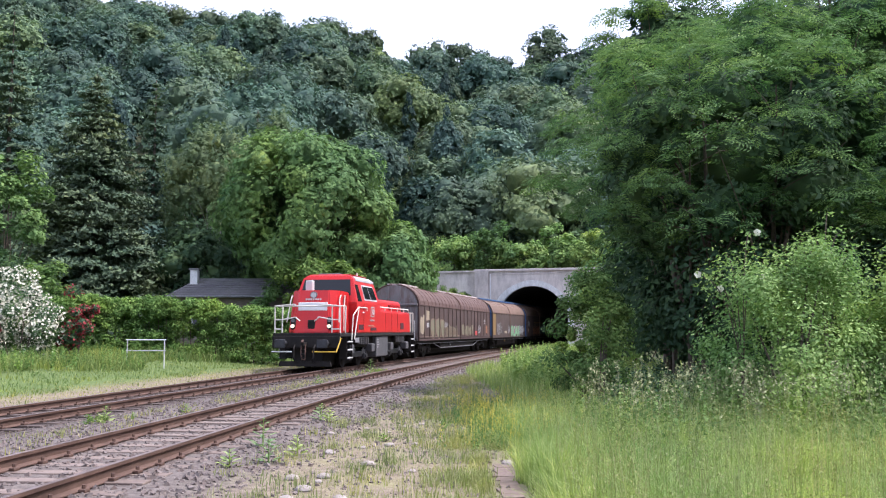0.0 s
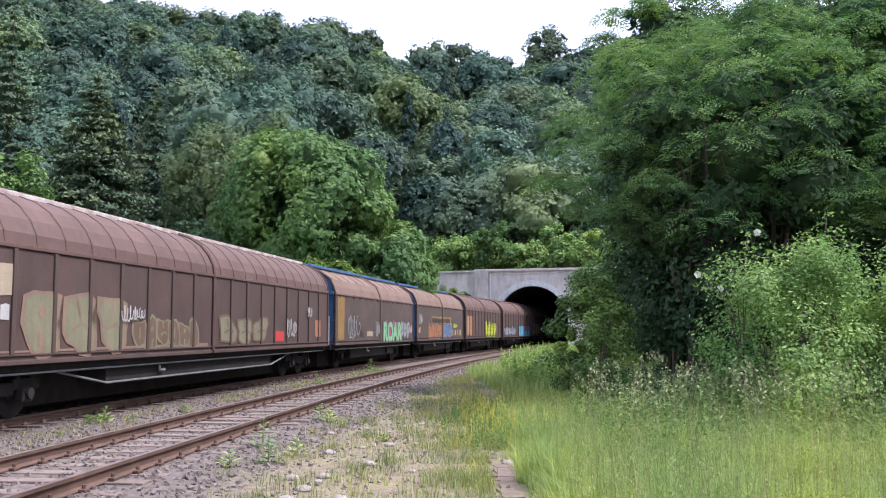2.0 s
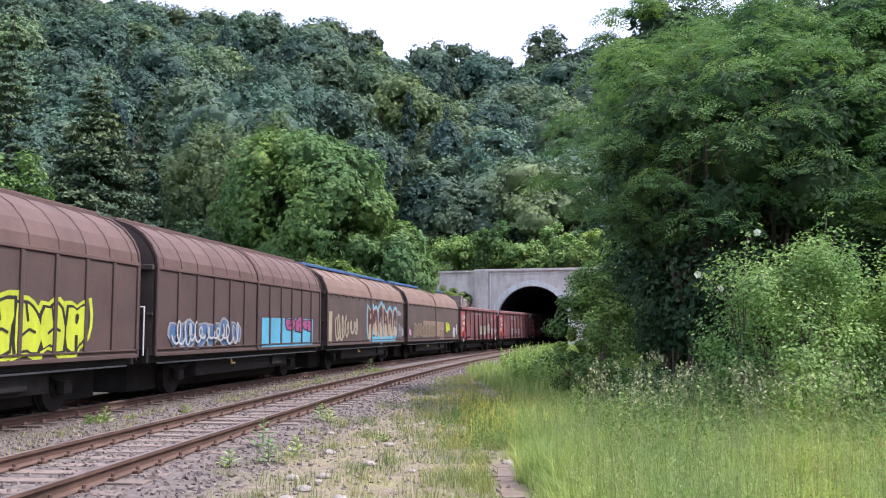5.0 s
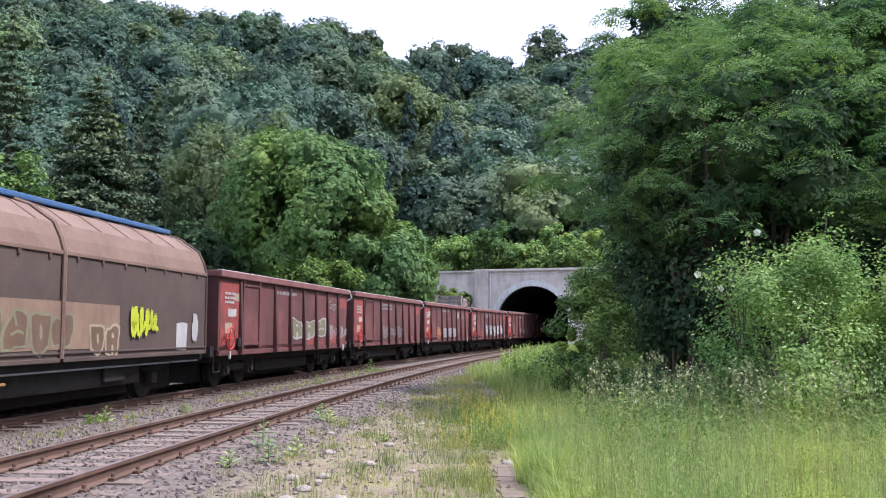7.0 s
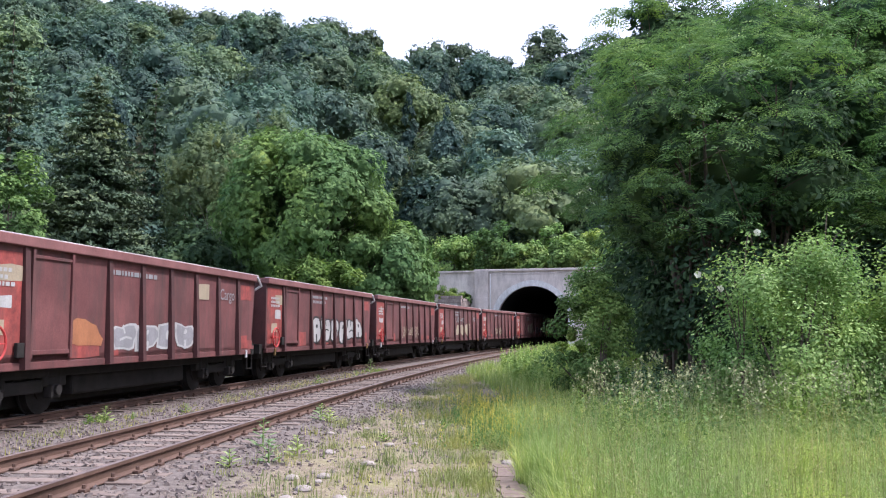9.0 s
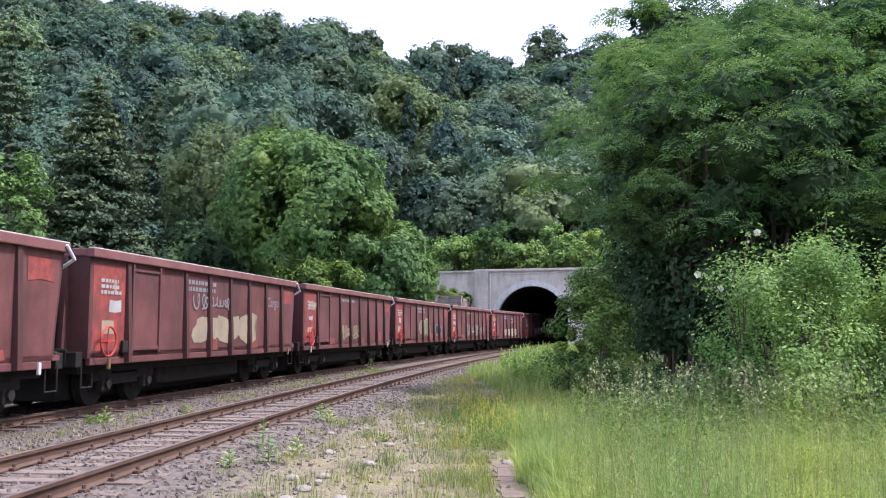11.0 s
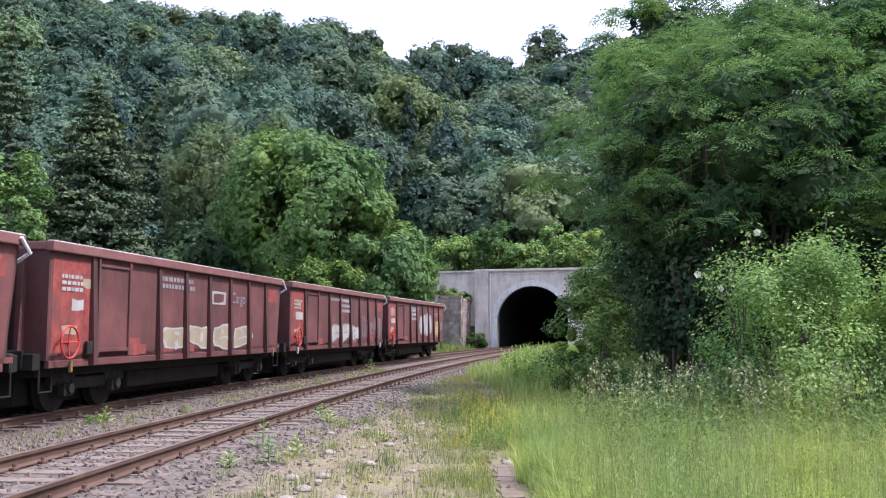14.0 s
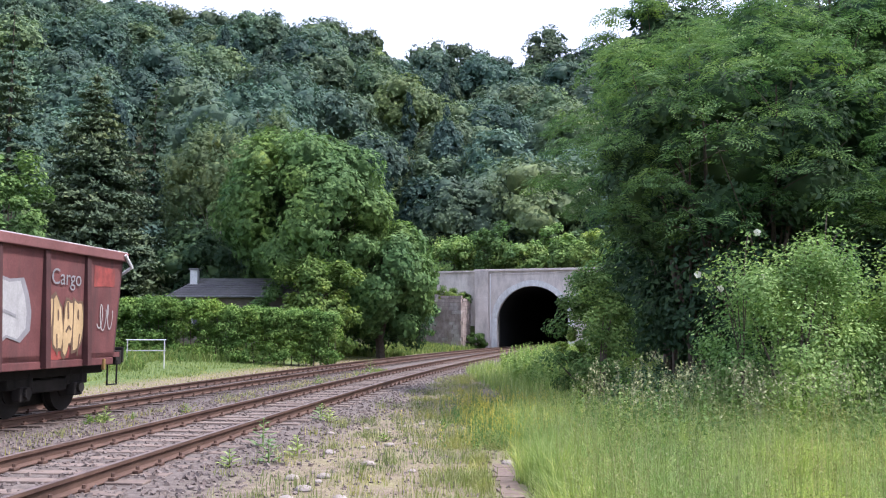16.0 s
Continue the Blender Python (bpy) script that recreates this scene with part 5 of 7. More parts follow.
def gate_frame():
    e = tagged(empty("tube_fence", Matrix.Translation((-11.75, 36.0, float(land(-11.75, 36.0))))), "short pale metal tube fence before the hedge", "fence")
    for x in (-0.75, 0.72):
        part("post", cyl(B(), (x, 0, -0.1), (x, 0, 1.06), 0.025, 8), LIGHTGREY, e)
    for z in (0.62, 1.04):
        part("rail", cyl(B(), (-0.8, 0, z), (0.78, 0, z), 0.022, 8), LIGHTGREY, e)


gate_frame()


def stones():
    rng = np.random.default_rng(9)
    ico = [(-0.5, -0.3, -0.3), (0.45, -0.45, -0.35), (0.5, 0.4, -0.3), (-0.4, 0.5, -0.35), (-0.35, -0.35, 0.3), (0.3, -0.3, 0.42), (0.38, 0.3, 0.28), (-0.3, 0.36, 0.38)]
    fc = [(0, 3, 2, 1), (4, 5, 6, 7), (0, 1, 5, 4), (1, 2, 6, 5), (2, 3, 7, 6), (3, 0, 4, 7)]
    n = 15000
    y = 6.5 + 34 * rng.random(n) ** 1.7
    nx, fx = near_x(y), far_x(y)
    x = fx - 1.9 + rng.random(n) * (nx + 2.3 - fx + 1.9)
    z = land(x, y) + 0.0
    on = (np.abs(np.abs(x - nx) - 0.755) < 0.09) | (np.abs(np.abs(x - fx) - 0.755) < 0.09)
    n2 = 3500
    y2 = 6.5 + 16 * rng.random(n2)
    x2 = near_x(y2) + 1.8 + rng.random(n2) * (edge_x(y2) - near_x(y2) - 1.8)
    x, y, z = np.concatenate([x[~on], x2]), np.concatenate([y[~on], y2]), np.concatenate([z[~on], land(x2, y2)])
    s = 0.038 + 0.04 * rng.random(len(x)) ** 2
    s[-n2:] = 0.012 + 0.05 * rng.random(n2) ** 3
    fr = rot_frames(rng.normal(size=(len(x), 3)) + (0, 0, 0.5), rng)
    oil = np.abs(x - far_x(y)) < 1.25
    for name, pick, mt, lab in (("ballast", ~oil, STONE, "loose grey-brown crushed stone between the tracks"), ("oily_ballast", oil, OILY, "dark oil-stained crushed stone between the far rails")):
        v, f = scatter(ico, fc, np.stack([x, y, z], 1)[pick], fr[pick], s[pick])
        raw(name, v, f, mt)
        tagged(bpy.data.objects[name], lab, "ballast", kind="stuff")


stones()

# ---------------------------------------------------------------- train
# Vehicles: +x is the side towards the meadow, -y the direction of travel, z = 0 the rail tops.
CACHE = {}


def shared(name, key, build, material, parent, m=None, label="", smooth=False):
    """A part on a mesh that alike parts share."""
    if key not in CACHE:
        bm = build()
        me = bpy.data.meshes.new(name)
        if smooth:
            for f in bm.faces:
                f.smooth = True
        bm.to_mesh(me)
        bm.free()
        me.materials.append(material)
        CACHE[key] = me
    ob = new(name, CACHE[key])
    ob.parent = parent
    if m is not None:
        ob.matrix_basis = m
    if label:
        tagged(ob, label)
    return ob


def at(x, y, z, rz=0):
    return pose(x, y, z, 0, 0, rz)


def wheel_bm():
    bm = B()
    cyl(bm, (-0.07, 0, 0), (0.07, 0, 0), 0.46, 24)
    cyl(bm, (-0.1, 0, 0), (-0.06, 0, 0), 0.49, 24)
    cyl(bm, (0.07, 0, 0), (0.1, 0, 0), 0.2, 14)
    return bm


def bogie(parent, y, wb=1.8, material=None):
    def frame_bm():
        bm = B()
        for s in (-1, 1):
            x = s * 1.0
            box(bm, x - 0.09, -wb / 2 - 0.45, 0.52, x + 0.09, -wb / 2 + 0.35, 0.72, 0.03)
            box(bm, x - 0.09, wb / 2 - 0.35, 0.52, x + 0.09, wb / 2 + 0.45, 0.72, 0.03)
            box(bm, x - 0.08, -wb / 2 + 0.3, 0.42, x + 0.08, wb / 2 - 0.3, 0.66, 0.04)
            for q in (-1, 1):
                box(bm, x - 0.02, q * wb / 2 - 0.16, 0.3, x + 0.16, q * wb / 2 + 0.16, 0.56, 0.04)
                for o in (-0.2, 0.2):
                    cyl(bm, (x + 0.05, q * wb / 2 + o, 0.56), (x + 0.05, q * wb / 2 + o, 0.8), 0.07, 10)
                cyl(bm, (x + 0.1, q * wb / 2, 0.46), (x + 0.22, q * wb / 2, 0.46), 0.1, 12)
        box(bm, -1.0, -0.2, 0.5, 1.0, 0.2, 0.78, 0.03)
        return bm
    b = shared("bogie", ("bogie", wb), frame_bm, material or STEELBLACK, parent, at(0, y, 0))
    for q in (-1, 1):
        for s in (-1, 1):
            shared("wheel", "wheel", wheel_bm, STEELBLACK, b, at(s * 0.75, q * wb / 2, 0.46, 0 if s > 0 else 180))
    return b


def buffers(parent, y, sgn, material):
    def bm_():
        bm = B()
        cyl(bm, (0, 0, 0), (0, -0.32, 0), 0.13, 14)
        cyl(bm, (0, -0.3, 0), (0, -0.55, 0), 0.1, 14)
        box(bm, -0.22, -0.62, -0.17, 0.22, -0.55, 0.17, 0.03)
        return bm
    for s in (-1, 1):
        shared("buffer", ("buffer", material.name), bm_, material, parent, at(s * 0.875, y, 1.04, 0 if sgn < 0 else 180))

    def hook():
        bm = B()
        box(bm, -0.06, -0.45, -0.08, 0.06, 0.0, 0.06, 0.02)
        for k in range(3):
            tube(bm, [(-0.07, -0.3 - 0.02 * k, -0.1 - 0.16 * k), (0.07, -0.3 - 0.02 * k, -0.1 - 0.16 * k), (0.07, -0.3, -0.24 - 0.16 * k), (-0.07, -0.3, -0.24 - 0.16 * k), (-0.07, -0.3, -0.1 - 0.16 * k)], 0.022, 6)
        return bm
    shared("coupling", "coupling", hook, STEELBLACK, parent, at(0, y, 1.04, 0 if sgn < 0 else 180))


# ---- paint on the sides
def paint(name, c, rough=0.6):
    return worn(name, tuple(v * 0.8 for v in c), c, 2.5, rough, 0, 30, tuple(v * 0.45 for v in c), 0.5)


P_WHITE = paint("sprayed_white", (0.42, 0.42, 0.41))
P_CREAM = paint("sprayed_cream", (0.36, 0.3, 0.21))
P_GREY = paint("sprayed_silver", (0.26, 0.26, 0.27))
P_OLIVE = paint("faded_olive_spray", (0.2, 0.19, 0.12))
P_GREEN = paint("sprayed_mint_green", (0.22, 0.42, 0.24))
P_LIME = paint("sprayed_neon_yellow", (0.45, 0.52, 0.03))
P_BLUE = paint("sprayed_blue", (0.07, 0.14, 0.26))
P_CYAN = paint("sprayed_cyan", (0.1, 0.36, 0.5))
P_PINK = paint("sprayed_pink", (0.32, 0.07, 0.19))
P_ORANGE = paint("sprayed_orange", (0.36, 0.15, 0.07))
P_AMBER = paint("faded_amber_band", (0.26, 0.16, 0.05))
P_DARK = paint("sprayed_black", (0.02, 0.018, 0.018))
P_MAROON = paint("sprayed_maroon", (0.07, 0.02, 0.025))
P_REDMARK = paint("red_mark", (0.5, 0.05, 0.045))
P_PEACH = paint("faded_peach_spray", (0.23, 0.155, 0.11))
P_STRAW = paint("straw_yellow_spray", (0.52, 0.38, 0.2))
P_BROWNMARK = paint("sprayed_brown", (0.14, 0.09, 0.06))

LIFT = [0]


def flat(outlines, x):
    bm = B()
    for i, o in enumerate(outlines):
        vs = [bm.verts.new((x + 0.0004 * (i % 7), y, z)) for y, z in o]
        try:
            bm.faces.new(vs)
        except ValueError:
            pass
    bmesh.ops.triangulate(bm, faces=bm.faces[:])
    bmesh.ops.recalc_face_normals(bm, faces=bm.faces[:])
    for f in bm.faces:
        if f.normal.x < 0:
            f.normal_flip()
    return bm


def blob(cy, cz, w, h, rng, n=16, rough=0.16, grow=0.0):
    ph = rng.random(3) * 6.28
    o = []
    for i in range(n):
        a = 2 * math.pi * i / n
        k = 1 + rough * math.sin(2 * a + ph[0]) + rough * 0.7 * math.sin(3 * a + ph[1]) + rough * 0.4 * math.sin(5 * a + ph[2])
        sq = 1.0 / max(abs(math.cos(a)), abs(math.sin(a))) ** 0.55
        o.append((cy + (w / 2 + grow) * k * sq * 0.86 * math.cos(a), cz + (h / 2 + grow) * k * sq * 0.86 * math.sin(a)))
    return o


def ribbon(pts, w):
    out = []
    for (a, b) in zip(pts, pts[1:]):
        d = Vector((b[0] - a[0], b[1] - a[1]))
        if d.length < 1e-4:
            continue
        n = Vector((-d.y, d.x)).normalized() * w / 2
        out.append([(a[0] + n.x, a[1] + n.y), (b[0] + n.x, b[1] + n.y), (b[0] - n.x, b[1] - n.y), (a[0] - n.x, a[1] - n.y)])
    return out


def piece(parent, x, y0, y1, z0, z1, n, fill, edge, seed, label, halo=None, holes=True, shade=None):
    """A sprayed row of n fat letter shapes, from y0 to y1 and z0 to z1, on the side at x."""
    rng = np.random.default_rng(seed)
    w = (y1 - y0) / n
    lays = {}
    for i in range(n):
        cy = y0 + w * (i + 0.5)
        h = (z1 - z0) * rng.uniform(0.88, 1.05)
        cz = (z0 + z1) / 2 + rng.normal() * 0.02
        st = rng.bit_generator.state
        if halo is not None:
            lays.setdefault(0, []).append(blob(cy, cz, w * 1.15, h, rng, grow=0.14))
            rng.bit_generator.state = st
        lays.setdefault(1, []).append(blob(cy, cz, w * 1.14, h, rng, grow=0.04))
        rng.bit_generator.state = st
        lays.setdefault(2, []).append(blob(cy, cz, w * 1.0, h * 0.94, rng))
        if shade is not None:
            lays.setdefault(3, []).append(blob(cy, cz - h * 0.22, w * 0.7, h * 0.42, rng, rough=0.22))
        if holes:
            kind = int(rng.integers(0, 3))
            if kind == 0:
                lays.setdefault(4, []).append(blob(cy, cz + h * 0.16, w * 0.2, h * 0.2, rng, 10))
                lays[4] += ribbon([(cy, cz - h * 0.48), (cy + rng.normal() * 0.03, cz - h * 0.14)], w * 0.13)
            elif kind == 1:
                lays.setdefault(4, [])
                lays[4] += ribbon([(cy - w * 0.22, cz - h * 0.1), (cy + w * 0.05, cz), (cy + w * 0.3, cz - h * 0.06)], 0.05)
                lays[4] += ribbon([(cy - w * 0.1, cz + h * 0.4), (cy, cz + h * 0.12)], 0.06)
            else:
                lays.setdefault(4, []).append(blob(cy, cz, w * 0.16, h * 0.42, rng, 10))
    mats = {0: halo, 1: edge, 2: fill, 3: shade, 4: edge}
    for k, o in sorted(lays.items()):
        part("graffiti", flat(o, x + 0.004 + 0.003 * k), mats[k], parent, label if k == 2 else "")


def scrawl(parent, x, y0, y1, z0, z1, material, seed, label, strokes=5, w=0.05):
    """A thin sprayed tag of looping strokes."""
    rng = np.random.default_rng(seed)
    o = []
    cell = (y1 - y0) / strokes
    for k in range(strokes):
        turns, ph, swing = rng.uniform(1.2, 2.2), rng.random() * 6.28, rng.uniform(0.25, 0.5)
        pts = []
        for q in np.linspace(0, 1, 22):
            a = ph + turns * 6.28 * q
            tall = 0.5 + 0.5 * math.sin(a) * (0.7 + 0.3 * math.sin(3 * q + k))
            pts.append((y0 + cell * (k + 0.15 + 0.75 * q + swing * math.cos(a) * 0.6), z0 + (z1 - z0) * tall))
        o += ribbon(pts, w)
    part("graffiti", flat(o, x + 0.02), material, parent, label)


def patch(parent, x, y0, y1, z0, z1, material, seed, name="paint_patch", lift=0.006, label=""):
    rng = np.random.default_rng(seed)
    j = lambda: rng.normal() * 0.015
    o = [(y0 + j(), z0 + j()), ((y0 + y1) / 2, z0 + j()), (y1 + j(), z0 + j()), (y1 + j(), z1 + j()), ((y0 + y1) / 2, z1 + j()), (y0 + j(), z1 + j())]
    return part(name, flat([o], x + lift), material, parent, label)


def bars(parent, x, y, z, w, h, rows, material, seed=0, name="stencilled_marking"):
    """Small lettering that cannot be read: bars of its size."""
    rng = np.random.default_rng(seed)
    o = []
    for r in range(rows):
        zz = z - r * h * 1.7
        q = y
        while q < y + w * rng.uniform(0.7, 1.0):
            l = rng.uniform(0.6, 2.2) * h
            o.append([(q, zz), (q + l, zz), (q + l, zz + h), (q, zz + h)])
            q += l + h * 0.5
    part(name, flat(o, x + 0.012), material, parent)


def lettering(parent, text, x, y, z, size, material, name="lettering", stretch=1.0, bold=0.0, lift=0.02):
    """Readable words in the built-in face, reading along +y on the +x side."""
    cu = bpy.data.curves.new(name, "FONT")
    cu.body, cu.size, cu.offset = text, size, bold
    ob = bpy.data.objects.new(name, cu)
    scene.collection.objects.link(ob)
    me = bpy.data.meshes.new_from_object(ob)
    bpy.data.objects.remove(ob)
    bpy.data.curves.remove(cu)
    me.transform(Matrix(((0, 0, 1, x + lift), (stretch, 0, 0, y), (0, 1, 0, z), (0, 0, 0, 1))))
    me.materials.clear()
    me.materials.append(material)
    o = new(name, me)
    o.parent = parent
    return o


# ---- sliding-wall vans
def van(s0, s1, label, style, side_m, roof_m, ridge_m, end_m, bogied):
    L = s1 - s0
    e = tagged(empty("covered_wagon"), label, "freight wagon", "covered wagons of the train")
    h0, h1 = -L / 2 + 0.45, L / 2 - 0.45
    hw = 1.43
    zb, ze = 1.0, 3.02
    if style == "round":
        pro = [(hw, ze), (1.40, 3.25), (1.27, 3.52), (1.05, 3.78), (0.75, 3.98), (0.4, 4.1), (0.12, 4.13)]
    else:
        pro = [(hw, ze), (1.34, 3.3), (1.2, 3.58), (0.7, 3.92), (0.14, 4.1)]
    out = [(-hw + 0.03, zb), (hw - 0.03, zb), (hw - 0.03, ze)] + [(x - 0.03, z - 0.03) for x, z in pro[1:]] + [(-x + 0.03, z - 0.03) for x, z in pro[:0:-1]] + [(-hw + 0.03, ze)]
    part("body", prism(B(), out, h0 + 0.06, h1 - 0.06), side_m, e)
    # roof shells of the two sliding walls, each side
    for sx in (1, -1):
        for a, b in ((h0, -0.06), (0.06, h1)):
            bm = B()
            ol = [(sx * (x + 0.0), z) for x, z in pro] + [(sx * (x - 0.025), z - 0.03) for x, z in pro[::-1]]
            prism(bm, ol, a, b)
            part("roof_panel", bm, roof_m, e)
            bm = B()
            box(bm, sx * (hw - 0.03), a + 0.03, zb + 0.05, sx * hw, b - 0.03, ze - 0.06, 0.008)
            part("sliding_wall", bm, side_m, e)
            bm = B()
            box(bm, sx * (hw - 0.01), a, ze - 0.05, sx * (hw + 0.03), b, ze + 0.03, 0.012)
            part("eaves_rail", bm, roof_m, e)
            bm = B()
            box(bm, sx * (hw - 0.01), a, 1.13, sx * (hw + 0.03), b, 1.165, 0.008)
            box(bm, sx * (hw - 0.01), a, zb - 0.02, sx * (hw + 0.035), b, zb + 0.06, 0.01)
            part("lower_rail", bm, side_m, e)
    # roof ribs
    n = int(L / (0.95 if style == "round" else 1.15))
    for k in range(n):
        y = h0 + 0.35 + (h1 - h0 - 0.7) * k / (n - 1)
        for sx in (1, -1):
            bm = B()
            seq = pro if style == "round" else pro[2:]
            pts = [(sx * (x + 0.004), z + 0.004) for x, z in seq]
            for (x0, z0), (x1, z1) in zip(pts, pts[1:]):
                cyl(bm, (x0, y, z0), (x1, y, z1), 0.016 if style == "round" else 0.02, 5)
            part("roof_rib", bm, roof_m, e)
    # wall ribs or hooks
    if style == "round":
        m = 2 * max(5, int(L / 2.3))
        for k in range(m + 1):
            y = h0 + 0.06 + (h1 - h0 - 0.12) * k / m
            for sx in (1, -1):
                shared("wall_rib", ("rib", sx, side_m.name), lambda: box(B(), sx * (hw - 0.005), -0.055, 1.16, sx * (hw + 0.04), 0.055, ze - 0.06, 0.015), side_m, e, at(0, y, 0))
    else:
        m = int(L / 1.0)
        for k in range(m):
            y = h0 + 0.6 + (h1 - h0 - 1.2) * k / (m - 1)
            shared("roof_catch", "catch", lambda: box(B(), hw - 0.005, -0.04, ze - 0.15, hw + 0.035, 0.04, ze - 0.05, 0.012), side_m, e, at(0, y, 0))
    part("middle_post", tube(B(), [(hw + 0.02, 0, 1.05)] + [(x + 0.02, 0, z + 0.01) for x, z in pro], 0.05, 6), roof_m if style != "pale" else WHITE, e)
    for y in (h0 + 0.02, h1 - 0.02):
        bm = B()
        for sx in (1, -1):
            tube(bm, [(sx * (hw + 0.015), y, zb)] + [(sx * (x + 0.012), y, z + 0.012) for x, z in pro], 0.035, 6)
        part("end_hoop", bm, side_m, e)
    part("ridge", box(B(), -0.42, h0, 4.07, 0.42, h1, 4.19, 0.03), ridge_m, e)
    # ends
    for sg, y in ((-1, h0), (1, h1)):
        bm = B()
        prism(bm, [(x * 0.97, z) for x, z in out], min(y, y - sg * 0.08), max(y, y - sg * 0.08))
        end = part("end_wall", bm, end_m, e)
        for k, x in enumerate((-0.95, -0.35, 0.35, 0.95)):
            top = 3.35 if abs(x) > 0.5 else 4.05
            bm = box(B(), x - 0.05, y, zb, x + 0.05, y + sg * 0.08, top, 0.015)
            part("end_stanchion", bm, end_m, end)
        part("end_beam", box(B(), -1.38, y, 2.95, 1.38, y + sg * 0.12, 3.07, 0.02), end_m, end)
        part("end_beam", box(B(), -1.38, y, 1.9, 1.38, y + sg * 0.06, 1.97, 0.02), end_m, end)
        part("head_stock", box(B(), -1.3, y - sg * 0.1, 0.82, 1.3, y + sg * 0.12, 1.16, 0.02), STEELBLACK, e)
        buffers(e, y + sg * 0.1, sg, STEELBLACK)
        bm = tube(B(), [(1.25, y + sg * 0.2, 1.0), (1.25, y + sg * 0.2, 2.1), (1.0, y + sg * 0.2, 2.1), (1.0, y + sg * 0.2, 1.0)], 0.02, 6)
        part("grab_rail", bm, LIGHTGREY, e)
    # underframe
    part("side_sill", box(B(), -1.32, h0, 0.84, 1.32, h1, 0.99, 0.02), STEELBLACK, e)
    # Added black block: stops the view through and darkens the space below.
    part("centre_girder", box(B(), -0.62, h0 + 0.3, 0.14, 0.62, h1 - 0.3, 0.84, 0.03), STEELBLACK, e)
    part("sill_edge", box(B(), 1.325, h0 + 0.3, 0.80, 1.36, h1 - 0.3, 0.835, 0.006), STEELGREY, e)
    bm = B()
    if bogied:
        prism(bm, [(-1.25, 0.84), (-1.25, 0.5), (1.25, 0.5), (1.25, 0.84)], -L * 0.22, L * 0.22)
        part("truss_skirt", bm, STEELBLACK, e)
        bm = tube(B(), [(1.27, -L * 0.3, 0.8), (1.27, -L * 0.22, 0.5), (1.27, L * 0.22, 0.5), (1.27, L * 0.3, 0.8)], 0.025, 6)
        part("truss_edge", bm, STEELGREY, e)
        bogie(e, -L / 2 + 3.0)
        bogie(e, L / 2 - 3.0)
    else:
        box(bm, -1.15, -L * 0.26, 0.4, 1.15, L * 0.26, 0.84, 0.05)
        box(bm, 1.16, L * 0.14, 0.5, 1.24, L * 0.2, 0.82, 0.02)
        part("brake_gear", bm, STEELBLACK, e)
        for y in (-L / 2 + 2.6, L / 2 - 2.6):
            for s in (-1, 1):
                shared("wheel", "wheel", wheel_bm, STEELBLACK, e, at(s * 0.75, y, 0.46, 0 if s > 0 else 180))

            def spring():
                bm = B()
                for s in (-1, 1):
                    for k in range(5):
                        l = 0.6 - 0.09 * k
                        box(bm, s * 1.0 - 0.05, -l, 0.7 - 0.03 * k, s * 1.0 + 0.05, l, 0.725 - 0.03 * k)
                    box(bm, s * 1.0 - 0.08, -0.15, 0.34, s * 1.0 + 0.1, 0.15, 0.6, 0.03)
                return bm
            shared("leaf_spring", "spring", spring, STEELBLACK, e, at(0, y, 0))
    bm = tube(B(), [(1.3, -L * 0.12, 0.8), (1.32, -L * 0.12, 0.66), (1.32, -L * 0.12 + 0.25, 0.66)], 0.03, 6)
    part("brake_lever", bm, P_AMBER if not bogied else STEELGREY, e)
    return e, hw


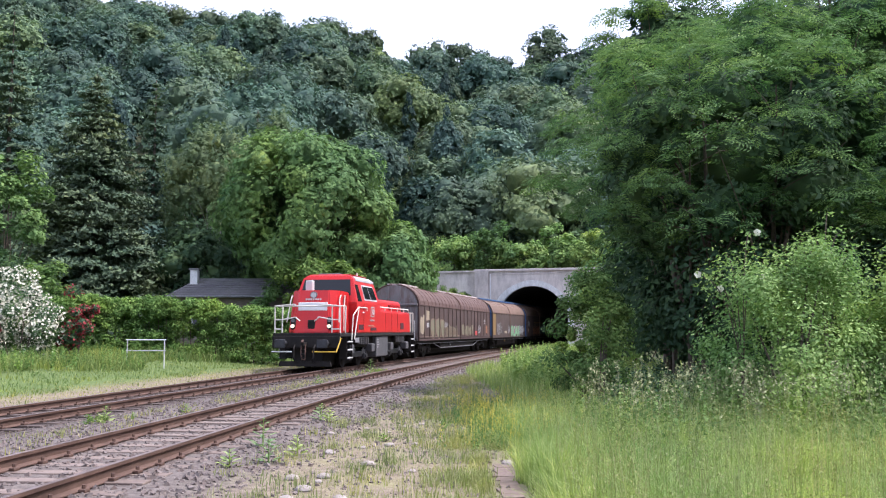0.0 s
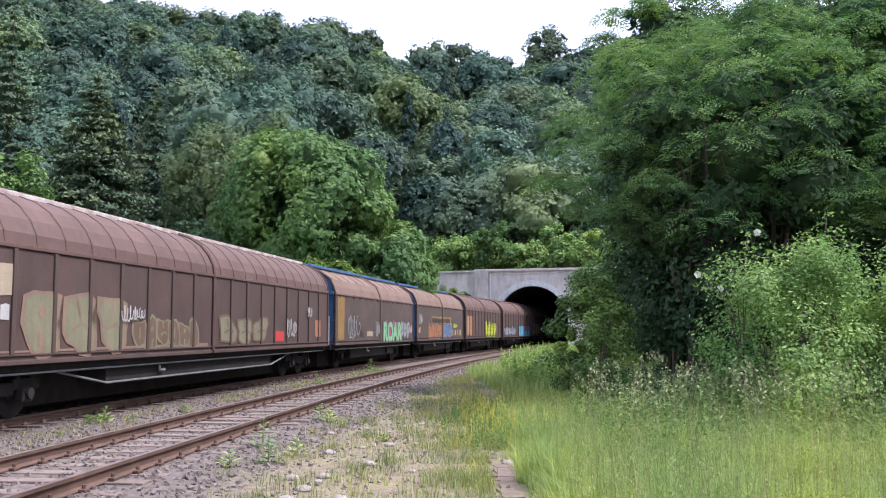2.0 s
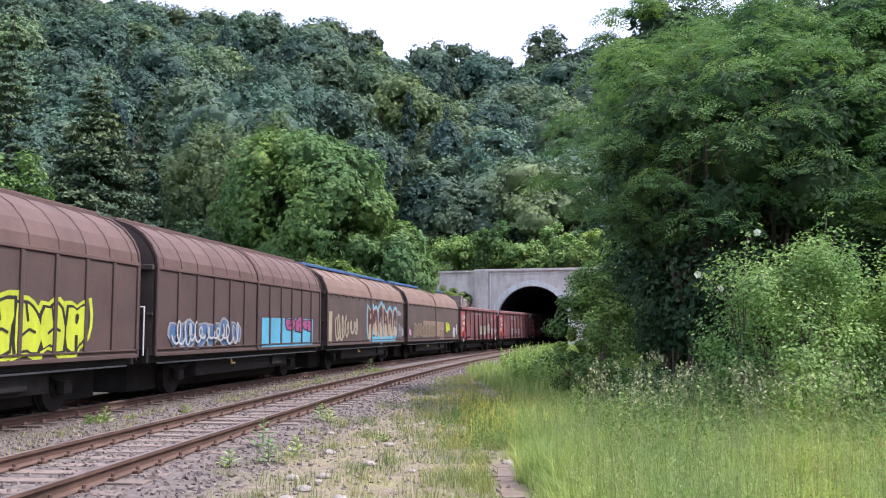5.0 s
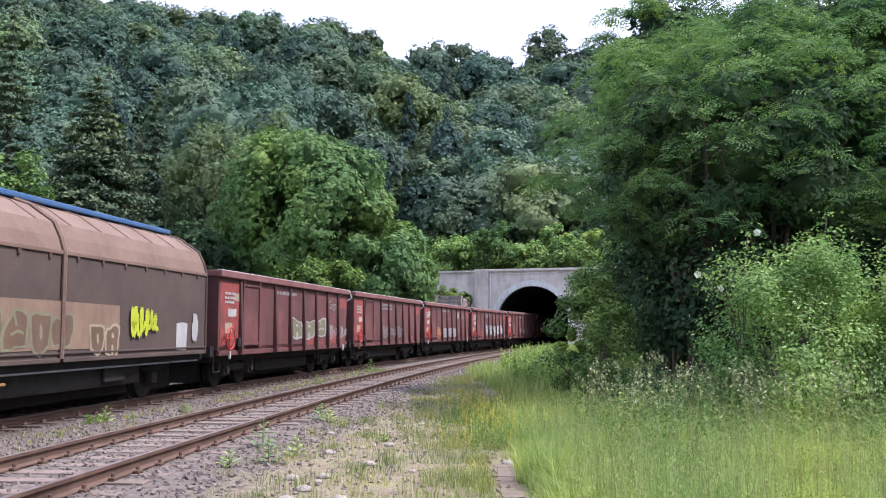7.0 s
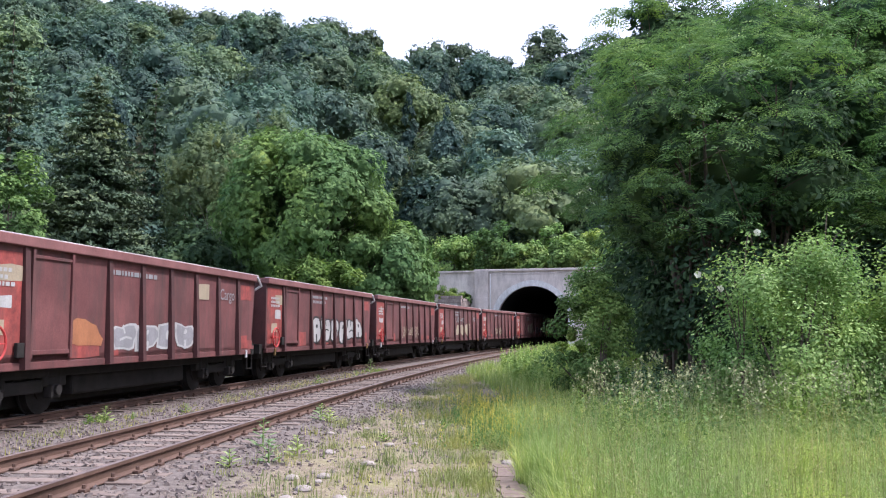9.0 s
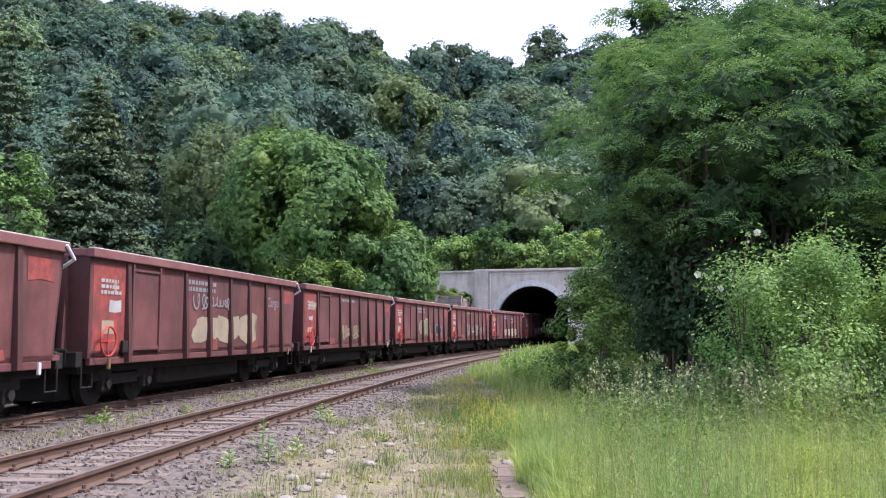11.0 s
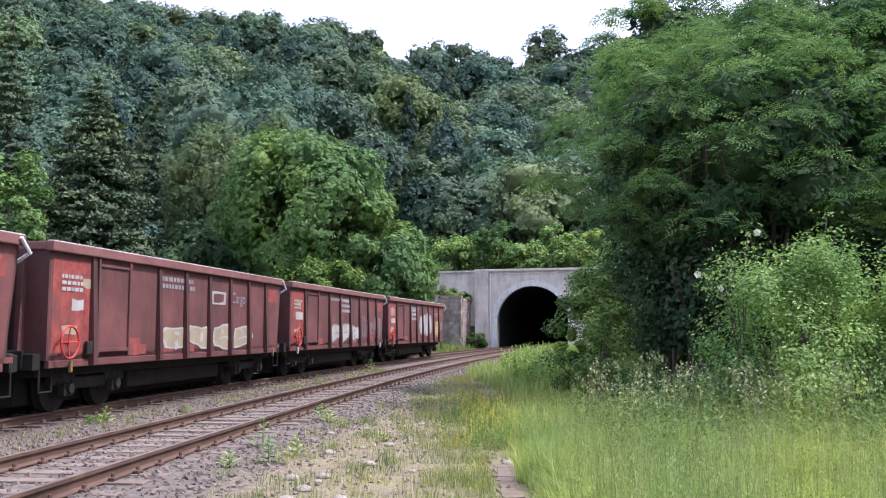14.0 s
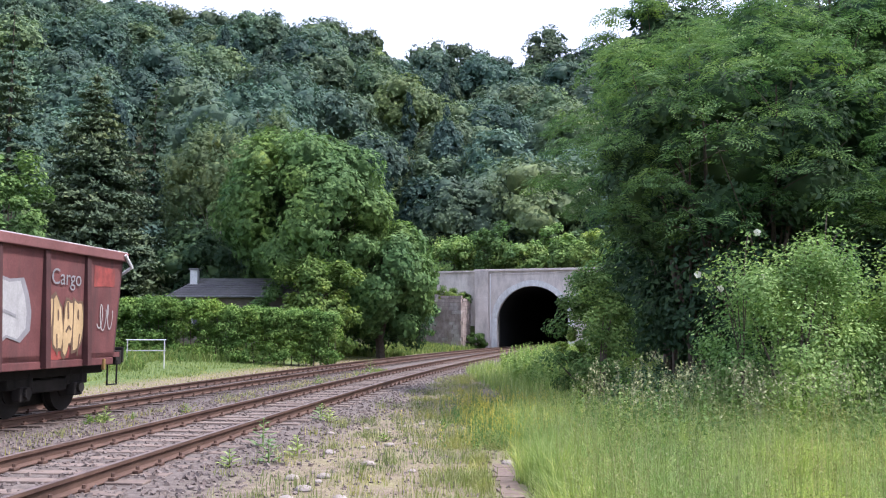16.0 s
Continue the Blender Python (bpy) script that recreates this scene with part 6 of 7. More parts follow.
# ---- open wagons
def gondola(s0, s1, k):
    L = s1 - s0
    e = tagged(empty("open_wagon"), ["oxide red open wagon with ribbed steel sides and faded graffiti", "weathered red high-sided open wagon with white graffiti", "dull red open wagon with bright red end panel"][k % 3], "freight wagon", "open wagons of the train")
    h0, h1 = -L / 2 + 0.55, L / 2 - 0.55
    zb, zt, hw = 1.02, 3.2, 1.4
    # tub: four thin walls and a floor
    for sx in (1, -1):
        a, b = sorted((sx * (hw - 0.05), sx * hw))
        part("side_wall", box(B(), a, h0, zb, b, h1, zt - 0.1), WAGONRED, e)
    for y, sg in ((h0, -1), (h1, 1)):
        bm = B()
        a, b = sorted((y, y + sg * 0.06))
        box(bm, -hw, a, zb, hw, b, zt - 0.1)
        w = part("end_wall", bm, SHADERED, e)
        for x in (-0.9, -0.3, 0.3, 0.9):
            bm = prism(B(), [(0, zb - 0.1), (sg * 0.2, zb - 0.1), (sg * 0.08, zt - 0.15), (0, zt - 0.15)], -0.05, 0.05)
            bmesh.ops.transform(bm, matrix=Matrix.Translation((x, y + sg * 0.06, 0)) @ Matrix.Rotation(math.pi / 2, 4, "Z"), verts=bm.verts[:])
            part("end_rib", bm, SHADERED, w)
    part("floor", box(B(), -hw, h0, zb, hw, h1, zb + 0.1), WAGONRED, e)
    part("load", box(B(), -hw + 0.06, h0 + 0.08, zb + 0.1, hw - 0.06, h1 - 0.08, zb + 0.9), STEELBLACK, e)
    # rim
    for sx in (1, -1):
        a, b = sorted((sx * (hw - 0.06), sx * (hw + 0.1)))
        part("top_rim", box(B(), a, h0 - 0.1, zt - 0.18, b, h1 + 0.1, zt, 0.02), RIMRED, e)
        part("rim_edge", box(B(), a + 0.02, h0 - 0.08, zt + 0.001, b - 0.02, h1 + 0.08, zt + 0.018, 0.004), LIGHTGREY, e)
    for y in (h0, h1):
        part("end_rim", box(B(), -hw + 0.06, y - 0.1, zt - 0.16, hw - 0.06, y + 0.1, zt - 0.005, 0.02), RIMRED, e)
    # ribs
    n = 9
    step = (h1 - h0) / n

    def rib():
        bm = B()
        ol = [(hw - 0.003, zb - 0.12), (hw + 0.13, zb - 0.12), (hw + 0.11, zb + 0.5), (hw + 0.05, zt - 0.19), (hw - 0.003, zt - 0.19)]
        prism(bm, ol, -0.075, 0.075)
        return bm
    for j in range(1, n):
        if j == 2:
            continue
        shared("side_rib", "gondola_rib", rib, SHADERED, e, at(0, h0 + step * j, 0))
    # door in the second bay
    d0, d1 = h0 + step * 1.12, h0 + step * 2.0
    door = part("door", box(B(), hw + 0.002, d0, zb + 0.12, hw + 0.03, d1, zt - 0.3, 0.01), WAGONRED, e)
    bm = B()
    for y in (d0, d1):
        box(bm, hw + 0.03, y - 0.035, zb + 0.05, hw + 0.075, y + 0.035, zt - 0.2, 0.01)
    box(bm, hw + 0.03, d0 + 0.035, zb + 0.12, hw + 0.06, d1 - 0.035, zb + 0.2, 0.01)
    box(bm, hw + 0.03, d0 + 0.035, zt - 0.36, hw + 0.06, d1 - 0.035, zt - 0.3, 0.01)
    part("door_frame", bm, WAGONRED, door)
    part("latch_box", box(B(), hw + 0.03, d0 - 0.45, zb + 0.08, hw + 0.1, d0 - 0.1, zb + 0.34, 0.02), STEELBLACK, door)
    part("red_panel", box(B(), hw + 0.001, h0 + 0.06, zb + 0.14, hw + 0.006, h0 + step - 0.08, zt - 0.3), FRESHRED, e, "brighter red panel with worn markings")
    part("side_sill", box(B(), hw - 0.08, h0, zb - 0.14, hw + 0.02, h1 - 0.3, zb - 0.002, 0.015), WAGONRED, e)
    part("side_sill", box(B(), -hw - 0.02, h0, zb - 0.14, -hw + 0.08, h1, zb - 0.002, 0.015), WAGONRED, e)
    part("frame", box(B(), -1.1, h0 + 0.1, 0.7, 1.1, h1 - 0.1, zb - 0.01, 0.03), STEELBLACK, e)
    part("brake_gear", box(B(), -0.8, -2.6, 0.3, 0.95, 2.6, 0.7, 0.06), STEELBLACK, e)
    # Added black block that stands for the deep shade under the tub.
    part("centre_girder", box(B(), -0.55, h0 + 0.3, 0.14, 0.55, h1 - 0.3, 0.72, 0.03), STEELBLACK, e)
    for y, sg in ((h0, -1), (h1, 1)):
        part("head_stock", box(B(), -1.3, y + sg * 0.06, 0.85, 1.3, y + sg * 0.3, 1.15, 0.02), STEELBLACK, e)
        buffers(e, y + sg * 0.2, sg, STEELBLACK)
        part("step", tube(B(), [(1.3, y + sg * 0.1, 0.95), (1.3, y + sg * 0.1, 0.45), (1.3, y - sg * 0.3, 0.45), (1.3, y - sg * 0.3, 0.95)], 0.018, 6), STEELBLACK, e)
        part("tow_hook", box(B(), hw + 0.0, y - sg * 0.75, 0.78, hw + 0.06, y - sg * 0.67, 1.0, 0.02), P_AMBER if k % 2 else LIGHTGREY, e)
    bm = tube(B(), [(hw + 0.12, h1 - 0.1, zt - 0.05), (hw + 0.16, h1 + 0.12, zt - 0.3), (hw - 0.1, h1 + 0.16, zt - 0.45)], 0.035, 6)
    part("end_flap_lever", bm, LIGHTGREY, e)
    # handbrake wheel
    bm = B()
    pts = [(hw + 0.16, h0 + 0.45 + 0.3 * math.cos(a * math.pi / 8), 1.35 + 0.3 * math.sin(a * math.pi / 8)) for a in range(17)]
    tube(bm, pts, 0.022, 6)
    for a in range(0, 16, 4):
        cyl(bm, pts[a], (hw + 0.12, h0 + 0.45, 1.35), 0.014, 5)
    cyl(bm, (hw, h0 + 0.45, 1.35), (hw + 0.16, h0 + 0.45, 1.35), 0.03, 8)
    part("brake_wheel", bm, P_REDMARK, e)
    bogie(e, -L / 2 + 2.6)
    bogie(e, L / 2 - 2.6)
    # markings and paint
    r = random.Random(400 + k)
    for q in range(3):
        patch(e, hw + 0.006, h0 + 0.4 + 0.35 * q * r.random(), h0 + 0.7 + 0.35 * q * r.random() + 0.2, 1.5 + 0.45 * q, 1.62 + 0.45 * q + 0.2 * r.random(), P_WHITE if q % 2 else P_CREAM, 500 + 9 * k + q)
    bars(e, hw + 0.004, h0 + 0.35, 2.55, 0.8, 0.07, 3, P_WHITE, 600 + k)
    bars(e, hw, h0 + step * 3.1, 2.72, 2.2, 0.1, 1 + k % 2, P_GREY, 620 + k)
    for q in range(4):
        j = r.choice([2, 3, 4, 5, 6, 7, 8])
        patch(e, hw, h0 + step * j + 0.08, h0 + step * j + 0.08 + r.uniform(0.4, 1.2), zb + 0.03, zb + 0.03 + r.uniform(0.15, 0.5), FRESHRED, 700 + 7 * k + q, "red_lower_patch", 0.003 + 0.001 * q)
    patch(e, hw, h1 - step + 0.3, h1 - 0.3, 2.45, 2.85, FRESHRED, 800 + k, "red_square", 0.008)
    lean_end(e, h1, zb, zt)
    return e, hw, h0, step


def lean_end(e, h1, zb, zt):
    """The rear end leans in towards the frame."""
    for o in e.children_recursive:
        if o.name.split(".")[0] in ("side_wall", "end_wall", "end_rib"):
            for q in o.data.vertices:
                if q.co.y > h1 - 0.1:
                    q.co.y -= 0.3 * (zt - q.co.z) / (zt - zb)


RIMRED = worn("faded_rim_paint", (0.14, 0.056, 0.052), (0.22, 0.1, 0.094), 1.2, 0.75, 0, 25, (0.13, 0.06, 0.055), 0.6)


# ---- the diesel engine
GLASS_M, _nt, _b = mat("dark_cab_glass", 0.05, 0.0, 0.3)
_b.inputs["Base Color"].default_value = (0.012, 0.014, 0.016, 1)
LAMP_M, _nt2, _b2 = mat("lit_headlight", 0.3, 0.0, 0.5)
_b2.inputs["Base Color"].default_value = (0.9, 0.8, 0.6, 1)
_b2.inputs["Emission Color"].default_value = (1.0, 0.82, 0.55, 1)
_b2.inputs["Emission Strength"].default_value = 0.5


def engine(s0, s1):
    L = s1 - s0
    e = tagged(empty("diesel_locomotive"), "bright red diesel locomotive with light handrails and lit headlights", "locomotive")
    RAILM = HANDRAIL
    zd = 1.46
    part("deck", box(B(), -1.42, -6.7, zd - 0.14, 1.42, 6.7, zd, 0.02), STEELBLACK, e)
    part("frame", box(B(), -1.15, -6.6, 0.85, 1.15, 6.6, zd - 0.14, 0.03), STEELBLACK, e)
    # Added black block fills the shaded space under the frame.
    part("traction_gear", box(B(), -0.62, -6.4, 0.14, 0.62, 6.4, 0.86, 0.03), STEELBLACK, e)

    def hull(name, y0, y1, hw0, hw1, z0, z1, cham, mtl, lean0=0.0, lean1=0.0):
        bm = B()
        ol = [(-hw0, z0), (hw0, z0), (hw1, z1 - cham), (hw1 - cham, z1), (-hw1 + cham, z1), (-hw1, z1 - cham)]
        a = [bm.verts.new((x, y0 + lean0 * (z - z0), z)) for x, z in ol]
        b = [bm.verts.new((x, y1 + lean1 * (z - z0), z)) for x, z in ol]
        bm.faces.new(a)
        bm.faces.new(b[::-1])
        for i in range(6):
            bm.faces.new((a[i], b[i], b[(i + 1) % 6], a[(i + 1) % 6]))
        bmesh.ops.recalc_face_normals(bm, faces=bm.faces[:])
        bmesh.ops.bevel(bm, geom=bm.edges[:], offset=0.03, segments=2, affect="EDGES")
        return part(name, bm, mtl, e)
    # front hood with canted nose corners
    bm = B()
    top = [(-0.62, -5.75), (0.62, -5.75), (1.0, -5.45), (1.05, -4.3), (-1.05, -4.3), (-1.0, -5.45)]
    bot = [(-0.78, -6.15), (0.78, -6.15), (1.08, -5.8), (1.08, -4.3), (-1.08, -4.3), (-1.08, -5.8)]
    a = [bm.verts.new((x, y, zd + 0.003)) for x, y in bot]
    b = [bm.verts.new((x, y, 3.22 - 0.02 * (y + 5.75))) for x, y in top]
    bm.faces.new(a[::-1])
    bm.faces.new(b)
    for i in range(6):
        bm.faces.new((a[i], a[(i + 1) % 6], b[(i + 1) % 6], b[i]))
    bmesh.ops.recalc_face_normals(bm, faces=bm.faces[:])
    bmesh.ops.bevel(bm, geom=bm.edges[:], offset=0.035, segments=2, affect="EDGES")
    hood = part("front_hood", bm, RED, e)
    for y in (-5.1, -4.75):
        part("hood_door_seam", box(B(), 1.055, y - 0.006, zd + 0.1, 1.074, y + 0.006, 3.0), P_MAROON, hood)

    def nose(z):
        t = (z - zd) / (3.22 - zd)
        return -6.15 + 0.4 * t
    part("white_board", box(B(), -0.62, nose(2.55) - 0.05, 2.38, 0.62, nose(2.55) + 0.1, 2.72, 0.02), WHITE, hood, "white number board")
    part("top_lamp_ring", cyl(B(), (0, nose(3.02) - 0.05, 3.02), (0, nose(3.02) + 0.1, 3.02), 0.15, 18), STEELGREY, hood)
    part("top_lamp", cyl(B(), (0, nose(3.02) - 0.07, 3.02), (0, nose(3.02), 3.02), 0.11, 18), LIGHTGREY, hood)
    bars_front = B()
    for k in range(7):
        box(bars_front, -0.33 + 0.1 * k, nose(2.84) - 0.03, 2.81, -0.27 + 0.1 * k, nose(2.84) + 0.05, 2.88)
    part("number_marking", bars_front, LIGHTGREY, hood)
    for s in (-1, 1):
        lamp = part("headlight_housing", box(B(), s * 0.78 - 0.11, nose(1.85) - 0.06, 1.6, s * 0.78 + 0.11, nose(1.85) + 0.12, 2.12, 0.05), STEELBLACK, hood)
        part("upper_lens", cyl(B(), (s * 0.78, nose(1.98) - 0.09, 1.98), (s * 0.78, nose(1.98), 1.98), 0.08, 16), STEELGREY, lamp)
        part("lower_lens", cyl(B(), (s * 0.78, nose(1.74) - 0.13, 1.74), (s * 0.78, nose(1.74), 1.74), 0.07, 16), LAMP_M, lamp, "lit warm headlight lens")
    part("nose_recess", box(B(), -0.16, nose(1.8) - 0.04, 1.6, 0.16, nose(1.8) + 0.1, 2.0, 0.04), STEELBLACK, hood)
    part("exhaust_box", box(B(), -0.55, -5.3, 3.2, -0.25, -5.0, 3.66, 0.04), LIGHTGREY, e, "light grey box on the front hood")
    # cab
    bm = B()
    y0, y1 = -4.35, -0.5
    ringz = [(zd, 1.43, y0 + 0.1, y1), (2.45, 1.43, y0, y1), (2.75, 1.41, y0 - 0.02, y1), (4.02, 1.12, y0 + 0.35, y1 - 0.25), (4.2, 0.95, y0 + 0.42, y1 - 0.42), (4.27, 0.75, y0 + 0.6, y1 - 0.6)]
    rings = []
    for z, w, a0, a1 in ringz:
        rings.append([bm.verts.new(p) for p in ((-w, a0, z), (w, a0, z), (w, a1, z), (-w, a1, z))])
    for p, q in zip(rings, rings[1:]):
        for i in range(4):
            bm.faces.new((p[i], p[(i + 1) % 4], q[(i + 1) % 4], q[i]))
    bm.faces.new(rings[0][::-1])
    bm.faces.new(rings[-1])
    bmesh.ops.bevel(bm, geom=bm.edges[:], offset=0.03, segments=2, affect="EDGES")
    cab = part("cab", bm, RED, e)

    def wallx(z):
        return 1.41 - (z - 2.75) * 0.25 / 1.1

    def fronty(z):
        return y0 - 0.02 + (z - 2.75) * 0.32 / 1.1
    bm = flat([[(y0 + 0.62, 3.9), (y1 - 0.25, 3.9), (y1 - 0.3, 4.03), (y0 + 0.66, 4.03)], [(y0 + 0.66, 4.03), (y1 - 0.3, 4.03), (y1 - 0.48, 4.19), (y0 + 0.75, 4.19)]], 0)
    for v in bm.verts:
        v.co.x = 1.163 if v.co.z < 3.95 else 1.138 if v.co.z < 4.1 else 0.98
    part("roof_edge", bm, ROOFGREY, cab, "light grey roof edge")
    part("roof_plate", box(B(), -0.9, y0 + 0.62, 4.262, 0.9, y1 - 0.55, 4.285, 0.008), RED, cab)
    part("horn", cyl(B(), (0.6, -1.6, 4.27), (0.6, -1.6, 4.5), 0.04, 8), WHITE, cab)
    part("roof_unit", box(B(), -0.7, -3.2, 4.28, 0.3, -2.3, 4.38, 0.05), STEELGREY, cab)
    # windscreen, door light and side window follow the leaning walls
    def pane(name, pts, mtl, lab=""):
        bm = B()
        vs = [bm.verts.new(p) for p in pts]
        f = bm.faces.new(vs)
        r = bmesh.ops.extrude_face_region(bm, geom=[f])
        nv = [v for v in r["geom"] if isinstance(v, bmesh.types.BMVert)]
        f.normal_update()
        bmesh.ops.translate(bm, verts=nv, vec=f.normal * 0.014)
        bmesh.ops.recalc_face_normals(bm, faces=bm.faces[:])
        return part(name, bm, mtl, cab, lab)
    fz0, fz1 = 3.08, 3.97
    pane("windscreen", [(-1.12, fronty(fz0) - 0.012, fz0), (1.12, fronty(fz0) - 0.012, fz0), (1.02, fronty(fz1) - 0.012, fz1), (-1.02, fronty(fz1) - 0.012, fz1)], GLASS_M)
    pane("door_window", [(wallx(2.82) + 0.012, y0 + 0.25, 2.82), (wallx(2.82) + 0.012, y0 + 0.85, 2.82), (wallx(3.7) + 0.012, y0 + 0.8, 3.7), (wallx(3.7) + 0.012, y0 + 0.4, 3.7)], GLASS_M)
    wy0, wy1 = -2.95, -1.0
    pane("window_frame", [(wallx(2.88) + 0.006, wy0 - 0.07, 2.88), (wallx(2.88) + 0.006, wy1 + 0.07, 2.88), (wallx(3.72) + 0.006, wy1 - 0.12, 3.72), (wallx(3.72) + 0.006, wy0 - 0.07, 3.72)], LIGHTGREY)
    for q0, q1 in ((0.0, 0.47), (0.53, 1.0)):
        b0, b1 = wy0 + (wy1 - wy0) * q0, wy0 + (wy1 - wy0) * q1
        t1 = wy0 + (wy1 - 0.2 - wy0) * q1
        t0 = wy0 + (wy1 - 0.2 - wy0) * q0
        pane("window_pane", [(wallx(2.95) + 0.024, b0, 2.95), (wallx(2.95) + 0.024, b1, 2.95), (wallx(3.65) + 0.024, t1, 3.65), (wallx(3.65) + 0.024, t0, 3.65)], GLASS_M)
    for y in (y0 + 1.05, ):
        part("door_seam", box(B(), 1.428, y - 0.008, zd + 0.1, 1.437, y + 0.008, 2.7), P_MAROON, cab)
    part("door_handle", tube(B(), [(1.44, y0 + 0.85, 2.35), (1.5, y0 + 0.85, 2.35), (1.5, y0 + 0.6, 2.32)], 0.02, 6), LIGHTGREY, cab)
    # company plate as a plain square, and marks
    patch(cab, 1.432, -2.2, -1.55, 2.16, 2.62, P_WHITE, 1, "company_plate", 0.006)
    patch(cab, 1.432, -2.14, -1.61, 2.21, 2.57, P_REDMARK, 2, "company_plate", 0.009)
    patch(cab, 1.432, -2.02, -1.92, 2.27, 2.52, P_WHITE, 3, "company_plate", 0.012)
    patch(cab, 1.432, -1.83, -1.73, 2.27, 2.52, P_WHITE, 4, "company_plate", 0.012)
    bars(cab, 1.43, -2.4, 1.98, 0.9, 0.07, 1, P_WHITE, 11)
    bars(cab, 1.43, -2.6, 1.75, 1.3, 0.04, 1, P_CREAM, 12)
    part("vent_grille", box(B(), 1.425, -2.2, 1.56, 1.44, -1.2, 1.7, 0.01), P_MAROON, cab)
    # low side casing ahead of the cab door
    part("step_recess", box(B(), 1.425, y0 + 0.25, 1.6, 1.44, y0 + 1.0, 1.82, 0.01), P_MAROON, cab)
    # rear hood
    hull("rear_casing", -0.52, 5.75, 1.41, 1.39, zd + 0.002, 2.5, 0.05, RED)
    rh = hull("rear_hood", -0.52, 5.5, 0.98, 0.92, 2.48, 3.08, 0.12, RED)
    part("cooler_grille", box(B(), 0.95, 2.9, 2.6, 0.985, 5.2, 2.84, 0.01), P_MAROON, rh)
    for k in range(22):
        part("grille_slat", box(B(), 0.98, 2.95 + 0.1 * k, 2.61, 1.0, 3.0 + 0.1 * k, 2.83), RED, rh)
    part("casing_grille", box(B(), 1.4, 3.6, 1.62, 1.418, 4.3, 1.95, 0.01), P_MAROON, e)
    for y in (0.6, 1.8, 3.0):
        part("casing_seam", box(B(), 1.4, y - 0.006, zd + 0.06, 1.412, y + 0.006, 2.4), P_MAROON, e)
    for y in (0.3, 1.6, 2.6):
        part("roof_hatch", box(B(), -0.5, y, 3.0, 0.5, y + 0.8, 3.06, 0.02), RED, rh)
    # handrails
    def rail(pts, r=0.026, name="handrail"):
        part(name, tube(B(), pts, r, 7), RAILM, e)
    rail([(1.28, -0.3, 2.66), (1.28, 5.8, 2.66), (1.28, 6.15, 2.5), (1.28, 6.35, 1.5)])
    for y in (0.9, 2.2, 3.5, 4.8):
        rail([(1.28, y, 2.5), (1.28, y, 2.66)])
    for s in (-1, 1):
        rail([(s * 1.38, 5.95, 1.5), (s * 1.38, 6.05, 2.5), (s * 1.38, 6.6, 2.5), (s * 1.38, 6.62, 1.1)])
        rail([(s * 1.1, 6.62, 1.5), (s * 1.1, 6.62, 2.5), (s * 1.38, 6.6, 2.5)])
        # tall rails at the front corners
        rail([(s * 1.38, -6.55, 1.2), (s * 1.38, -6.58, 2.55), (s * 0.5, -6.6, 2.62)])
        rail([(s * 1.38, -5.75, 1.15), (s * 1.36, -5.8, 1.6), (s * 1.36, -5.75, 2.55), (s * 1.38, -6.58, 2.55)])
        rail([(s * 1.05, -6.6, 1.48), (s * 1.05, -6.6, 2.58)])
        rail([(s * 1.38, -6.56, 2.0), (s * 1.05, -6.6, 2.0), (s * 0.5, -6.6, 2.1), (s * 0.38, -6.6, 2.0), (s * 0.3, -6.6, 1.95)])
        rail([(s * 1.38, -6.56, 1.62), (s * 1.05, -6.6, 1.62)])
        rail([(s * 1.12, -5.9, 1.9), (s * 1.05, -5.6, 2.9), (s * 1.06, -5.45, 3.02)])
        rail([(s * 1.14, -5.3, 1.55), (s * 1.1, -5.2, 2.3), (s * 1.08, -5.0, 3.02)])
    rail([(-1.38, -6.58, 2.55), (1.38, -6.58, 2.55)])
    rail([(1.44, -5.15, 1.18), (1.44, -5.1, 1.5), (1.44, -4.95, 2.2), (1.44, -4.15, 2.55), (1.44, -2.85, 2.55), (1.44, -2.85, 2.42)])
    rail([(1.44, -4.75, 1.2), (1.44, -4.6, 1.55), (1.44, -4.1, 2.55)])
    # steps
    for s in (-1, 1):
        for y in (-5.45, 6.2):
            bm = B()
            for z in (0.42, 0.75, 1.08):
                box(bm, s * 1.12, y - 0.36, z, s * 1.46, y + 0.36, z + 0.04, 0.008)
            for q in (-0.38, 0.38):
                box(bm, s * 1.14, y + q - 0.02, 0.4, s * 1.44, y + q + 0.02, 1.32)
            st = part("steps", bm, STEELBLACK, e)
            for z in (0.42, 0.75, 1.08):
                part("tread_edge", box(B(), s * 1.46, y - 0.36, z, s * 1.475, y + 0.36, z + 0.06, 0.004), LIGHTGREY, st)
    # front end
    for sg, y in ((-1, -6.72), (1, 6.72)):
        part("buffer_beam", box(B(), -1.4, y - 0.06, 0.88, 1.4, y + 0.06, 1.34, 0.02), STEELBLACK, e)
        buffers(e, y, sg, BUFFERGREY)
        for s in (-1, 1):
            part("brake_hose", tube(B(), [(s * 0.42, y + sg * 0.06, 1.0), (s * 0.42, y + sg * 0.25, 0.85), (s * 0.4, y + sg * 0.3, 0.45), (s * 0.36, y + sg * 0.16, 0.3)], 0.032, 7), STEELBLACK, e)
        bm = prism(B(), [(-1.1, 0.14), (1.1, 0.14), (1.05, 0.34), (-1.05, 0.34)], min(y, y + sg * 0.12), max(y, y + sg * 0.12))
        part("rail_guard", bm, STEELBLACK, e)
    part("coupling_hook", tube(B(), [(0, -6.78, 1.05), (0, -7.1, 1.05), (0, -7.16, 1.12), (0, -7.08, 1.18)], 0.045, 8), RUST, e, "rusty coupling hook")
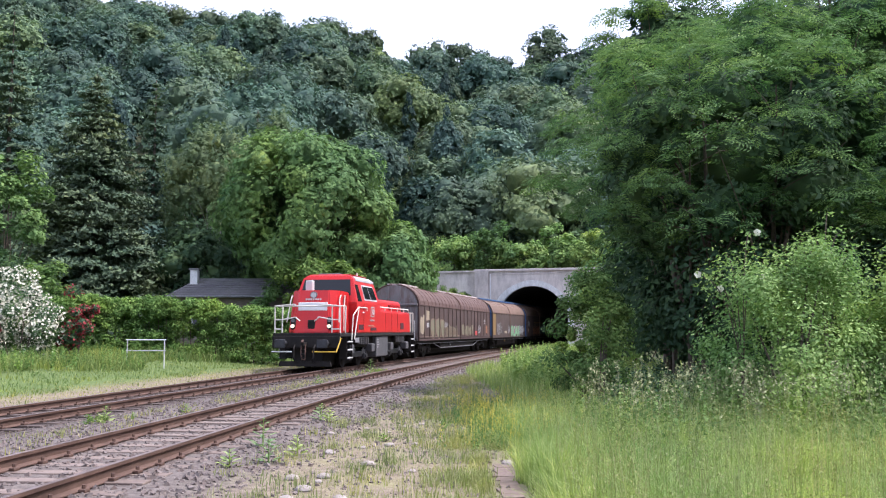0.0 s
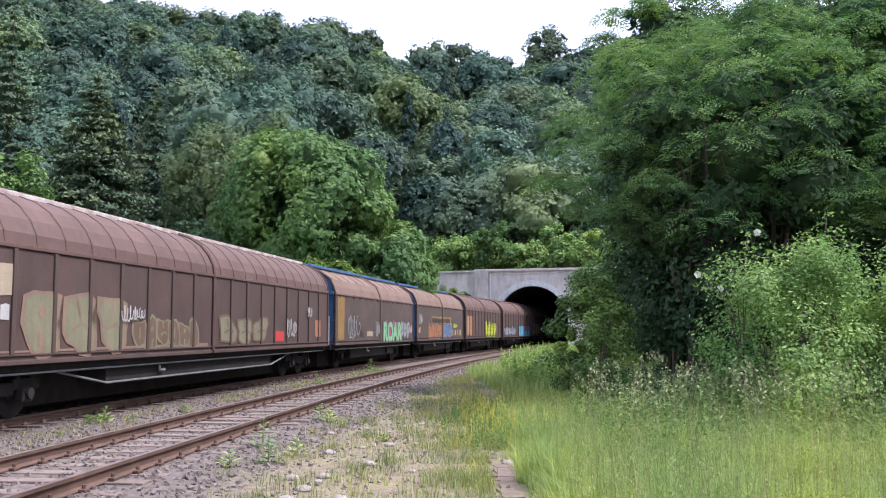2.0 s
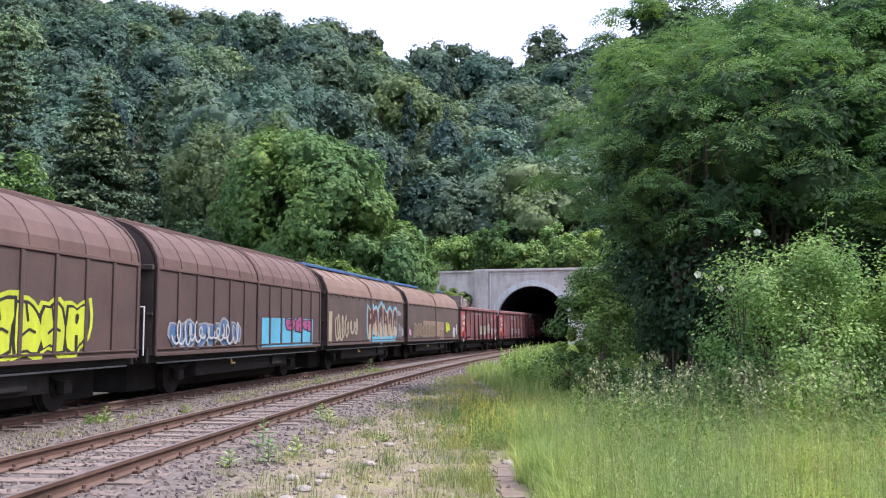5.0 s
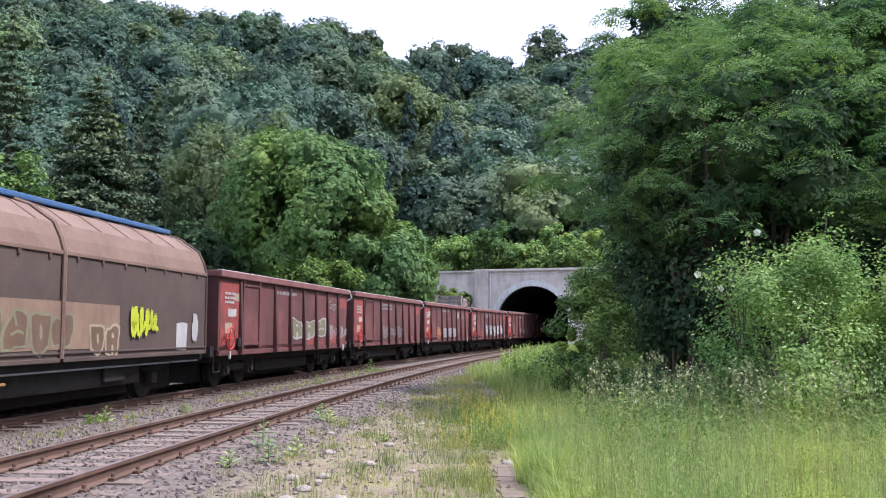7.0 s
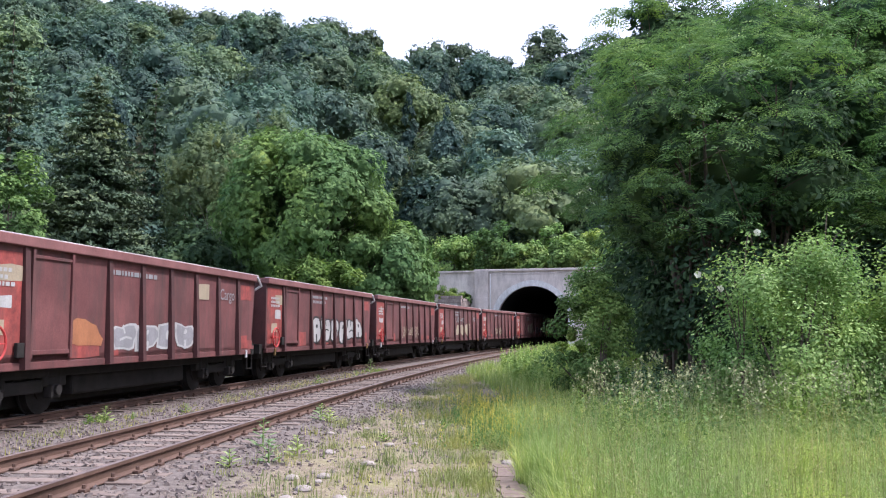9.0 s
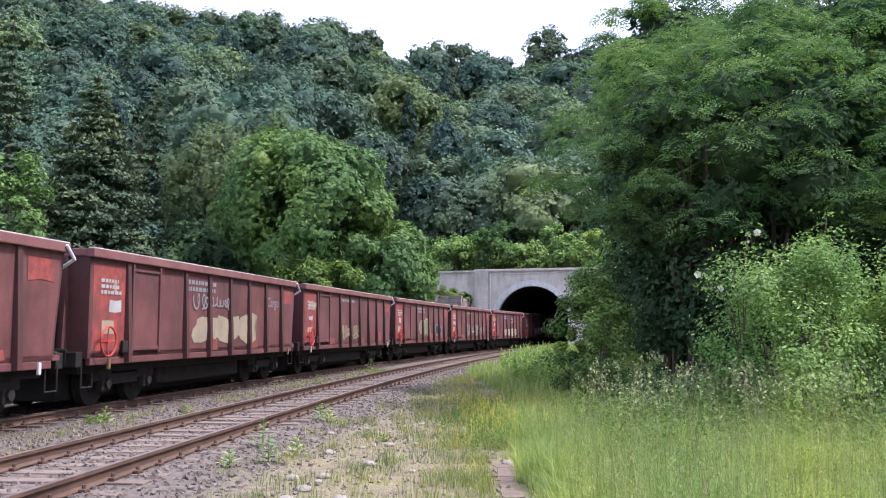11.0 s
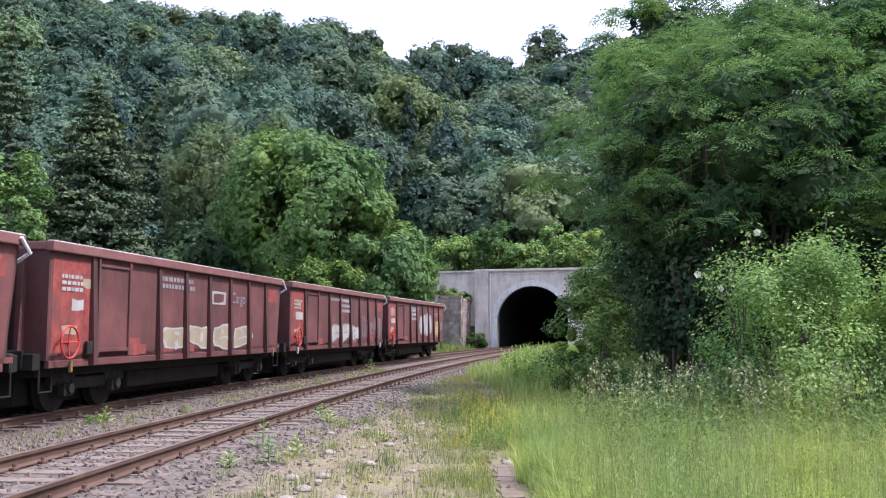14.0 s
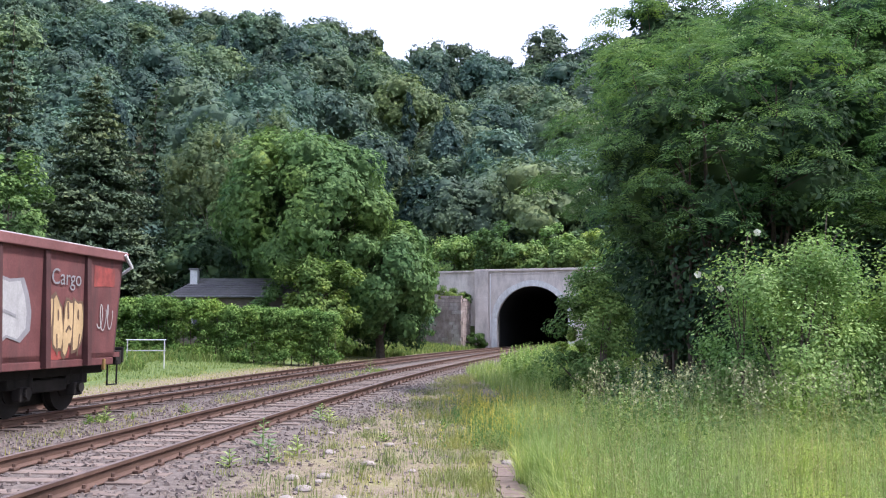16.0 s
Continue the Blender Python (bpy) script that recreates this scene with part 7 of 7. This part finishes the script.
    part("coupling_link", tube(B(), [(-0.07, -7.0, 1.02), (-0.09, -7.04, 0.7), (-0.06, -7.0, 0.42), (0.06, -7.0, 0.42), (0.09, -7.04, 0.7), (0.07, -7.0, 1.02)], 0.03, 7), RUST, e, "rusty hanging screw coupling")
    part("front_step_edge", tube(B(), [(0.35, -6.95, 0.72), (1.35, -6.95, 0.72), (1.42, -6.6, 1.25)], 0.03, 7), P_AMBERBRIGHT, e, "yellow step edge")
    part("front_step_edge", tube(B(), [(-1.35, -6.95, 0.72), (-0.5, -6.95, 0.72)], 0.025, 7), LIGHTGREY, e)
    # tank and gear
    part("fuel_tank", box(B(), -1.36, -0.9, 0.36, 1.36, 1.25, 1.3, 0.06), TANKGREY, e)
    for k in range(4):
        part("tank_marking", flat([[(-0.75, 1.12 - 0.11 * k), (-0.55 + 0.07 * (k % 3), 1.12 - 0.11 * k), (-0.55 + 0.07 * (k % 3), 1.16 - 0.11 * k), (-0.75, 1.16 - 0.11 * k)]], 1.364), P_WHITE, e)
    for y in (-3.2, 3.6):
        bogie(e, y, 2.4, BUFFERGREY)
        bm = B()
        prism(bm, [(1.2, 0.98), (1.38, 0.98), (1.38, 1.3), (1.2, 1.3)], y - 0.9, y + 0.9)
        part("bogie_cover", bm, STEELBLACK, e)
        for q in (-0.7, -0.42, -0.14, 0.14, 0.42, 0.7):
            part("cover_rib", box(B(), 1.38, y + q - 0.03, 0.98, 1.42, y + q + 0.03, 1.28, 0.008), TANKGREY, e)
        for q in (-1.65, 1.65):
            part("sand_box", box(B(), 1.05, y + q - 0.28, 0.62, 1.4, y + q + 0.28, 0.98, 0.06), TANKGREY, e)
    part("works_plate", box(B(), 1.42, -4.6, 1.06, 1.435, -4.05, 1.26, 0.01), P_GREY, e)
    for o in cab.children_recursive + [cab]:          # low cab: squeeze what rises above the waist
        for q in o.data.vertices:
            if q.co.z > 3.0:
                q.co.z = 3.0 + (q.co.z - 3.0) * 0.78
    return e


ROOFGREY = worn("dull_grey_roof", (0.3, 0.29, 0.3), (0.38, 0.37, 0.38), 2, 0.6, 0, 40)
# Wagon red darkened: shade on the ribs and in the end recesses.
SHADERED = worn("shaded_wagon_red", (0.055, 0.02, 0.02), (0.1, 0.036, 0.034), 1.2, 0.75, 0, 25, (0.04, 0.025, 0.022), 0.6)
HANDRAIL = worn("cream_handrail_paint", (0.62, 0.58, 0.5), (0.74, 0.71, 0.64), 2, 0.5, 0, 40, (0.45, 0.4, 0.34), 0.3)
BUFFERGREY = worn("dark_buffer", (0.025, 0.026, 0.028), (0.055, 0.055, 0.06), 3, 0.5, 0.3, 40)
TANKGREY = worn("grey_tank_paint", (0.06, 0.06, 0.064), (0.105, 0.105, 0.11), 2, 0.6, 0.0, 40, (0.1, 0.09, 0.085), 0.5)
P_AMBERBRIGHT = paint("yellow_safety_paint", (0.65, 0.42, 0.05))
ENDGREY = worn("grimy_grey_end", (0.12, 0.115, 0.115), (0.22, 0.21, 0.205), 0.9, 0.7, 0, 25, (0.1, 0.055, 0.04), 0.8)
DARKEND = worn("dark_brown_end", (0.04, 0.03, 0.028), (0.08, 0.06, 0.05), 1, 0.8, 0, 25)

TRAIN = []
loco = engine(35.9, 51.1)
TRAIN.append((loco, 43.5, 15.2))

VANS = [(51.1, 74.0, "long brown ribbed sliding-wall wagon with grimy grey ends", "round", BROWN, ROOFBROWN, RIDGERUST, ENDGREY, True),
        (74.0, 88.75, "brown sliding-wall wagon with blue ridge and green graffiti", "facet", BROWN2, ROOFTAN, BLUE, BLUE, False),
        (88.75, 102.6, "brown sliding-wall wagon with blue ridge and orange graffiti", "facet", BROWN2, ROOFTAN, BLUE, BLUE, False),
        (102.6, 116.6, "dark brown round-roofed wagon with neon yellow graffiti", "round", BROWN, ROOFBROWN, ROOFBROWN, DARKEND, False),
        (116.6, 130.5, "dark brown round-roofed wagon with cyan and pink graffiti", "round", BROWN, ROOFBROWN, ROOFBROWN, DARKEND, False),
        (130.5, 144.25, "brown sliding-wall wagon with large maroon and blue graffiti", "facet", BROWN2, ROOFTAN, BLUE, DARKEND, False),
        (144.25, 158.7, "brown sliding-wall wagon with faded silver graffiti", "facet", BROWN2, ROOFTAN, BLUE, DARKEND, False)]
vans = []
for s0, s1, *rest in VANS:
    e, hw = van(s0, s1, *rest)
    vans.append(e)
    TRAIN.append((e, (s0 + s1) / 2, s1 - s0))
X = 1.436

v = vans[0]
piece(v, X, -10.6, -9.7, 1.25, 2.5, 1, P_CREAM, P_CREAM, 1, "cream rubbed-out patch", holes=False)
patch(v, X, -9.3, -8.5, 2.15, 2.7, P_CREAM, 5)
for k, y in enumerate((-9.2, -8.85)):
    patch(v, X, y, y + 0.25, 1.75, 2.0, P_WHITE, 6 + k)
piece(v, X, -8.3, -4.5, 1.15, 2.3, 3, P_OLIVE, P_PEACH, 14, "large faded olive letters with peach edges")
piece(v, X, -4.3, -0.9, 1.15, 1.85, 6, P_BROWNMARK, P_OLIVE, 15, "brown letters with dull cream edges")
patch(v, X, -10.7, -0.3, 1.17, 1.24, P_PEACH, 11, lift=0.003)
scrawl(v, X + 0.03, -4.9, -3.9, 1.75, 2.1, P_WHITE, 16, "white tag", 4, 0.035)
piece(v, X, 0.4, 4.2, 1.2, 1.95, 3, P_OLIVE, P_BROWNMARK, 17, "faded olive letters")
scrawl(v, X + 0.03, 5.9, 7.0, 1.35, 1.95, P_WHITE, 18, "white tag", 3, 0.05)
scrawl(v, X + 0.03, 8.2, 8.8, 2.05, 2.4, P_WHITE, 19, "white tag", 2, 0.05)
patch(v, X, 4.9, 5.8, 1.2, 1.55, P_REDMARK, 20)
patch(v, X, 9.3, 10.0, 1.35, 1.95, P_ORANGE, 21)

v = vans[1]
patch(v, X, -6.6, -5.7, 1.2, 2.9, P_AMBER, 30, lift=0.004)
scrawl(v, X, -5.2, -3.4, 1.2, 2.2, P_GREY, 31, "faded grey outline", 3, 0.07)
patch(v, X, -3.3, -2.85, 1.3, 1.55, P_DARK, 32)
patch(v, X, -2.3, -1.3, 1.32, 1.52, P_CREAM, 33)
scrawl(v, X, -0.9, -0.1, 1.3, 2.0, P_GREY, 34, "faded grey tag", 3, 0.06)
piece(v, X, 0.5, 3.8, 1.08, 2.05, 4, P_PINK, P_PINK, 35, "pink sprayed cloud behind green letters", holes=False)
lettering(v, "ROAR", X, 0.5, 1.1, 1.2, P_DARK, "graffiti", 1.12, 0.11, 0.022)
lettering(v, "ROAR", X, 0.5, 1.1, 1.2, P_GREEN, "graffiti", 1.12, 0.065, 0.026)
piece(v, X, 3.95, 6.15, 1.08, 2.12, 3, P_GREY, P_DARK, 36, "silver letters")
piece(v, X, 6.3, 6.65, 1.45, 1.8, 1, P_CREAM, P_WHITE, 37, "round sticker mark")

v = vans[2]
scrawl(v, X, -5.9, -5.2, 1.9, 2.5, P_WHITE, 40, "white tag", 3, 0.045)
piece(v, X, -6.0, -5.6, 1.4, 1.75, 1, P_CREAM, P_ORANGE, 41, "round sticker mark")
patch(v, X, -2.9, 2.6, 1.95, 2.4, P_AMBER, 42, "company_band", 0.004)
for k in range(11):
    patch(v, X, -2.75 + 0.47 * k, -2.38 + 0.47 * k, 2.02, 2.3, P_DARK, 43 + k, "company_band", 0.008)
piece(v, X, -3.6, -0.3, 1.06, 2.05, 5, P_ORANGE, P_DARK, 55, "orange letters with dark lines", halo=P_PEACH)
piece(v, X, 0.1, 2.9, 1.08, 2.0, 4, P_BLUE, P_GREY, 56, "dark blue letters")
scrawl(v, X + 0.02, 3.2, 4.3, 1.75, 2.0, P_LIME, 57, "neon yellow tag", 4, 0.08)
for k in range(4):
    patch(v, X, 2.9 + 0.8 * k, 3.3 + 0.8 * k, 1.25, 1.6, P_CREAM if k % 2 else P_AMBER, 58 + k)

v = vans[3]
patch(v, X, -6.1, -4.2, 1.2, 2.6, P_ORANGE, 65, lift=0.004)
patch(v, X, -5.8, -5.2, 1.35, 2.55, P_CREAM, 66, lift=0.008)
piece(v, X, 0.4, 4.4, 1.08, 2.15, 5, P_LIME, P_DARK, 67, "neon yellow letters", halo=P_LIME)

v = vans[4]
piece(v, X, -5.8, -1.4, 1.12, 1.85, 6, P_BLUE, P_GREY, 70, "violet and white letters")
scrawl(v, X + 0.03, -5.7, -1.5, 1.2, 1.8, P_WHITE, 71, "white outline", 7, 0.06)
patch(v, X, 0.4, 5.6, 1.05, 1.95, P_CYAN, 72, lift=0.004)
piece(v, X, 2.6, 5.4, 1.5, 2.0, 3, P_PINK, P_DARK, 73, "pink letters on cyan")

v = vans[5]
patch(v, X, -6.2, -5.8, 1.1, 2.3, P_CREAM, 80)
scrawl(v, X, -5.4, -2.2, 1.15, 2.2, P_CREAM, 81, "cream letters", 5, 0.12)
piece(v, X, -0.6, 4.9, 1.05, 2.75, 6, P_MAROON, P_CREAM, 82, "large maroon letters with cream edges", halo=P_CYAN, shade=P_CREAM)
patch(v, X, -0.2, 4.6, 1.02, 1.3, P_CYAN, 83, lift=0.012)
scrawl(v, X, 5.0, 5.7, 2.3, 2.55, P_GREY, 84, "pale tag", 3, 0.05)
scrawl(v, X, 5.1, 6.3, 1.2, 1.9, P_GREY, 85, "pale tag", 4, 0.06)
piece(v, X, 6.0, 6.4, 1.3, 1.65, 1, P_WHITE, P_WHITE, 86, "round white mark")

v = vans[6]
piece(v, X, -6.4, -6.0, 1.3, 1.65, 1, P_WHITE, P_PINK, 90, "round white mark")
piece(v, X, -5.4, 0.4, 1.2, 1.95, 8, P_BROWNMARK, P_OLIVE, 91, "rubbed brown letters with dull silver edges")
patch(v, X, -3.2, 2.2, 1.2, 2.1, P_PEACH, 93, lift=0.002)
piece(v, X, 1.0, 2.2, 1.1, 1.7, 2, P_BROWNMARK, P_CREAM, 94, "brown letters")
scrawl(v, X + 0.02, 2.6, 3.9, 1.45, 2.1, P_LIME, 95, "neon yellow tag", 4, 0.12)
patch(v, X, 5.0, 5.6, 1.1, 1.75, P_WHITE, 96)
scrawl(v, X, 5.9, 6.2, 1.3, 2.0, P_WHITE, 97, "white tag", 2, 0.07)

GONS = []
for k in range(12):
    s0 = 158.7 + 14.04 * k
    e, hw, h0, st = gondola(s0, s0 + 14.04, k)
    GONS.append((e, h0, st))
    TRAIN.append((e, s0 + 7.02, 14.04))
HX = 1.404
for k, (e, h0, st) in enumerate(GONS):
    if k == 0:
        lettering(e, "Cargo", HX, h0 + st * 7.1, 2.4, 0.42, P_GREY)
        scrawl(e, HX, h0 + st * 7.1, h0 + st * 7.9, 1.2, 1.8, P_WHITE, 1031, "white tag", 4, 0.035)
        scrawl(e, HX, h0 + st * 8.1, h0 + st * 8.9, 1.25, 1.75, P_WHITE, 1032, "white tag", 4, 0.035)
        piece(e, HX, h0 + st * 4.05, h0 + st * 6.9, 1.25, 2.0, 3, P_OLIVE, P_WHITE, 1000, "olive letters with pale edges")
    elif k == 2:
        piece(e, HX, h0 + st * 3.15, h0 + st * 5.95, 1.12, 1.75, 4, P_GREY, P_WHITE, 1001, "blocky silver letters")
        piece(e, HX, h0 + st * 1.2, h0 + st * 2.8, 1.3, 1.75, 2, P_ORANGE, P_ORANGE, 1021, "small orange marks", holes=False)
        patch(e, HX, h0 + st * 6.1, h0 + st * 6.6, 2.35, 2.75, P_CREAM, 31, "company_mark", 0.01)
        lettering(e, "Cargo", HX, h0 + st * 7.1, 2.4, 0.42, P_GREY)
    elif k == 3:
        piece(e, HX, h0 + st * 3.1, h0 + st * 7.9, 1.1, 2.1, 6, P_WHITE, P_DARK, 1002, "white letters with black lines")
    elif k == 5:
        lettering(e, "Cargo", HX, h0 + st * 7.1, 2.3, 0.42, P_GREY)
        scrawl(e, HX, h0 + st * 3.3, h0 + st * 5.0, 2.1, 2.5, P_GREY, 1003, "pale tag", 5, 0.05)
        piece(e, HX, h0 + st * 3.4, h0 + st * 6.5, 1.2, 2.0, 3, P_CREAM, P_CREAM, 1004, "cream rubbed figures")
    elif k == 7:
        piece(e, HX, h0 + st * 3.6, h0 + st * 5.4, 1.2, 2.3, 2, P_OLIVE, P_CREAM, 1005, "pale olive figure shapes", holes=False)
        piece(e, HX, h0 + st * 6.4, h0 + st * 7.6, 1.25, 2.0, 1, P_DARK, P_GREY, 1006, "dark rounded letter")
    elif k == 8:
        scrawl(e, HX, h0 + st * 3.2, h0 + st * 7.5, 1.2, 2.0, P_WHITE, 1007, "white scrawled letters", 13, 0.045)
    elif k == 9:
        piece(e, HX, h0 + st * 3.2, h0 + st * 7.2, 1.1, 1.75, 4, P_CREAM, P_WHITE, 1008, "cream flame-like letters")
        patch(e, HX, h0 + st * 5.1, h0 + st * 5.8, 2.25, 2.6, P_WHITE, 1, "company_mark", 0.01)
        patch(e, HX, h0 + st * 5.2, h0 + st * 5.7, 2.31, 2.54, WAGONRED, 2, "company_mark", 0.014)
        lettering(e, "Cargo", HX, h0 + st * 6.08, 2.33, 0.42, P_GREY)
    elif k == 10:
        piece(e, HX, h0 + st * 3.15, h0 + st * 6.0, 1.08, 1.85, 3, P_WHITE, P_GREY, 1009, "white rounded figures")
        scrawl(e, HX, h0 + st * 6.2, h0 + st * 8.6, 1.2, 2.2, P_GREY, 1010, "silver scrawl", 8, 0.035)
        bars(e, HX, h0 + st * 4.1, 2.7, 1.6, 0.12, 3, P_WHITE, 1011)
    elif k == 11:
        piece(e, HX, h0 + st * 4.6, h0 + st * 6.6, 1.1, 2.6, 2, P_WHITE, P_GREY, 1012, "tall white letters")
        bars(e, HX, h0 + st * 3.3, 2.6, 1.1, 0.14, 3, P_WHITE, 1013)
        piece(e, HX, h0 + st * 6.95, h0 + st * 7.92, 1.08, 2.25, 4, P_STRAW, P_BROWNMARK, 1014, "straw yellow letters with dark edges")
        lettering(e, "Cargo", HX, h0 + st * 7.12, 2.42, 0.42, P_GREY)
        scrawl(e, HX, h0 + st * 8.3, h0 + st * 8.75, 1.55, 2.1, P_WHITE, 1015, "white tag", 2, 0.025)
    else:
        scrawl(e, HX, h0 + st * 3.2, h0 + st * (5 + k % 3), 1.2, 1.8, P_GREY if k % 2 else P_CREAM, 1100 + k, "faded pale letters", 9, 0.05)

# ---------------------------------------------------------------- motion
V = 19.2


def ride(ob, s_mid, length):
    rows = []
    for k in range(33):
        t = k * 0.5
        s = s_mid - V * t
        a, b = on_far(s - length * 0.33), on_far(s + length * 0.33)
        d = (a - b).normalized()
        c = (a + b) / 2
        rows.append((t, pose(c.x, c.y, 0, 0, 0, math.degrees(math.atan2(d.y, d.x)) + 90)))
    walk(ob, rows)


def motions():
    for ob, s, l in TRAIN:
        ride(ob, s, l)


motions()
